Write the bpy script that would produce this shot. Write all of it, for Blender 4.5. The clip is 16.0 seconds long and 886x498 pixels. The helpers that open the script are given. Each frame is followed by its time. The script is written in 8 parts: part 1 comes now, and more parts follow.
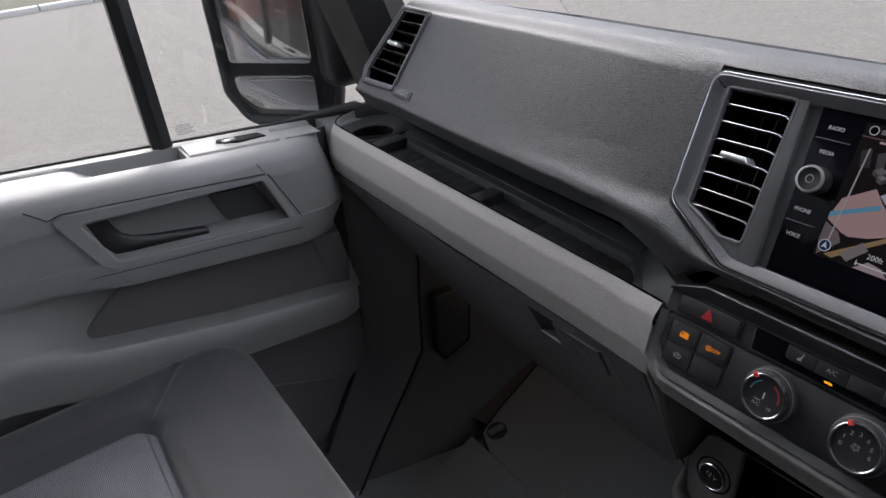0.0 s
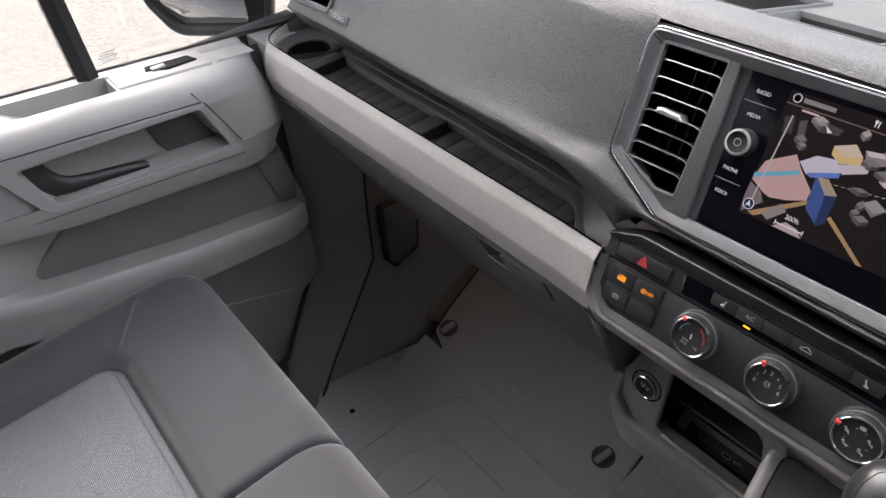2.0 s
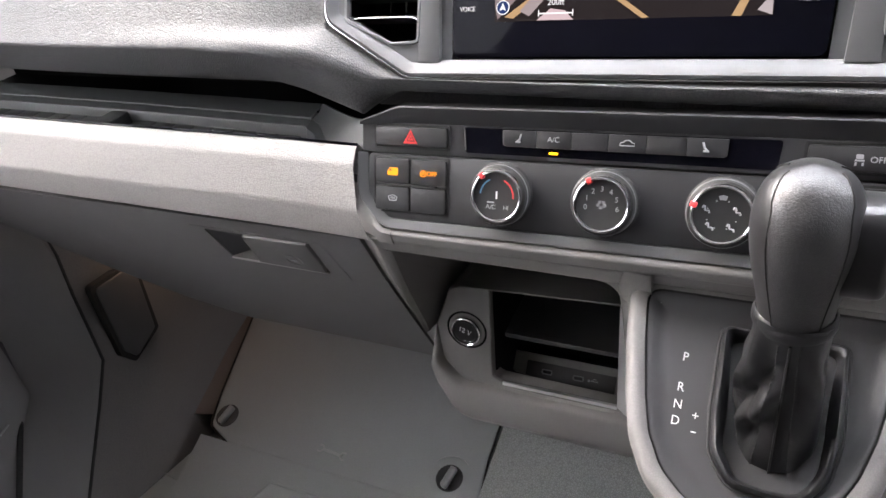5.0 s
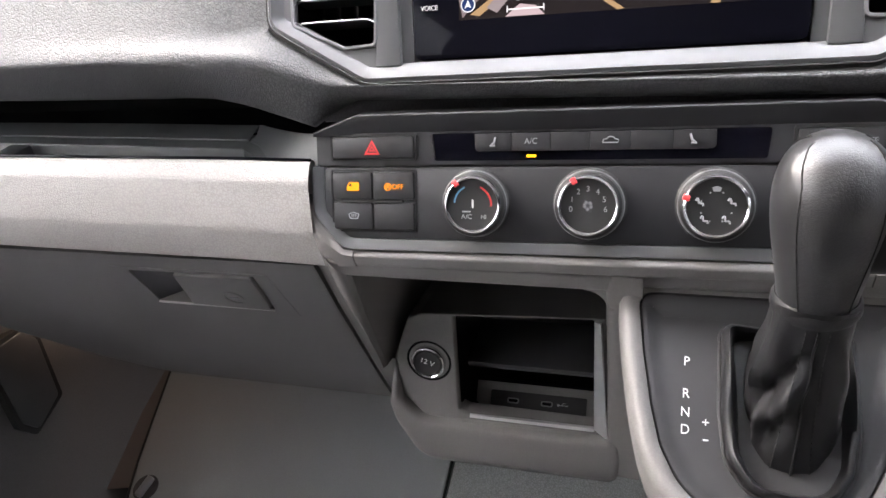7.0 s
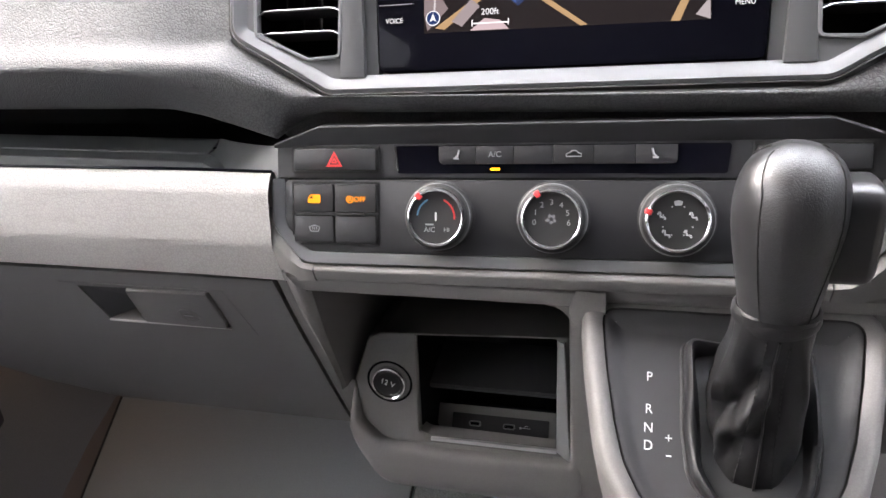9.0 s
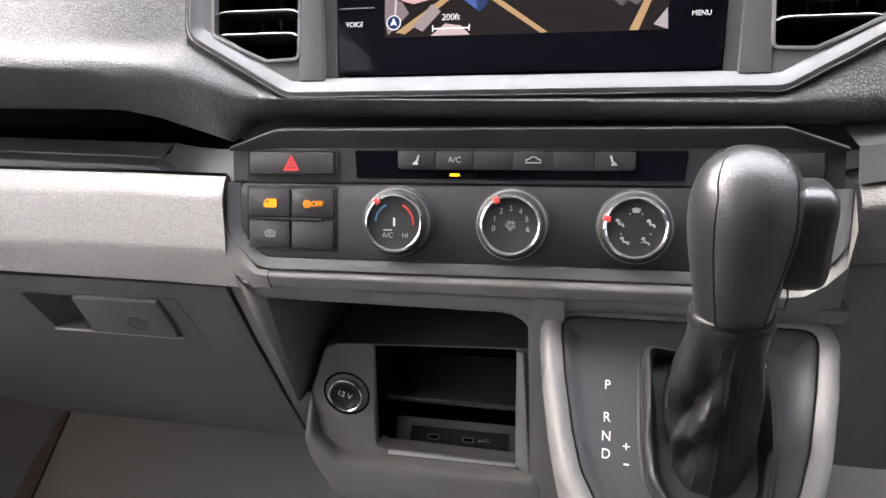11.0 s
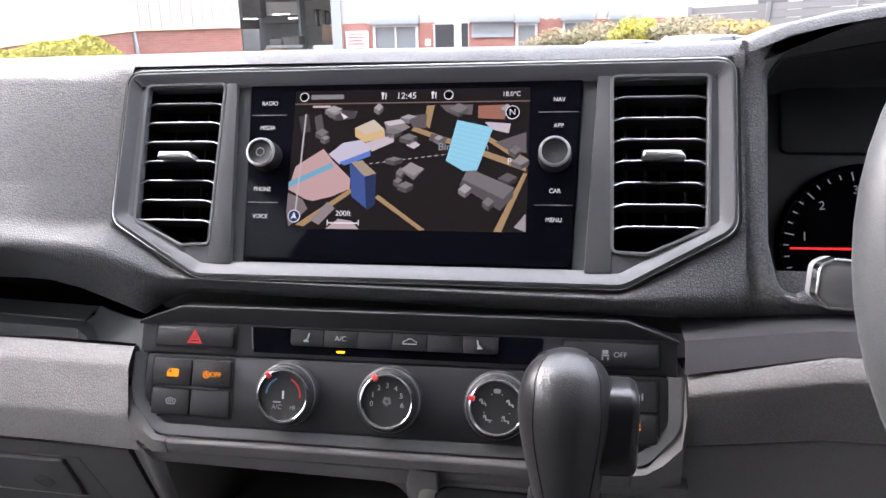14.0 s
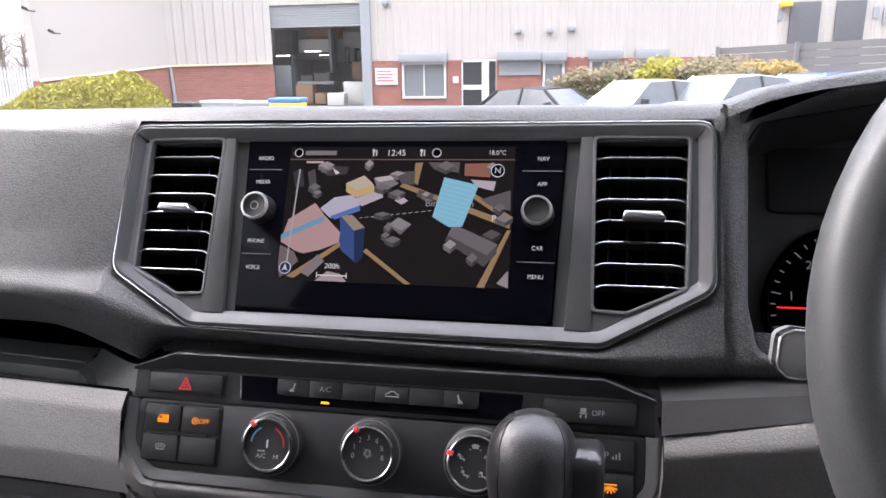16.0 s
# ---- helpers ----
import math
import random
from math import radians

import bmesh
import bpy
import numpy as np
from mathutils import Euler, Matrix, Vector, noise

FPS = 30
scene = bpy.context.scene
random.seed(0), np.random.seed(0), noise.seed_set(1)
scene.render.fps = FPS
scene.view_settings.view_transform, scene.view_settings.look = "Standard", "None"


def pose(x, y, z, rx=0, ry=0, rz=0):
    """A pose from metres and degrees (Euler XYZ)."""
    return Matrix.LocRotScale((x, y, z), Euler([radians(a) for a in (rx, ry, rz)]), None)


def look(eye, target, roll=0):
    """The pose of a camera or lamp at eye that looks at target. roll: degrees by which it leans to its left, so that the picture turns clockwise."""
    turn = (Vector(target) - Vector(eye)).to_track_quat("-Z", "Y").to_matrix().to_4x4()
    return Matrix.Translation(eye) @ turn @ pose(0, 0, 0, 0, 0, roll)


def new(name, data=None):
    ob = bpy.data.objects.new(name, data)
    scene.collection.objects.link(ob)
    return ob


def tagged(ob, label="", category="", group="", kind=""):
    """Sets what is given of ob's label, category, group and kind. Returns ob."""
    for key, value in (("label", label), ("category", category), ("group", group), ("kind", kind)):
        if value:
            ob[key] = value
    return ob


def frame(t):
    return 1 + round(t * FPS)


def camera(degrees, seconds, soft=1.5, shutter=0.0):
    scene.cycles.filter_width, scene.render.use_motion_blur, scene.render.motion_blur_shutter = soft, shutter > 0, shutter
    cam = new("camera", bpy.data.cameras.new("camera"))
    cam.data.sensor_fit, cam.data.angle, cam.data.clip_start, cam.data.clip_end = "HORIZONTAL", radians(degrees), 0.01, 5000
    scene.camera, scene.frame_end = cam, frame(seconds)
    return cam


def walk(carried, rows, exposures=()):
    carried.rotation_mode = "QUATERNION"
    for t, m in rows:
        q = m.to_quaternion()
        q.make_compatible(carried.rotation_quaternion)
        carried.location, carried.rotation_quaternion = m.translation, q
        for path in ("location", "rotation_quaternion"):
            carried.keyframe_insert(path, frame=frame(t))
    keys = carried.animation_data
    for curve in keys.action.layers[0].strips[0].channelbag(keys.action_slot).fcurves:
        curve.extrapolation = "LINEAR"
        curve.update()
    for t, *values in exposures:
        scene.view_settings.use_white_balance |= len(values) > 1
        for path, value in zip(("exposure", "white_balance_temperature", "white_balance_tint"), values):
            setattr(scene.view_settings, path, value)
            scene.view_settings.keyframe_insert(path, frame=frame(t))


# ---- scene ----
cam = camera(64.2, 16.0)
SKY, SUN = 0.15, 1.5
K, T = 6600, 17
PATH = [
    (0, (0.164, -0.516, 1.025), (-1.343, 0.374, 0.057), -6.2),
    (0.5, (0.144, -0.501, 1.09), (-1.232, 0.328, -0.102), -8.3),
    (1, (0.15, -0.5, 1.129), (-1.169, 0.329, -0.126), -8.6),
    (1.5, (0.149, -0.503, 1.129), (-1.134, 0.342, -0.151), -7.8),
    (2, (0.142, -0.499, 1.111), (-1.11, 0.365, -0.187), -6.9),
    (2.5, (0.143, -0.497, 1.084), (-1.08, 0.381, -0.232), -6.6),
    (3, (0.147, -0.491, 1.043), (-1.046, 0.419, -0.278), -7.1),
    (3.5, (0.152, -0.488, 0.998), (-0.992, 0.512, -0.303), -8.6),
    (4, (0.142, -0.486, 0.951), (-0.915, 0.668, -0.295), -9.4),
    (4.5, (0.13, -0.484, 0.913), (-0.811, 0.838, -0.257), -9.6),
    (4.7, (0.119, -0.485, 0.898), (-0.778, 0.89, -0.245), -9.8),
    (6.8, (0.045, -0.481, 0.846), (-0.565, 1.116, -0.192), -8.5),
    (7, (0.045, -0.482, 0.845), (-0.55, 1.126, -0.186), -8.2),
    (7.5, (0.044, -0.481, 0.839), (-0.521, 1.15, -0.171), -7.5),
    (8, (0.045, -0.481, 0.837), (-0.5, 1.167, -0.155), -6.9),
    (8.5, (0.045, -0.482, 0.834), (-0.479, 1.184, -0.141), -6.3),
    (9, (0.044, -0.483, 0.831), (-0.454, 1.199, -0.13), -5.7),
    (11.5, (0.047, -0.481, 0.82), (-0.322, 1.266, -0.082), -2.9),
    (12, (0.05, -0.481, 0.821), (-0.285, 1.288, -0.051), -2.3),
    (12.5, (0.063, -0.49, 0.828), (-0.251, 1.309, 0.014), -1.8),
    (13, (0.082, -0.492, 0.852), (-0.22, 1.34, 0.109), -1.3),
    (13.5, (0.103, -0.496, 0.864), (-0.216, 1.365, 0.205), -1.2),
    (14, (0.112, -0.502, 0.869), (-0.228, 1.378, 0.277), -1.1),
    (14.5, (0.115, -0.502, 0.874), (-0.245, 1.387, 0.325), -1.0),
    (15, (0.123, -0.503, 0.879), (-0.26, 1.39, 0.359), -1.0),
    (15.5, (0.132, -0.502, 0.883), (-0.266, 1.392, 0.379), -0.9),
    (16, (0.141, -0.503, 0.885), (-0.273, 1.389, 0.388), -0.7),
]
walk(cam, [(t, look(eye, target, roll)) for t, eye, target, roll in PATH], ((0, 0.84, K - 450, T), (0.5, 1.52, K - 250, T), (1.5, 1.7, K - 150, T), (2.5, 2.05, K, T), (3, 2.3, K, T), (3.5, 2.65, K, T), (4.5, 2.95, K, T), (8, 2.93, K, T), (12, 2.95, K, T), (13, 2.9, K - 150, T), (13.5, 2.62, K - 350, T + 2), (14, 2.3, K - 350, T + 3), (15, 1.97, K - 330, T + 4), (16, 1.82, K - 330, T + 4)))

# ---- light ----
world = bpy.data.worlds.new("overcast_sky")
scene.world = world
world.use_nodes = True
wn, wl = world.node_tree.nodes, world.node_tree.links
bg = wn["Background"]
sky = wn.new("ShaderNodeTexSky")
sky.sky_type = "NISHITA"
sky.sun_disc = False
sky.sun_elevation, sky.sun_rotation = radians(36), radians(-80)
sky.air_density, sky.dust_density = 1.0, 4.0
cloud = wn.new("ShaderNodeMixRGB")
cloud.inputs[0].default_value = 0.75
cloud.inputs[2].default_value = (8.6, 8.8, 9.2, 1)
wl.new(sky.outputs[0], cloud.inputs[1])
# an overcast sky is brightest overhead
wc, wx, wm = wn.new("ShaderNodeTexCoord"), wn.new("ShaderNodeSeparateXYZ"), wn.new("ShaderNodeMapRange")
wm.inputs["From Min"].default_value, wm.inputs["From Max"].default_value = 0.0, 1.0
wm.inputs["To Min"].default_value, wm.inputs["To Max"].default_value = 0.30, 2.35
dome = wn.new("ShaderNodeVectorMath")
dome.operation = "SCALE"
wl.new(wc.outputs["Generated"], wx.inputs[0])
wl.new(wx.outputs["Z"], wm.inputs[0])
wl.new(cloud.outputs[0], dome.inputs[0])
wl.new(wm.outputs[0], dome.inputs["Scale"])
wl.new(dome.outputs[0], bg.inputs[0])
bg.inputs[1].default_value = SKY
sun = new("sun", bpy.data.lights.new("sun", "SUN"))
sun.data.energy, sun.data.angle, sun.data.color = SUN, radians(40), (1.0, 0.96, 0.9)
sun.matrix_world = look((-8, 1.5, 6), (0, 0, 0))


# ---- materials ----
def material(name, colour, rough=0.5, metal=0.0, grain=0.0, size=0.002, vary=0.12, stain=0.15, kind="noise", spec=0.5, coat=0.0, colour2=None, stretch=(1, 1, 1)):
    """A surface with two scales of variation and a fine relief. size: metres of the grain."""
    m = bpy.data.materials.new(name)
    m.use_nodes = True
    n, l = m.node_tree.nodes, m.node_tree.links
    b = n["Principled BSDF"]
    b.inputs["Roughness"].default_value, b.inputs["Metallic"].default_value = rough, metal
    b.inputs["Specular IOR Level"].default_value = spec
    b.inputs["Coat Weight"].default_value = coat
    tc = n.new("ShaderNodeTexCoord")
    mp = n.new("ShaderNodeMapping")
    mp.inputs["Scale"].default_value = stretch
    l.new(tc.outputs["Object"], mp.inputs[0])
    big = n.new("ShaderNodeTexNoise")
    big.inputs["Scale"].default_value, big.inputs["Detail"].default_value = 0.02 / size if size < 0.02 else 0.4 / size, 6
    l.new(mp.outputs[0], big.inputs[0])
    if kind == "voronoi":
        fine = n.new("ShaderNodeTexVoronoi")
        fine.feature = "DISTANCE_TO_EDGE"
        wob = n.new("ShaderNodeTexNoise")
        wob.inputs["Scale"].default_value = 0.6 / size
        mx = n.new("ShaderNodeMixRGB")
        mx.inputs[0].default_value = size * 1.2
        l.new(mp.outputs[0], wob.inputs[0])
        l.new(mp.outputs[0], mx.inputs[1])
        l.new(wob.outputs["Color"], mx.inputs[2])
        l.new(mx.outputs[0], fine.inputs[0])
        # pebbles stand proud of the creases between them
        dome_map = n.new("ShaderNodeMapRange")
        dome_map.interpolation_type = "SMOOTHSTEP"
        dome_map.inputs["From Max"].default_value = 0.22
        l.new(fine.outputs["Distance"], dome_map.inputs[0])
        fout = dome_map.outputs[0]
    else:
        fine = n.new("ShaderNodeTexNoise")
        fine.inputs["Detail"].default_value = 4
        l.new(mp.outputs[0], fine.inputs[0])
        fout = fine.outputs[0]
    fine.inputs["Scale"].default_value = 1.0 / size
    # voronoi grain takes c1 in its creases: crease shade put into the colour
    c1 = [c * (1 - vary) for c in colour]
    c2 = colour2 or [min(1, c * (1 + vary)) for c in colour]
    mix = n.new("ShaderNodeMixRGB")
    mix.inputs[1].default_value, mix.inputs[2].default_value = (*c1, 1), (*c2, 1)
    ad = n.new("ShaderNodeMath")
    ad.operation = "MULTIPLY_ADD"
    ad.inputs[1].default_value = stain
    l.new(big.outputs[0], ad.inputs[0])
    sc = n.new("ShaderNodeMath")
    sc.operation = "MULTIPLY"
    sc.inputs[1].default_value = 1 - stain
    l.new(fout, sc.inputs[0])
    l.new(sc.outputs[0], ad.inputs[2])
    l.new(ad.outputs[0], mix.inputs[0])
    l.new(mix.outputs[0], b.inputs["Base Color"])
    rr = n.new("ShaderNodeMapRange")
    rr.inputs["To Min"].default_value, rr.inputs["To Max"].default_value = max(0.02, rough - 0.06), min(1, rough + 0.06)
    l.new(big.outputs[0], rr.inputs[0])
    l.new(rr.outputs[0], b.inputs["Roughness"])
    if grain:
        bp = n.new("ShaderNodeBump")
        bp.inputs["Strength"].default_value, bp.inputs["Distance"].default_value = grain, size * (0.16 if kind == "voronoi" else 0.7)
        l.new(fout, bp.inputs["Height"])
        l.new(bp.outputs[0], b.inputs["Normal"])
    return m


def glow(name, colour, strength):
    m = bpy.data.materials.new(name)
    m.use_nodes = True
    b = m.node_tree.nodes["Principled BSDF"]
    b.inputs["Base Color"].default_value = (0.004, 0.004, 0.004, 1)
    b.inputs["Specular IOR Level"].default_value = 0.02
    b.inputs["Emission Color"].default_value, b.inputs["Emission Strength"].default_value = (*colour, 1), strength
    b.inputs["Roughness"].default_value = 0.3
    return m


def glass_material(name, tint=(1, 1, 1), rough=0.0):
    m = bpy.data.materials.new(name)
    m.use_nodes = True
    b = m.node_tree.nodes["Principled BSDF"]
    b.inputs["Base Color"].default_value = (*tint, 1)
    b.inputs["Transmission Weight"].default_value, b.inputs["Roughness"].default_value, b.inputs["IOR"].default_value = 1.0, rough, 1.45
    return m


# wide vary paints the creases between the pebbles darker
PAD = material("black_grained_dash_plastic", (0.073, 0.074, 0.076), 0.47, grain=0.55, size=0.0023, kind="voronoi", vary=0.30)
# band and lower dash differ in plastic; their light contrast is partly coloured in
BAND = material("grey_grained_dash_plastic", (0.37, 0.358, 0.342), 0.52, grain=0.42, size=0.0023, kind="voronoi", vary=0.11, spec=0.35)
# BAND again, darkened to paint the shade on the driver's side
BANDD = material("grained_plastic_shaded_copy", (0.175, 0.170, 0.163), 0.52, grain=0.42, size=0.0023, kind="voronoi", vary=0.11, spec=0.35)
# LOWER's plastic in a darker tone, for the weaker light on the glovebox
GLOVEM = material("grey_plastic_shaded_tone", (0.104, 0.100, 0.097), 0.54, grain=0.3, size=0.0014, kind="voronoi", vary=0.12)
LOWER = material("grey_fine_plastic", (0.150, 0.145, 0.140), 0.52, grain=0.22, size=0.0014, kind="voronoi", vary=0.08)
DOORP = material("grey_door_plastic", (0.235, 0.234, 0.233), 0.46, grain=0.2, size=0.0010, kind="voronoi", vary=0.08)
DARKP = material("dark_grey_plastic", (0.045, 0.045, 0.047), 0.5, grain=0.2, size=0.0012, kind="voronoi")
TRAYP = material("dark_green_grey_tray_plastic", (0.070, 0.076, 0.078), 0.5, grain=0.12, size=0.0009, kind="voronoi", vary=0.06)
TRAYM = material("black_tray_rubber", (0.050, 0.054, 0.056), 0.6, grain=0.15, size=0.001)
PANELM = material("satin_black_panel", (0.014, 0.014, 0.0155), 0.50, grain=0.08, size=0.0006)
BUTTON = material("black_button_plastic", (0.011, 0.011, 0.012), 0.50, grain=0.1, size=0.0006)
GLOSSB = material("gloss_black", (0.003, 0.003, 0.005), 0.05, vary=0.3, spec=0.04)
# near-black: real black plastic, and painted shade inside holes and gaps
HOLE = material("black_plastic_and_shade", (0.005, 0.005, 0.006), 0.8, spec=0.1)
SATIN = material("satin_grey_bezel", (0.126, 0.128, 0.131), 0.40, metal=0.10, grain=0.03, size=0.0005, vary=0.05)
SATIND = material("dark_satin_fascia_plate", (0.084, 0.086, 0.088), 0.42, metal=0.1, grain=0.03, size=0.0005, vary=0.05)
SLATNOSE = material("polished_slat_nose", (0.34, 0.34, 0.35), 0.28, metal=1.0, vary=0.04)
STEEL = material("brushed_steel_trim", (0.60, 0.60, 0.60), 0.36, metal=0.9, vary=0.05)
EMBOSS = material("worn_embossed_rubber", (0.34, 0.34, 0.34), 0.6)
CHROME = material("bright_chrome", (0.72, 0.72, 0.73), 0.14, metal=1.0, vary=0.04)
SLATM = material("black_vent_slat", (0.010, 0.010, 0.010), 0.55, vary=0.1)
FABRIC = material("dark_grey_seat_cloth", (0.068, 0.068, 0.072), 0.92, grain=0.5, size=0.0011, vary=0.25, spec=0.2)
cloth = FABRIC.node_tree.nodes["Principled BSDF"]
cloth.inputs["Sheen Weight"].default_value, cloth.inputs["Sheen Roughness"].default_value = 0.35, 0.45
RUBBER = material("grey_rubber_mat", (0.280, 0.294, 0.298), 0.72, grain=0.45, size=0.0016, vary=0.15)
COARSE = material("coarse_pimpled_rubber", (0.25, 0.262, 0.262), 0.75, grain=0.35, size=0.0030, kind="voronoi", vary=0.25)
LINING = material("brownish_footwell_lining", (0.118, 0.098, 0.090), 0.8, grain=0.3, size=0.0015, vary=0.12)
CARPET = material("footwell_liner", (0.120, 0.113, 0.110), 0.85, grain=0.4, size=0.002, vary=0.2)
LEATHER = material("black_leather", (0.013, 0.013, 0.014), 0.40, grain=0.15, size=0.0012, kind="voronoi", vary=0.15, spec=0.35)
GLEATHER = material("grained_black_knob_leather", (0.026, 0.026, 0.027), 0.36, grain=0.30, size=0.0014, kind="voronoi", vary=0.15, spec=0.6)
SMOOTHB = material("smooth_black_knob_plastic", (0.018, 0.018, 0.019), 0.31, vary=0.1, spec=0.6)
WHEELM = material("dark_grey_wheel_rubber", (0.085, 0.088, 0.089), 0.42, grain=0.06, size=0.0012, kind="voronoi")
HUBM = material("black_airbag_cover", (0.028, 0.028, 0.029), 0.5, grain=0.25, size=0.0014, kind="voronoi")
HEADLINE = material("pale_headlining", (0.46, 0.46, 0.455), 0.95, grain=0.3, size=0.003)
BLACKT = material("black_window_trim", (0.012, 0.012, 0.013), 0.45)
PRINT = material("white_print", (0.66, 0.66, 0.66), 0.5, vary=0.03)
GREYPRINT = material("grey_print", (0.30, 0.30, 0.31), 0.5, vary=0.03)
ICONW = glow("backlit_white_print", (0.85, 0.86, 0.9), 0.038)
REDP = material("red_print", (0.55, 0.03, 0.03), 0.4, vary=0.05)
BLUEP = material("blue_print", (0.10, 0.25, 0.40), 0.4, vary=0.05)
REDMARK = material("red_marker_paint", (0.75, 0.06, 0.06), 0.35, vary=0.05)
AMBER = glow("amber_lamp", (1.0, 0.30, 0.015), 0.30)
SEAM = material("seam_shadow_gap", (0.010, 0.010, 0.010), 0.8)
KICKM = material("brownish_grey_trim", (0.125, 0.121, 0.120), 0.5, grain=0.25, size=0.0011, kind="voronoi", vary=0.08)
STITCH = material("grey_thread", (0.035, 0.035, 0.035), 0.8)
GLASS = glass_material("clear_window_glass", (0.97, 1.0, 0.985))
PLATEM = material("matt_black_selector_plate", (0.038, 0.038, 0.040), 0.55, grain=0.06, size=0.0006, spec=0.3)
MIRROR = material("silvered_mirror", (0.90, 0.88, 0.85), 0.015, metal=1.0, vary=0.0)


def weave_material():
    m = bpy.data.materials.new("light_grey_woven_seat_cloth")
    m.use_nodes = True
    n, l = m.node_tree.nodes, m.node_tree.links
    b = n["Principled BSDF"]
    b.inputs["Roughness"].default_value, b.inputs["Specular IOR Level"].default_value = 0.9, 0.2
    tc = n.new("ShaderNodeTexCoord")
    a = n.new("ShaderNodeTexWave")
    a.inputs["Scale"].default_value, a.inputs["Distortion"].default_value = 190, 0.6
    a.bands_direction = "X"
    c = n.new("ShaderNodeTexWave")
    c.bands_direction = "Y"
    c.inputs["Scale"].default_value, c.inputs["Distortion"].default_value = 150, 0.8
    no = n.new("ShaderNodeTexNoise")
    no.inputs["Scale"].default_value = 700
    for k in (a, c, no):
        l.new(tc.outputs["Object"], k.inputs[0])
    mu = n.new("ShaderNodeMath")
    mu.operation = "MULTIPLY"
    l.new(a.outputs["Fac"], mu.inputs[0])
    l.new(c.outputs["Fac"], mu.inputs[1])
    ad = n.new("ShaderNodeMath")
    ad.operation = "MULTIPLY_ADD"
    ad.inputs[1].default_value = 0.5
    l.new(no.outputs[0], ad.inputs[0])
    l.new(mu.outputs[0], ad.inputs[2])
    r = n.new("ShaderNodeValToRGB")
    r.color_ramp.elements[0].position, r.color_ramp.elements[1].position = 0.25, 0.85
    r.color_ramp.elements[0].color, r.color_ramp.elements[1].color = (0.085, 0.088, 0.094, 1), (0.27, 0.275, 0.285, 1)
    l.new(ad.outputs[0], r.inputs[0])
    l.new(r.outputs[0], b.inputs["Base Color"])
    bp = n.new("ShaderNodeBump")
    bp.inputs["Strength"].default_value, bp.inputs["Distance"].default_value = 0.5, 0.0006
    l.new(ad.outputs[0], bp.inputs["Height"])
    l.new(bp.outputs[0], b.inputs["Normal"])
    return m


WEAVE = weave_material()


# ---- building blocks ----
def finish(bm, angle=38):
    """Recalculates the normals; edges sharper than the angle stay sharp, the rest are smooth."""
    bmesh.ops.remove_doubles(bm, verts=bm.verts[:], dist=1e-6)
    bmesh.ops.recalc_face_normals(bm, faces=bm.faces[:])
    lim = radians(angle)
    for f in bm.faces:
        f.smooth = True
    for e in bm.edges:
        e.smooth = len(e.link_faces) == 2 and e.calc_face_angle(0) < lim
    return bm


def mesh_of(name, bm, mat, angle=38):
    finish(bm, angle)
    me = bpy.data.meshes.new(name)
    bm.to_mesh(me)
    bm.free()
    me.materials.append(mat)
    return me


def thing(name, label, category, group="", kind="", at=(0, 0, 0)):
    ob = new(name)
    ob.location = at
    ob.empty_display_size = 0.05
    return tagged(ob, label, category, group, kind)


def part(name, bm, mat, parent=None, label="", angle=38):
    """One mesh object under a thing or a part, with its geometry in world coordinates."""
    ob = new(name, mesh_of(name, bm, mat, angle))
    if parent is not None:
        ob.parent = parent
        ob.matrix_parent_inverse = Matrix.Translation(parent.location).inverted()
    return tagged(ob, label)


def solid(name, bm, mat, label, category, group="", kind="", angle=38):
    """A thing of one mesh."""
    return tagged(new(name, mesh_of(name, bm, mat, angle)), label, category, group, kind)


def moved(bm, m):
    bmesh.ops.transform(bm, matrix=m, verts=bm.verts[:])
    return bm


def joined(*bms):
    out = bmesh.new()
    for b in bms:
        me = bpy.data.meshes.new("t")
        b.to_mesh(me)
        b.free()
        out.from_mesh(me)
        bpy.data.meshes.remove(me)
    return out


def box(x0, x1, y0, y1, z0, z1, r=0.0, seg=2):
    bm = bmesh.new()
    bmesh.ops.create_cube(bm, size=1.0)
    moved(bm, Matrix.Translation(((x0 + x1) / 2, (y0 + y1) / 2, (z0 + z1) / 2)) @ Matrix.Diagonal((x1 - x0, y1 - y0, z1 - z0, 1)))
    if r:
        bmesh.ops.bevel(bm, geom=bm.edges[:], offset=r, segments=seg, affect="EDGES", profile=0.5)
    return bm


def fillet(pts, r, n=4):
    """A closed outline with rounded corners; r: one radius, or one a corner."""
    out = []
    k = len(pts)
    for i in range(k):
        p, a, b = Vector(pts[i]), Vector(pts[i - 1]), Vector(pts[(i + 1) % k])
        ri = r[i] if isinstance(r, (list, tuple)) else r
        u, v = (a - p), (b - p)
        if ri <= 0:
            out.append(p)
            continue
        ang = u.angle(v)
        d = min(ri / math.tan(ang / 2), u.length * 0.49, v.length * 0.49)
        s, e = p + u.normalized() * d, p + v.normalized() * d
        for j in range(n + 1):
            t = j / n
            out.append(s * (1 - t) ** 2 + p * 2 * t * (1 - t) + e * t * t)
    return out


def loft(rings, closed=True, caps=True):
    """A skin over rings of equally many 3D points; closed: each ring is a loop."""
    bm = bmesh.new()
    vs = [[bm.verts.new(p) for p in ring] for ring in rings]
    n = len(rings[0])
    for a, b in zip(vs, vs[1:]):
        for i in range(n if closed else n - 1):
            j = (i + 1) % n
            bm.faces.new((a[i], a[j], b[j], b[i]))
    if caps and closed:
        bm.faces.new(vs[0])
        bm.faces.new(list(reversed(vs[-1])))
    return bm


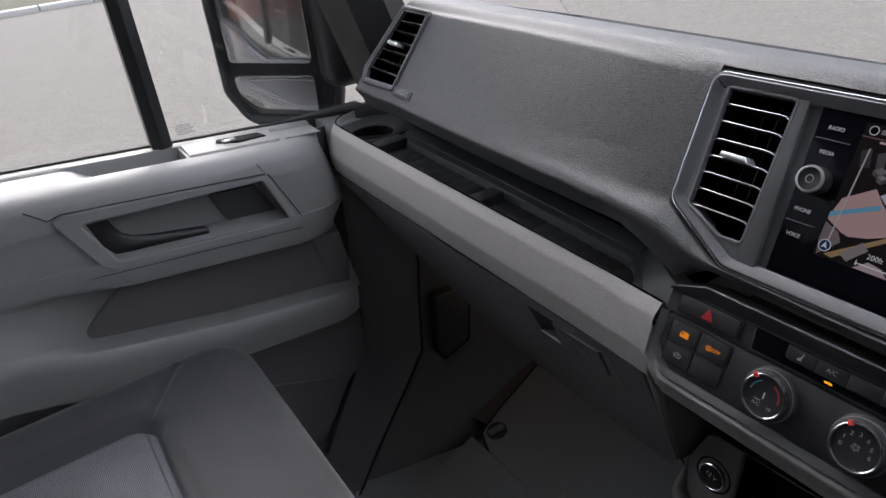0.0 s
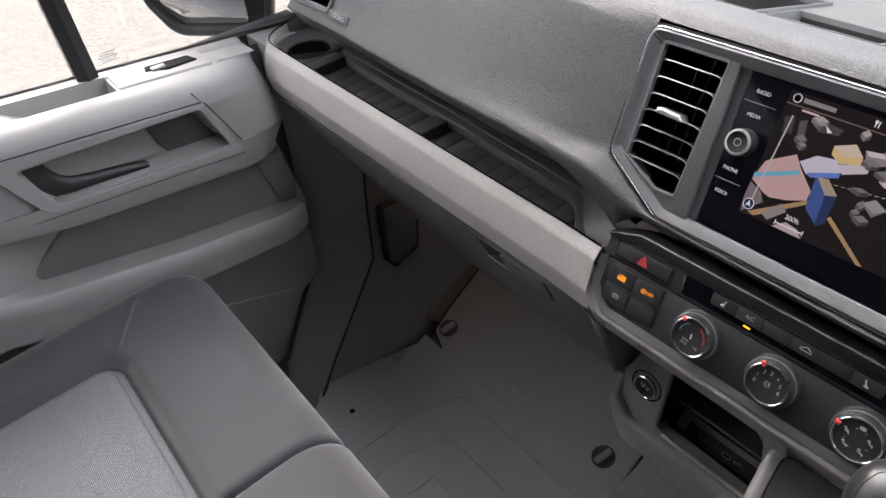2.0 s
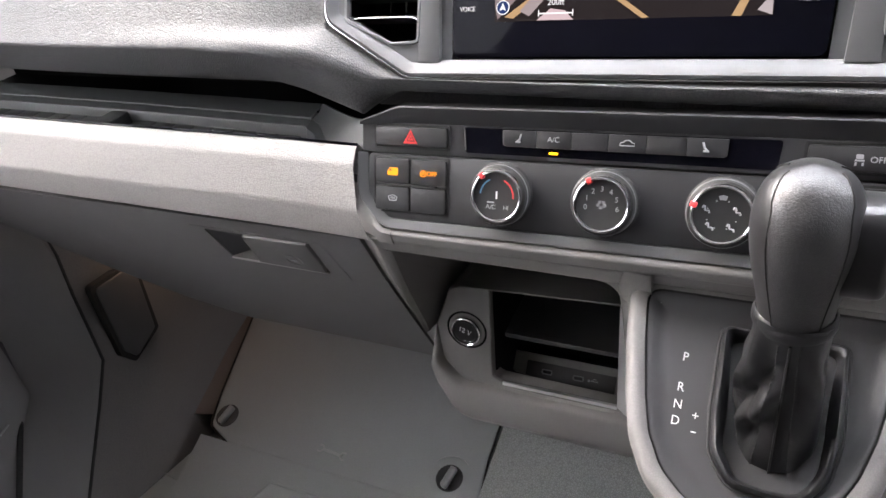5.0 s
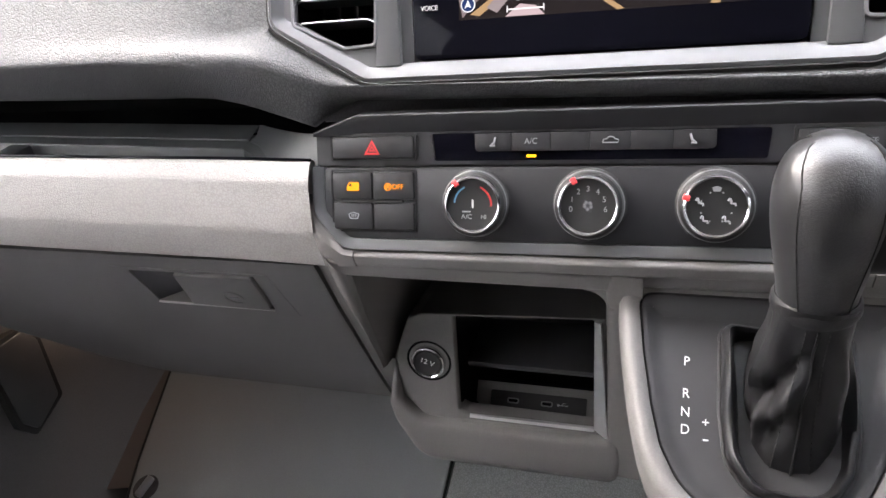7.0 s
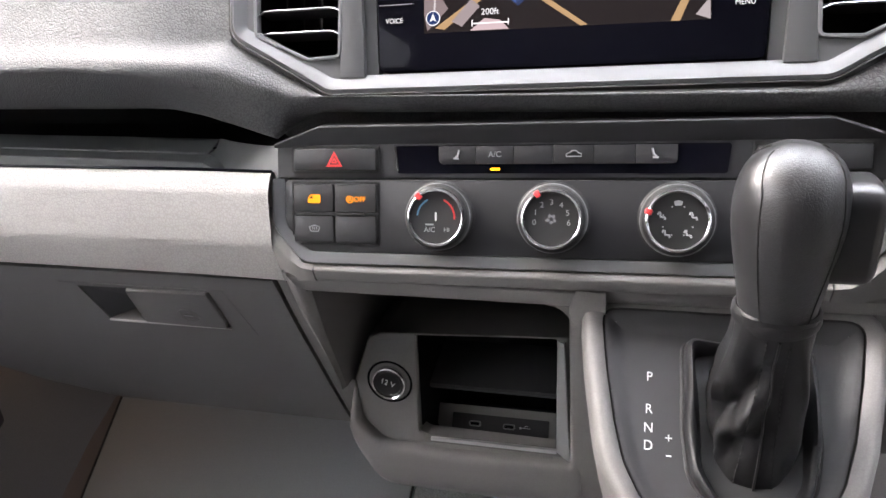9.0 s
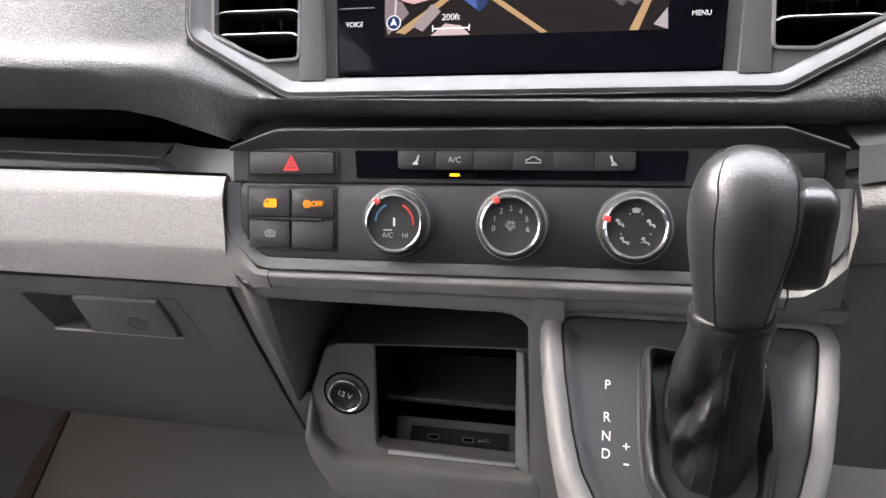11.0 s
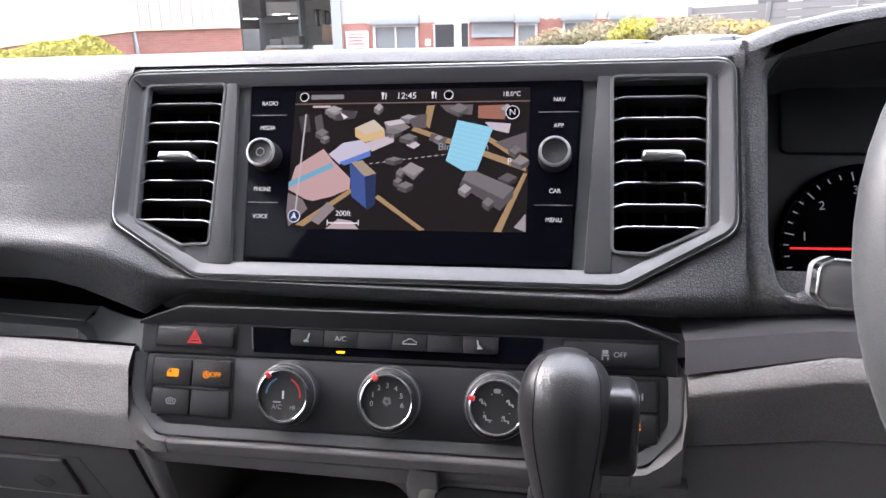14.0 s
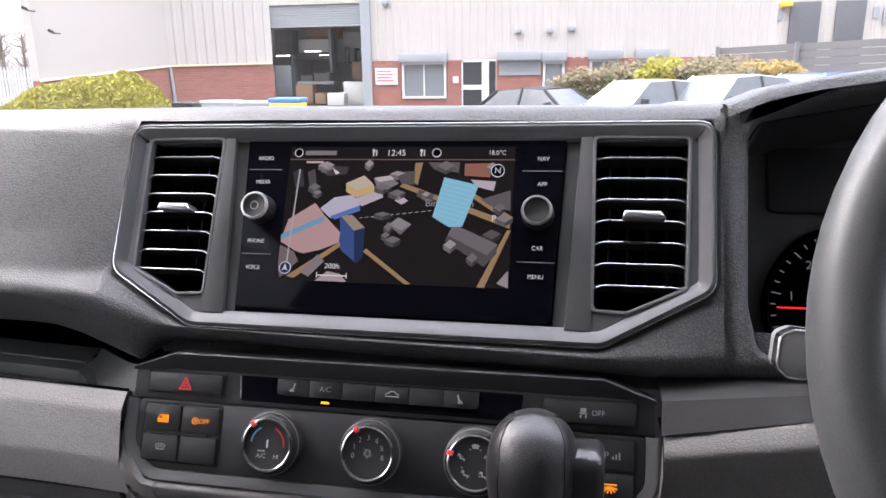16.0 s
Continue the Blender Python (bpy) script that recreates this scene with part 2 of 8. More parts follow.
def prism(outline, depth, m=Matrix(), bevel=0.0, base=0.0, seg=2):
    """An outline (u, v) raised from base to depth along the third axis of m, its top edge rounded."""
    rings = [[Vector((p[0], p[1], base)) for p in outline]]
    if bevel:
        c = inset(outline, 0)
        for j in range(seg + 1):
            a = math.pi / 2 * j / seg
            o = inset(outline, bevel * (1 - math.cos(a)))
            rings.append([Vector((p[0], p[1], depth - bevel * (1 - math.sin(a)))) for p in o])
    else:
        rings.append([Vector((p[0], p[1], depth)) for p in outline])
    return moved(loft(rings), m)


def inset(outline, d):
    """An outline moved inwards by d (for either direction of winding)."""
    if d == 0:
        return [Vector(p[:2]) for p in outline]
    k = len(outline)
    area = sum(outline[i - 1][0] * outline[i][1] - outline[i][0] * outline[i - 1][1] for i in range(k))
    s = 1 if area > 0 else -1
    out = []
    for i in range(k):
        p, a, b = Vector(outline[i][:2]), Vector(outline[i - 1][:2]), Vector(outline[(i + 1) % k][:2])
        e1, e2 = (p - a), (b - p)
        if e1.length < 1e-9:
            e1 = e2
        if e2.length < 1e-9:
            e2 = e1
        n1, n2 = Vector((-e1.y, e1.x)).normalized() * s, Vector((-e2.y, e2.x)).normalized() * s
        nn = n1 + n2
        nn = nn / max(0.3, nn.length_squared / 2) if nn.length > 1e-6 else n1
        out.append(p + nn * d)
    return out


def frame_ring(outer, inner, depth, m=Matrix(), bevel=0.0, base=0.0, dip=0.0):
    """A flat frame between two outlines of equally many points; dip: how much lower its inner edge stands."""
    oi = inset(outer, bevel)
    ii = inset(inner, -bevel)
    r = [[Vector((p[0], p[1], base)) for p in outer]]
    if bevel:
        r.append([Vector((p[0], p[1], depth - bevel)) for p in outer])
    r.append([Vector((p[0], p[1], depth)) for p in oi])
    r.append([Vector((p[0], p[1], depth - dip)) for p in ii])
    if bevel:
        r.append([Vector((p[0], p[1], depth - dip - bevel)) for p in inner])
    r.append([Vector((p[0], p[1], base)) for p in inner])
    r.append(r[0])
    return moved(loft(r, caps=False), m)


def lathe(profile, m=Matrix(), n=40):
    """Turns (radius, height) round the third axis of m."""
    rings = [[Vector((r * math.cos(2 * math.pi * i / n), r * math.sin(2 * math.pi * i / n), h)) for i in range(n)] for r, h in profile]
    return moved(loft(rings), m)


def tube(points, r, n=10, cap=True):
    """A round bar along points; r: one radius, or one a point."""
    pts = [Vector(p) for p in points]
    rings = []
    side = None
    for i, p in enumerate(pts):
        d = (pts[min(i + 1, len(pts) - 1)] - pts[max(i - 1, 0)]).normalized()
        if side is None:
            side = d.orthogonal().normalized()
        side = (side - d * side.dot(d)).normalized()
        up = d.cross(side)
        ri = r[i] if isinstance(r, (list, tuple)) else r
        rings.append([p + (side * math.cos(2 * math.pi * k / n) + up * math.sin(2 * math.pi * k / n)) * ri for k in range(n)])
    return loft(rings, caps=cap)


def rect(u0, u1, v0, v1, r=0.0, n=3):
    pts = [(u0, v0), (u1, v0), (u1, v1), (u0, v1)]
    return fillet(pts, r, n) if r else [Vector(p) for p in pts]


def plane_matrix(origin, slope):
    """Axes on a dash face that runs along x: u to the right, v up the slope (dy, dz), w out of the face towards the cab."""
    v = Vector((0, slope[0], slope[1])).normalized()
    u = Vector((1, 0, 0))
    w = u.cross(v)
    m = Matrix((u, v, w)).transposed().to_4x4()
    m.translation = origin
    return m


def words(name, body, size, m, mat, parent, align="CENTER", raised=0.00015, label="", squash=1.0):
    cu = bpy.data.curves.new("t", "FONT")
    cu.body, cu.size, cu.align_x, cu.align_y, cu.extrude = body, size, align, "CENTER", raised
    tmp = new("t", cu)
    dg = bpy.context.evaluated_depsgraph_get()
    me = bpy.data.meshes.new_from_object(tmp.evaluated_get(dg))
    bpy.data.objects.remove(tmp)
    me.transform(m @ Matrix.Diagonal((squash, 1, 1, 1)))
    me.materials.clear()
    me.materials.append(mat)
    ob = new(name, me)
    ob.parent = parent
    ob.matrix_parent_inverse = Matrix.Translation(parent.location).inverted()
    return tagged(ob, label)


def at_uv(m, u, v, w=0.0, turn=0.0):
    return m @ Matrix.Translation((u, v, w)) @ Matrix.Rotation(radians(turn), 4, "Z")


def lerp(a, b, t):
    return a + (b - a) * t


def table(x, *rows):
    """Linear look-up in rows of (x, value)."""
    if x <= rows[0][0]:
        return rows[0][1]
    for (x0, v0), (x1, v1) in zip(rows, rows[1:]):
        if x <= x1:
            return lerp(v0, v1, (x - x0) / (x1 - x0))
    return rows[-1][1]

# ---- dashboard ----
MF = plane_matrix((0, 0, 0.835), (0.058, 0.117)) @ Matrix.Rotation(radians(0.77), 4, "Z")
MC = plane_matrix((0, -0.079, 0.672), (0.026, 0.060)) @ Matrix.Rotation(radians(0.84), 4, "Z")
MG = plane_matrix((0.111, -0.1352, 0.5515), (0.0344, 0.0220))
MK = plane_matrix((0, -0.046, 0.454), (0.009, 0.066))

dash = thing("dashboard", "black and grey grained plastic van dashboard below the windscreen", "dashboard", at=(0, 0.1, 0.5))


def arc_profile(points, r, n=4):
    """An open profile with its inner corners rounded."""
    out = [Vector(points[0])]
    for i in range(1, len(points) - 1):
        p, a, b = Vector(points[i]), Vector(points[i - 1]), Vector(points[i + 1])
        ri = r[i] if isinstance(r, (list, tuple)) else r
        u, v = a - p, b - p
        d = min(ri, u.length * 0.45, v.length * 0.45)
        s, e = p + u.normalized() * d, p + v.normalized() * d
        for j in range(n + 1):
            t = j / n
            out.append(s * (1 - t) ** 2 + p * 2 * t * (1 - t) + e * t * t)
    out.append(Vector(points[-1]))
    return out


def pad_section(x):
    yb = table(x, (-0.93, -0.050), (-0.80, -0.062), (-0.70, -0.066), (-0.55, -0.072), (-0.43, -0.0755), (-0.33, -0.0765), (-0.27, -0.0755), (-0.235, -0.0750), (-0.20, -0.0745), (-0.175, -0.0735), (0.19, -0.0730), (0.2245, -0.0670))
    zb = table(x, (-0.93, 0.722), (-0.70, 0.729), (-0.33, 0.7275), (-0.28, 0.7235), (-0.235, 0.712), (-0.20, 0.699), (-0.175, 0.688), (0.2, 0.685))
    yt = table(x, (-0.93, 0.004), (-0.69, 0.010), (-0.45, 0.014), (-0.27, 0.010), (-0.21, 0.006), (-0.1, 0.004), (0.224, 0.005))
    zt = table(x, (-0.93, 0.850), (-0.4, 0.8515), (-0.1, 0.8555), (0.16, 0.8560), (0.224, 0.8575))
    mid = 1.0 if abs(x) < 0.2170 else 0.0
    near = table(x, (-0.300, 0.0), (-0.270, 0.18), (-0.240, 0.68), (-0.2185, 1.0))
    wide = table(x, (-0.47, 0.0), (-0.40, 0.16), (-0.32, 0.48), (-0.26, 0.80), (-0.2185, 1.0))
    under = table(x, (-0.190, 1.0), (-0.165, 0.0))
    edge = table(abs(x), (0.148, -0.1460), (0.2180, -0.1065)) + 0.0134 * max(-0.2185, min(0.2185, x))
    # behind the centre fascia the face falls back below it
    face = lambda v, w=-0.0005: Vector((MF @ Vector((0, v, w))).yz)
    low = [Vector((lerp(yb, yt, k), lerp(zb, zt, k))) for k in (0.13, 0.3, 0.85, 0.92)]
    if mid:
        f1, f2, f3, f4 = face(edge), face(edge, -0.05), Vector((0.075, 0.825)), Vector((0.007, 0.8475))
    else:
        f1, f2, f3, f4 = [a.lerp(face(v), q) for a, v, q in zip(low, (edge, -0.075, -0.006, 0.002), (0.5 * (near + wide), wide, wide, wide))]
    # below its edge the pad turns back and down, in its own shade
    foot = Vector((table(x, (-0.93, yb + 0.030), (-0.28, yb + 0.030), (-0.19, -0.0675)), table(x, (-0.93, 0.684), (-0.70, 0.690), (-0.29, 0.689), (-0.25, 0.685), (-0.19, 0.6725)))).lerp(Vector((yb + 0.034, zb - 0.003)), 1 - under)
    lip = [foot, *[Vector(a).lerp(Vector(b), near) for a, b in (((yb, zb), (yb + lerp(0.012, 0.004, under), zb + 0.003)), ((lerp(yb, yt, 0.05), lerp(zb, zt, 0.05)), (yb + 0.002, zb + 0.018)))]]
    pts = [(lerp(0.075, 0.004, near), 0.650), (lerp(0.070, 0.000, near), lerp(0.686, 0.688, near)), *lip, f1, f2, *[f2.lerp(f3, q / 14) for q in range(1, 14)], f3, f4, (yt, zt - 0.0080), (yt + 0.012, zt + 0.0008), (yt + 0.042, zt + 0.001), (yt + 0.052, zt - 0.006), (yt + 0.054, zt - 0.030)]
    prof = arc_profile(pts, [0, 0.005, 0.006, 0.003 + 0.009 * near, 0.003 + 0.012 * near, 0.006, 0.004] + [0.001] * 13 + [0.003, 0.003, 0.006, 0.007, 0.004, 0.004, 0], 4)
    k = table(x, (-0.81, 0.55), (-0.70, 0.0))
    return [Vector((x + k * max(-0.03, p.y - 0.735), p.x, p.y)) for p in prof]


xs = [-0.815, -0.81, *[-0.806 + 0.005 * q for q in range(27)], -0.66, -0.62, -0.55, -0.49, -0.43, -0.38, -0.33, -0.30, -0.28, -0.265, -0.25, -0.243, -0.237, -0.231, -0.226, -0.222, -0.2185, -0.2165, -0.208, -0.2, -0.19, -0.18, -0.17, -0.16, -0.15, -0.146, -0.1, -0.05, 0, 0.05, 0.1, 0.146, 0.15, 0.16, 0.18, 0.2, 0.208, 0.2165, 0.2185, 0.2245]
pad_bm = loft([[Vector((v.x + 0.012, v.y + 0.02, v.z)) for v in pad_section(-0.82)]] + [pad_section(x) for x in xs], closed=False)
# opening for the side vent
MV = plane_matrix((-0.742, -0.0235, 0.7935), (0.076, 0.123))
MV.translation = MV @ Vector((0, 0, 0.002))
vf = [(-0.0050, 0.0520), (-0.0500, -0.0420), (-0.0440, -0.0560), (0.0350, -0.0540), (0.0560, 0.0520)]
inv = MV.inverted()


def within(p, outline):
    hit = False
    for i in range(len(outline)):
        (x0, y0), (x1, y1) = outline[i - 1], outline[i]
        if (y0 > p[1]) != (y1 > p[1]) and p[0] < x0 + (p[1] - y0) / (y1 - y0) * (x1 - x0):
            hit = not hit
    return hit


cut = [f for f in pad_bm.faces if within(inv @ f.calc_center_median(), vf) and abs((inv @ f.calc_center_median()).z) < 0.03]
bmesh.ops.delete(pad_bm, geom=cut, context="FACES")
part("upper_pad", pad_bm, PAD, dash, "black grained soft upper dash pad", angle=60)


# top of the dash behind the pad, with open storage wells sunk in it
def top_z(y):
    return table(y, (0.0, 0.8630), (0.24, 0.7982), (0.50, 0.705))


WELLS = ((-0.600, -0.165, 0.064, 0.200), (-0.150, -0.060, 0.068, 0.118), (-0.045, 0.200, 0.064, 0.200))
xb = (-0.84, -0.600, -0.165, -0.150, -0.060, -0.045, 0.200, 0.2245)
yb_ = (0.050, 0.064, 0.068, 0.118, 0.200, 0.240, 0.50)
sheet = bmesh.new()
for xa, xz in zip(xb, xb[1:]):
    for ya, yz in zip(yb_, yb_[1:]):
        if not any(w[0] - 1e-6 <= xa and xz <= w[1] + 1e-6 and w[2] - 1e-6 <= ya and yz <= w[3] + 1e-6 for w in WELLS):
            sheet.faces.new([sheet.verts.new((x, y, top_z(y))) for x, y in ((xa, ya), (xz, ya), (xz, yz), (xa, yz))])
bmesh.ops.remove_doubles(sheet, verts=sheet.verts[:], dist=1e-5)
part("dash_top", sheet, PAD, dash, "black grained top of the dash")


def well(x0, x1, y0, y1, depth):
    """Rounded rim and sloping walls of a storage well."""
    o = [(x0, y0), (x1, y0), (x1, y1), (x0, y1)]
    at = lambda q, dz: [Vector((a, b, top_z(b) + dz)) for a, b in q]
    rim_walls = loft([at(inset(o, -0.005), 0.0004), at(inset(o, -0.003), 0.0028), at(inset(o, 0.0), 0.0026), at(inset(o, 0.003), -0.002), at(inset(o, 0.006), -depth)], caps=False)
    return joined(rim_walls, loft([at(inset(o, 0.004), -depth - 0.003), at(inset(o, 0.004), -depth)]))


for w, depth in zip(WELLS, (0.050, 0.035, 0.050)):
    part("storage_well", well(*w, depth), TRAYM, dash, "dark open storage well in the dash top", angle=30)


# long tray with its lip and the grey band below it
def lip_y(x):
    return table(x, (-0.925, -0.020), (-0.915, -0.047), (-0.90, -0.066), (-0.88, -0.0765), (-0.85, -0.079), (-0.78, -0.0800), (-0.6, -0.0815), (-0.44, -0.083), (-0.25, -0.0845), (-0.187, -0.087))


def band_section(x):
    y = lip_y(x)
    k = table(x, (-0.925, 0.5), (-0.88, 1.0), (-0.187, 1.0))
    pts = [(y + 0.0045, 0.630), (y + 0.0040, 0.656), (y + 0.0015, 0.6585), (y - 0.0025, 0.6580), (y - 0.0115 * k, 0.6480), (y - 0.021 * k, 0.612), (y - 0.0145 * k, 0.5815), (y + 0.004, 0.5805)]
    return [Vector((x, p.x, p.y)) for p in arc_profile(pts, [0, 0.002, 0.0015, 0.002, 0.003, 0.004, 0.0015, 0], 3)]


bx = [-0.925, -0.92, -0.915, -0.907, -0.9, -0.89, -0.88, -0.865, -0.85, -0.8, -0.7, -0.6, -0.5, -0.4, -0.3, -0.2795, -0.2780, -0.25, -0.2, -0.187]
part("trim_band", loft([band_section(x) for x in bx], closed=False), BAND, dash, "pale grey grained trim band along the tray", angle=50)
part("lip_edge", tube([(x, lip_y(x) - 0.0005, 0.6592) for x in bx], 0.0011, 6), GLOSSB, dash, "thin black edge of the tray lip")


def floor_back(x):
    return table(x, (-0.925, 0.002), (-0.785, -0.004), (-0.53, -0.011), (-0.35, -0.019), (-0.28, -0.023), (-0.187, -0.050))


def tray_section(x):
    y, back = lip_y(x) + 0.004, floor_back(x)
    pts = [(y, 0.652), (y + 0.003, 0.6300), (back - 0.008, 0.6295), (back - 0.005, 0.6405), (back + 0.0055, 0.6425), (back + 0.0065, 0.6437), (back + 0.026, 0.6480), (back + 0.0285, 0.6472), (back + 0.030, 0.625)]
    return [Vector((x, p.x, p.y)) for p in arc_profile(pts, [0, 0.003, 0.002, 0.0016, 0.0004, 0.0004, 0.001, 0.001, 0], 3)]


part("tray", loft([tray_section(x) for x in (-0.797, -0.785, -0.75, -0.7, -0.6, -0.53, -0.45, -0.38, -0.31, -0.2797)], closed=False), TRAYP, dash, "dark grey tray along the dash", angle=35)
# black sheet set in to paint the shade behind the tray's top edge
part("tray_gap_shade", loft([[Vector((x, floor_back(x) + 0.026, 0.640)), Vector((x, 0.066, 0.640)), Vector((x, 0.064, 0.705))] for x in (-0.797, -0.6, -0.4, -0.27, -0.20)], closed=False), HOLE, dash, "near-black sheet for the shade between tray and upper pad")
for k in range(19):
    x0 = -0.755 + 0.0262 * k
    if not (-0.528 < x0 + 0.012 < -0.502):
        part("rib_pad", prism(rect(x0, x0 + 0.0250, -0.074, floor_back(x0 + 0.012) - 0.009, 0.002), 0.6325, base=0.6285, bevel=0.0008), TRAYM, dash)
part("divider_post", prism(rect(-0.528, -0.503, -0.077, -0.021, 0.004), 0.6425, base=0.628, bevel=0.003), TRAYM, dash, "raised divider in the tray")
part("tray_bridge", prism(rect(-0.797, -0.768, -0.077, -0.008, 0.003), 0.6445, base=0.628, bevel=0.002), TRAYM, dash, "raised bar beside the cup holder")
# flat end of the tray with the cup hole in it
CUPX, CUPY, CUPR = -0.836, -0.034, 0.0345
edge_pts = [(x, lip_y(x) + 0.0045) for x in (-0.795, -0.85, -0.88, -0.90, -0.912)] + [(-0.918, -0.020), (-0.915, 0.010), (-0.895, 0.034), (-0.86, 0.040), (-0.795, 0.034)]


def ray_to(outline, a):
    """Where a ray from the cup's centre meets the outline."""
    best = None
    d = Vector((math.cos(a), math.sin(a)))
    for i in range(len(outline)):
        p, q = Vector(outline[i - 1]) - Vector((CUPX, CUPY)), Vector(outline[i]) - Vector((CUPX, CUPY))
        e = q - p
        det = d.x * -e.y + d.y * e.x
        if abs(det) > 1e-9:
            t, k = (p.x * -e.y + p.y * e.x) / det, (d.x * p.y - d.y * p.x) / det
            if t > 0 and -1e-6 <= k <= 1 + 1e-6 and (best is None or t < best):
                best = t
    return Vector((CUPX, CUPY)) + d * best


ang = [2 * math.pi * k / 60 for k in range(60)]
rim = [ray_to(edge_pts, a) for a in ang]
circ = lambda r, z: [Vector((CUPX + r * math.cos(a), CUPY + r * math.sin(a), z)) for a in ang]
part("tray_end_plate", loft([[Vector((p.x, p.y, 0.628)) for p in rim], [Vector((p.x, p.y, 0.6455)) for p in rim], circ(CUPR + 0.0035, 0.6455), circ(CUPR + 0.0012, 0.6447), circ(CUPR, 0.6425)], caps=False), DARKP, dash, "dark plate round the cup holder", angle=40)
# cup walls coloured near-black for the shade of their depth
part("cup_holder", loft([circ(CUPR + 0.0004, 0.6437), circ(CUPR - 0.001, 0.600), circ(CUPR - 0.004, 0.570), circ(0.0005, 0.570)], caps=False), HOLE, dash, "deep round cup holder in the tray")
part("tray_end_wall", loft([[Vector(a), Vector(a).lerp(Vector(b), 0.5) + Vector((0.004, -0.004, 0)), Vector(b)] for a, b in (((-0.921, -0.022, 0.6590), (-0.917, -0.018, 0.640)), ((-0.917, 0.002, 0.6700), (-0.913, 0.008, 0.640)), ((-0.903, 0.022, 0.6900), (-0.894, 0.032, 0.640)), ((-0.880, 0.032, 0.7150), (-0.862, 0.038, 0.640)), ((-0.845, 0.030, 0.7350), (-0.830, 0.036, 0.640)), ((-0.800, 0.032, 0.7350), (-0.790, 0.034, 0.640)))], closed=False), DARKP, dash, "dark wall round the tray's end", angle=60)
# the tray's inner end sweeps forward to the climate panel
SWEEP = [((-0.2790, -0.0175, 0.6428), (-0.2790, 0.0015, 0.6485)), ((-0.266, -0.026, 0.6426), (-0.262, -0.012, 0.6515)), ((-0.250, -0.044, 0.6424), (-0.243, -0.028, 0.6560)), ((-0.232, -0.063, 0.6424), (-0.224, -0.044, 0.6610)), ((-0.212, -0.076, 0.6430), (-0.206, -0.058, 0.6655)), ((-0.1885, -0.0815, 0.6450), (-0.1885, -0.0690, 0.6695))]
part("tray_end", loft([[Vector((a[0], a[1], 0.620)), Vector(a), Vector(a).lerp(Vector(b), 0.5) + Vector((0.002, -0.001, -0.001)), Vector(b) - Vector((0, 0.001, 0.001)), Vector(b) + Vector((0, 0.0012, 0)), Vector((b[0], b[1] + 0.004, b[2] - 0.001)), Vector((b[0], b[1] + 0.005, 0.625))] for a, b in SWEEP], closed=False), TRAYP, dash, "dark sweep at the tray's inner end", angle=40)
part("tray_floor_end", loft([[Vector((x, lip_y(x) + 0.004, 0.652)), Vector((x, lip_y(x) + 0.007, 0.630)), Vector((x, yb - 0.009, 0.6295)), Vector((x, yb - 0.007, 0.6400)), Vector((x, yb, 0.6420)), Vector((x, yb + 0.012, 0.6420))] for x, yb in ((-0.2797, -0.0215), (-0.262, -0.034), (-0.246, -0.054), (-0.232, -0.066), (-0.205, -0.070))], closed=False), TRAYP, dash, angle=40)

# airbag badge and the lid's surface marks
MPAD = plane_matrix((-0.677, -0.0568, 0.7455), (0.080, 0.123))
part("badge", prism(rect(-0.0235, 0.0235, -0.0065, 0.0065, 0.002), 0.0018, MPAD, bevel=0.0006), DARKP, dash, "small raised badge plate")
words("badge_letters", "AIRBAG", 0.0088, at_uv(MPAD, 0, 0, 0.0019), GREYPRINT, dash, squash=1.05)


# lower dash shell behind the glovebox and under the band
def face_y(z):
    return table(z, (0.30, 0.054), (0.345, 0.0290), (0.50, -0.0540), (0.516, -0.0620), (0.557, -0.0815), (0.5785, -0.0920))


def lower_section(x):
    y = lip_y(x)
    zb = table(x, (-0.93, 0.57), (-0.80, 0.51), (-0.74, 0.445), (-0.68, 0.390), (-0.62, 0.340), (-0.53, 0.312), (-0.4, 0.300), (-0.1, 0.300))
    pts = [(y + 0.02, 0.585), (y + 0.004, 0.5785), (face_y((zb + 0.5785) / 2) + 0.001, (zb + 0.5785) / 2), (face_y(zb + 0.016) + 0.001, zb + 0.016), (face_y(zb) + 0.012, zb), (0.16, zb), (0.30, zb + 0.04)]
    return [Vector((x, p.x, p.y)) for p in arc_profile(pts, [0, 0.004, 0.01, 0.02, 0.01, 0.02, 0], 3)]


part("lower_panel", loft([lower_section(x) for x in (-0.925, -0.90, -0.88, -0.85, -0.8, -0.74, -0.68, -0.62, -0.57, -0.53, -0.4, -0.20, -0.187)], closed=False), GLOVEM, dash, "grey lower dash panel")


# glovebox
glove = thing("glovebox", "closed grey plastic glovebox lid in the lower dash", "glovebox", at=(-0.45, -0.06, 0.45))


def lid_grid(zs, edges, off):
    """A skin on the glovebox face between a left and a right edge line."""
    rings = []
    for z in zs:
        x0, x1 = edges(z)
        rings.append([Vector((lerp(x0, x1, i / 8), face_y(z) + off, z)) for i in range(9)])
    return rings


lid_edges = lambda z: (table(z, (0.312, -0.52), (0.345, -0.60), (0.40, -0.68), (0.45, -0.735), (0.50, -0.785), (0.58, -0.89)), table(z, (0.31, -0.232), (0.37, -0.2255), (0.48, -0.211), (0.578, -0.2005)))
zs = [0.578, 0.5755, 0.5600, 0.536, 0.498, 0.48, 0.45, 0.40, 0.345, 0.325, 0.312]
outer = lid_grid(zs, lid_edges, -0.0045)
inner = lid_grid(zs, lid_edges, 0.012)
bm = bmesh.new()
vs = {}


def vert(p):
    key = tuple(round(c, 5) for c in p)
    if key not in vs:
        vs[key] = bm.verts.new(p)
    return vs[key]


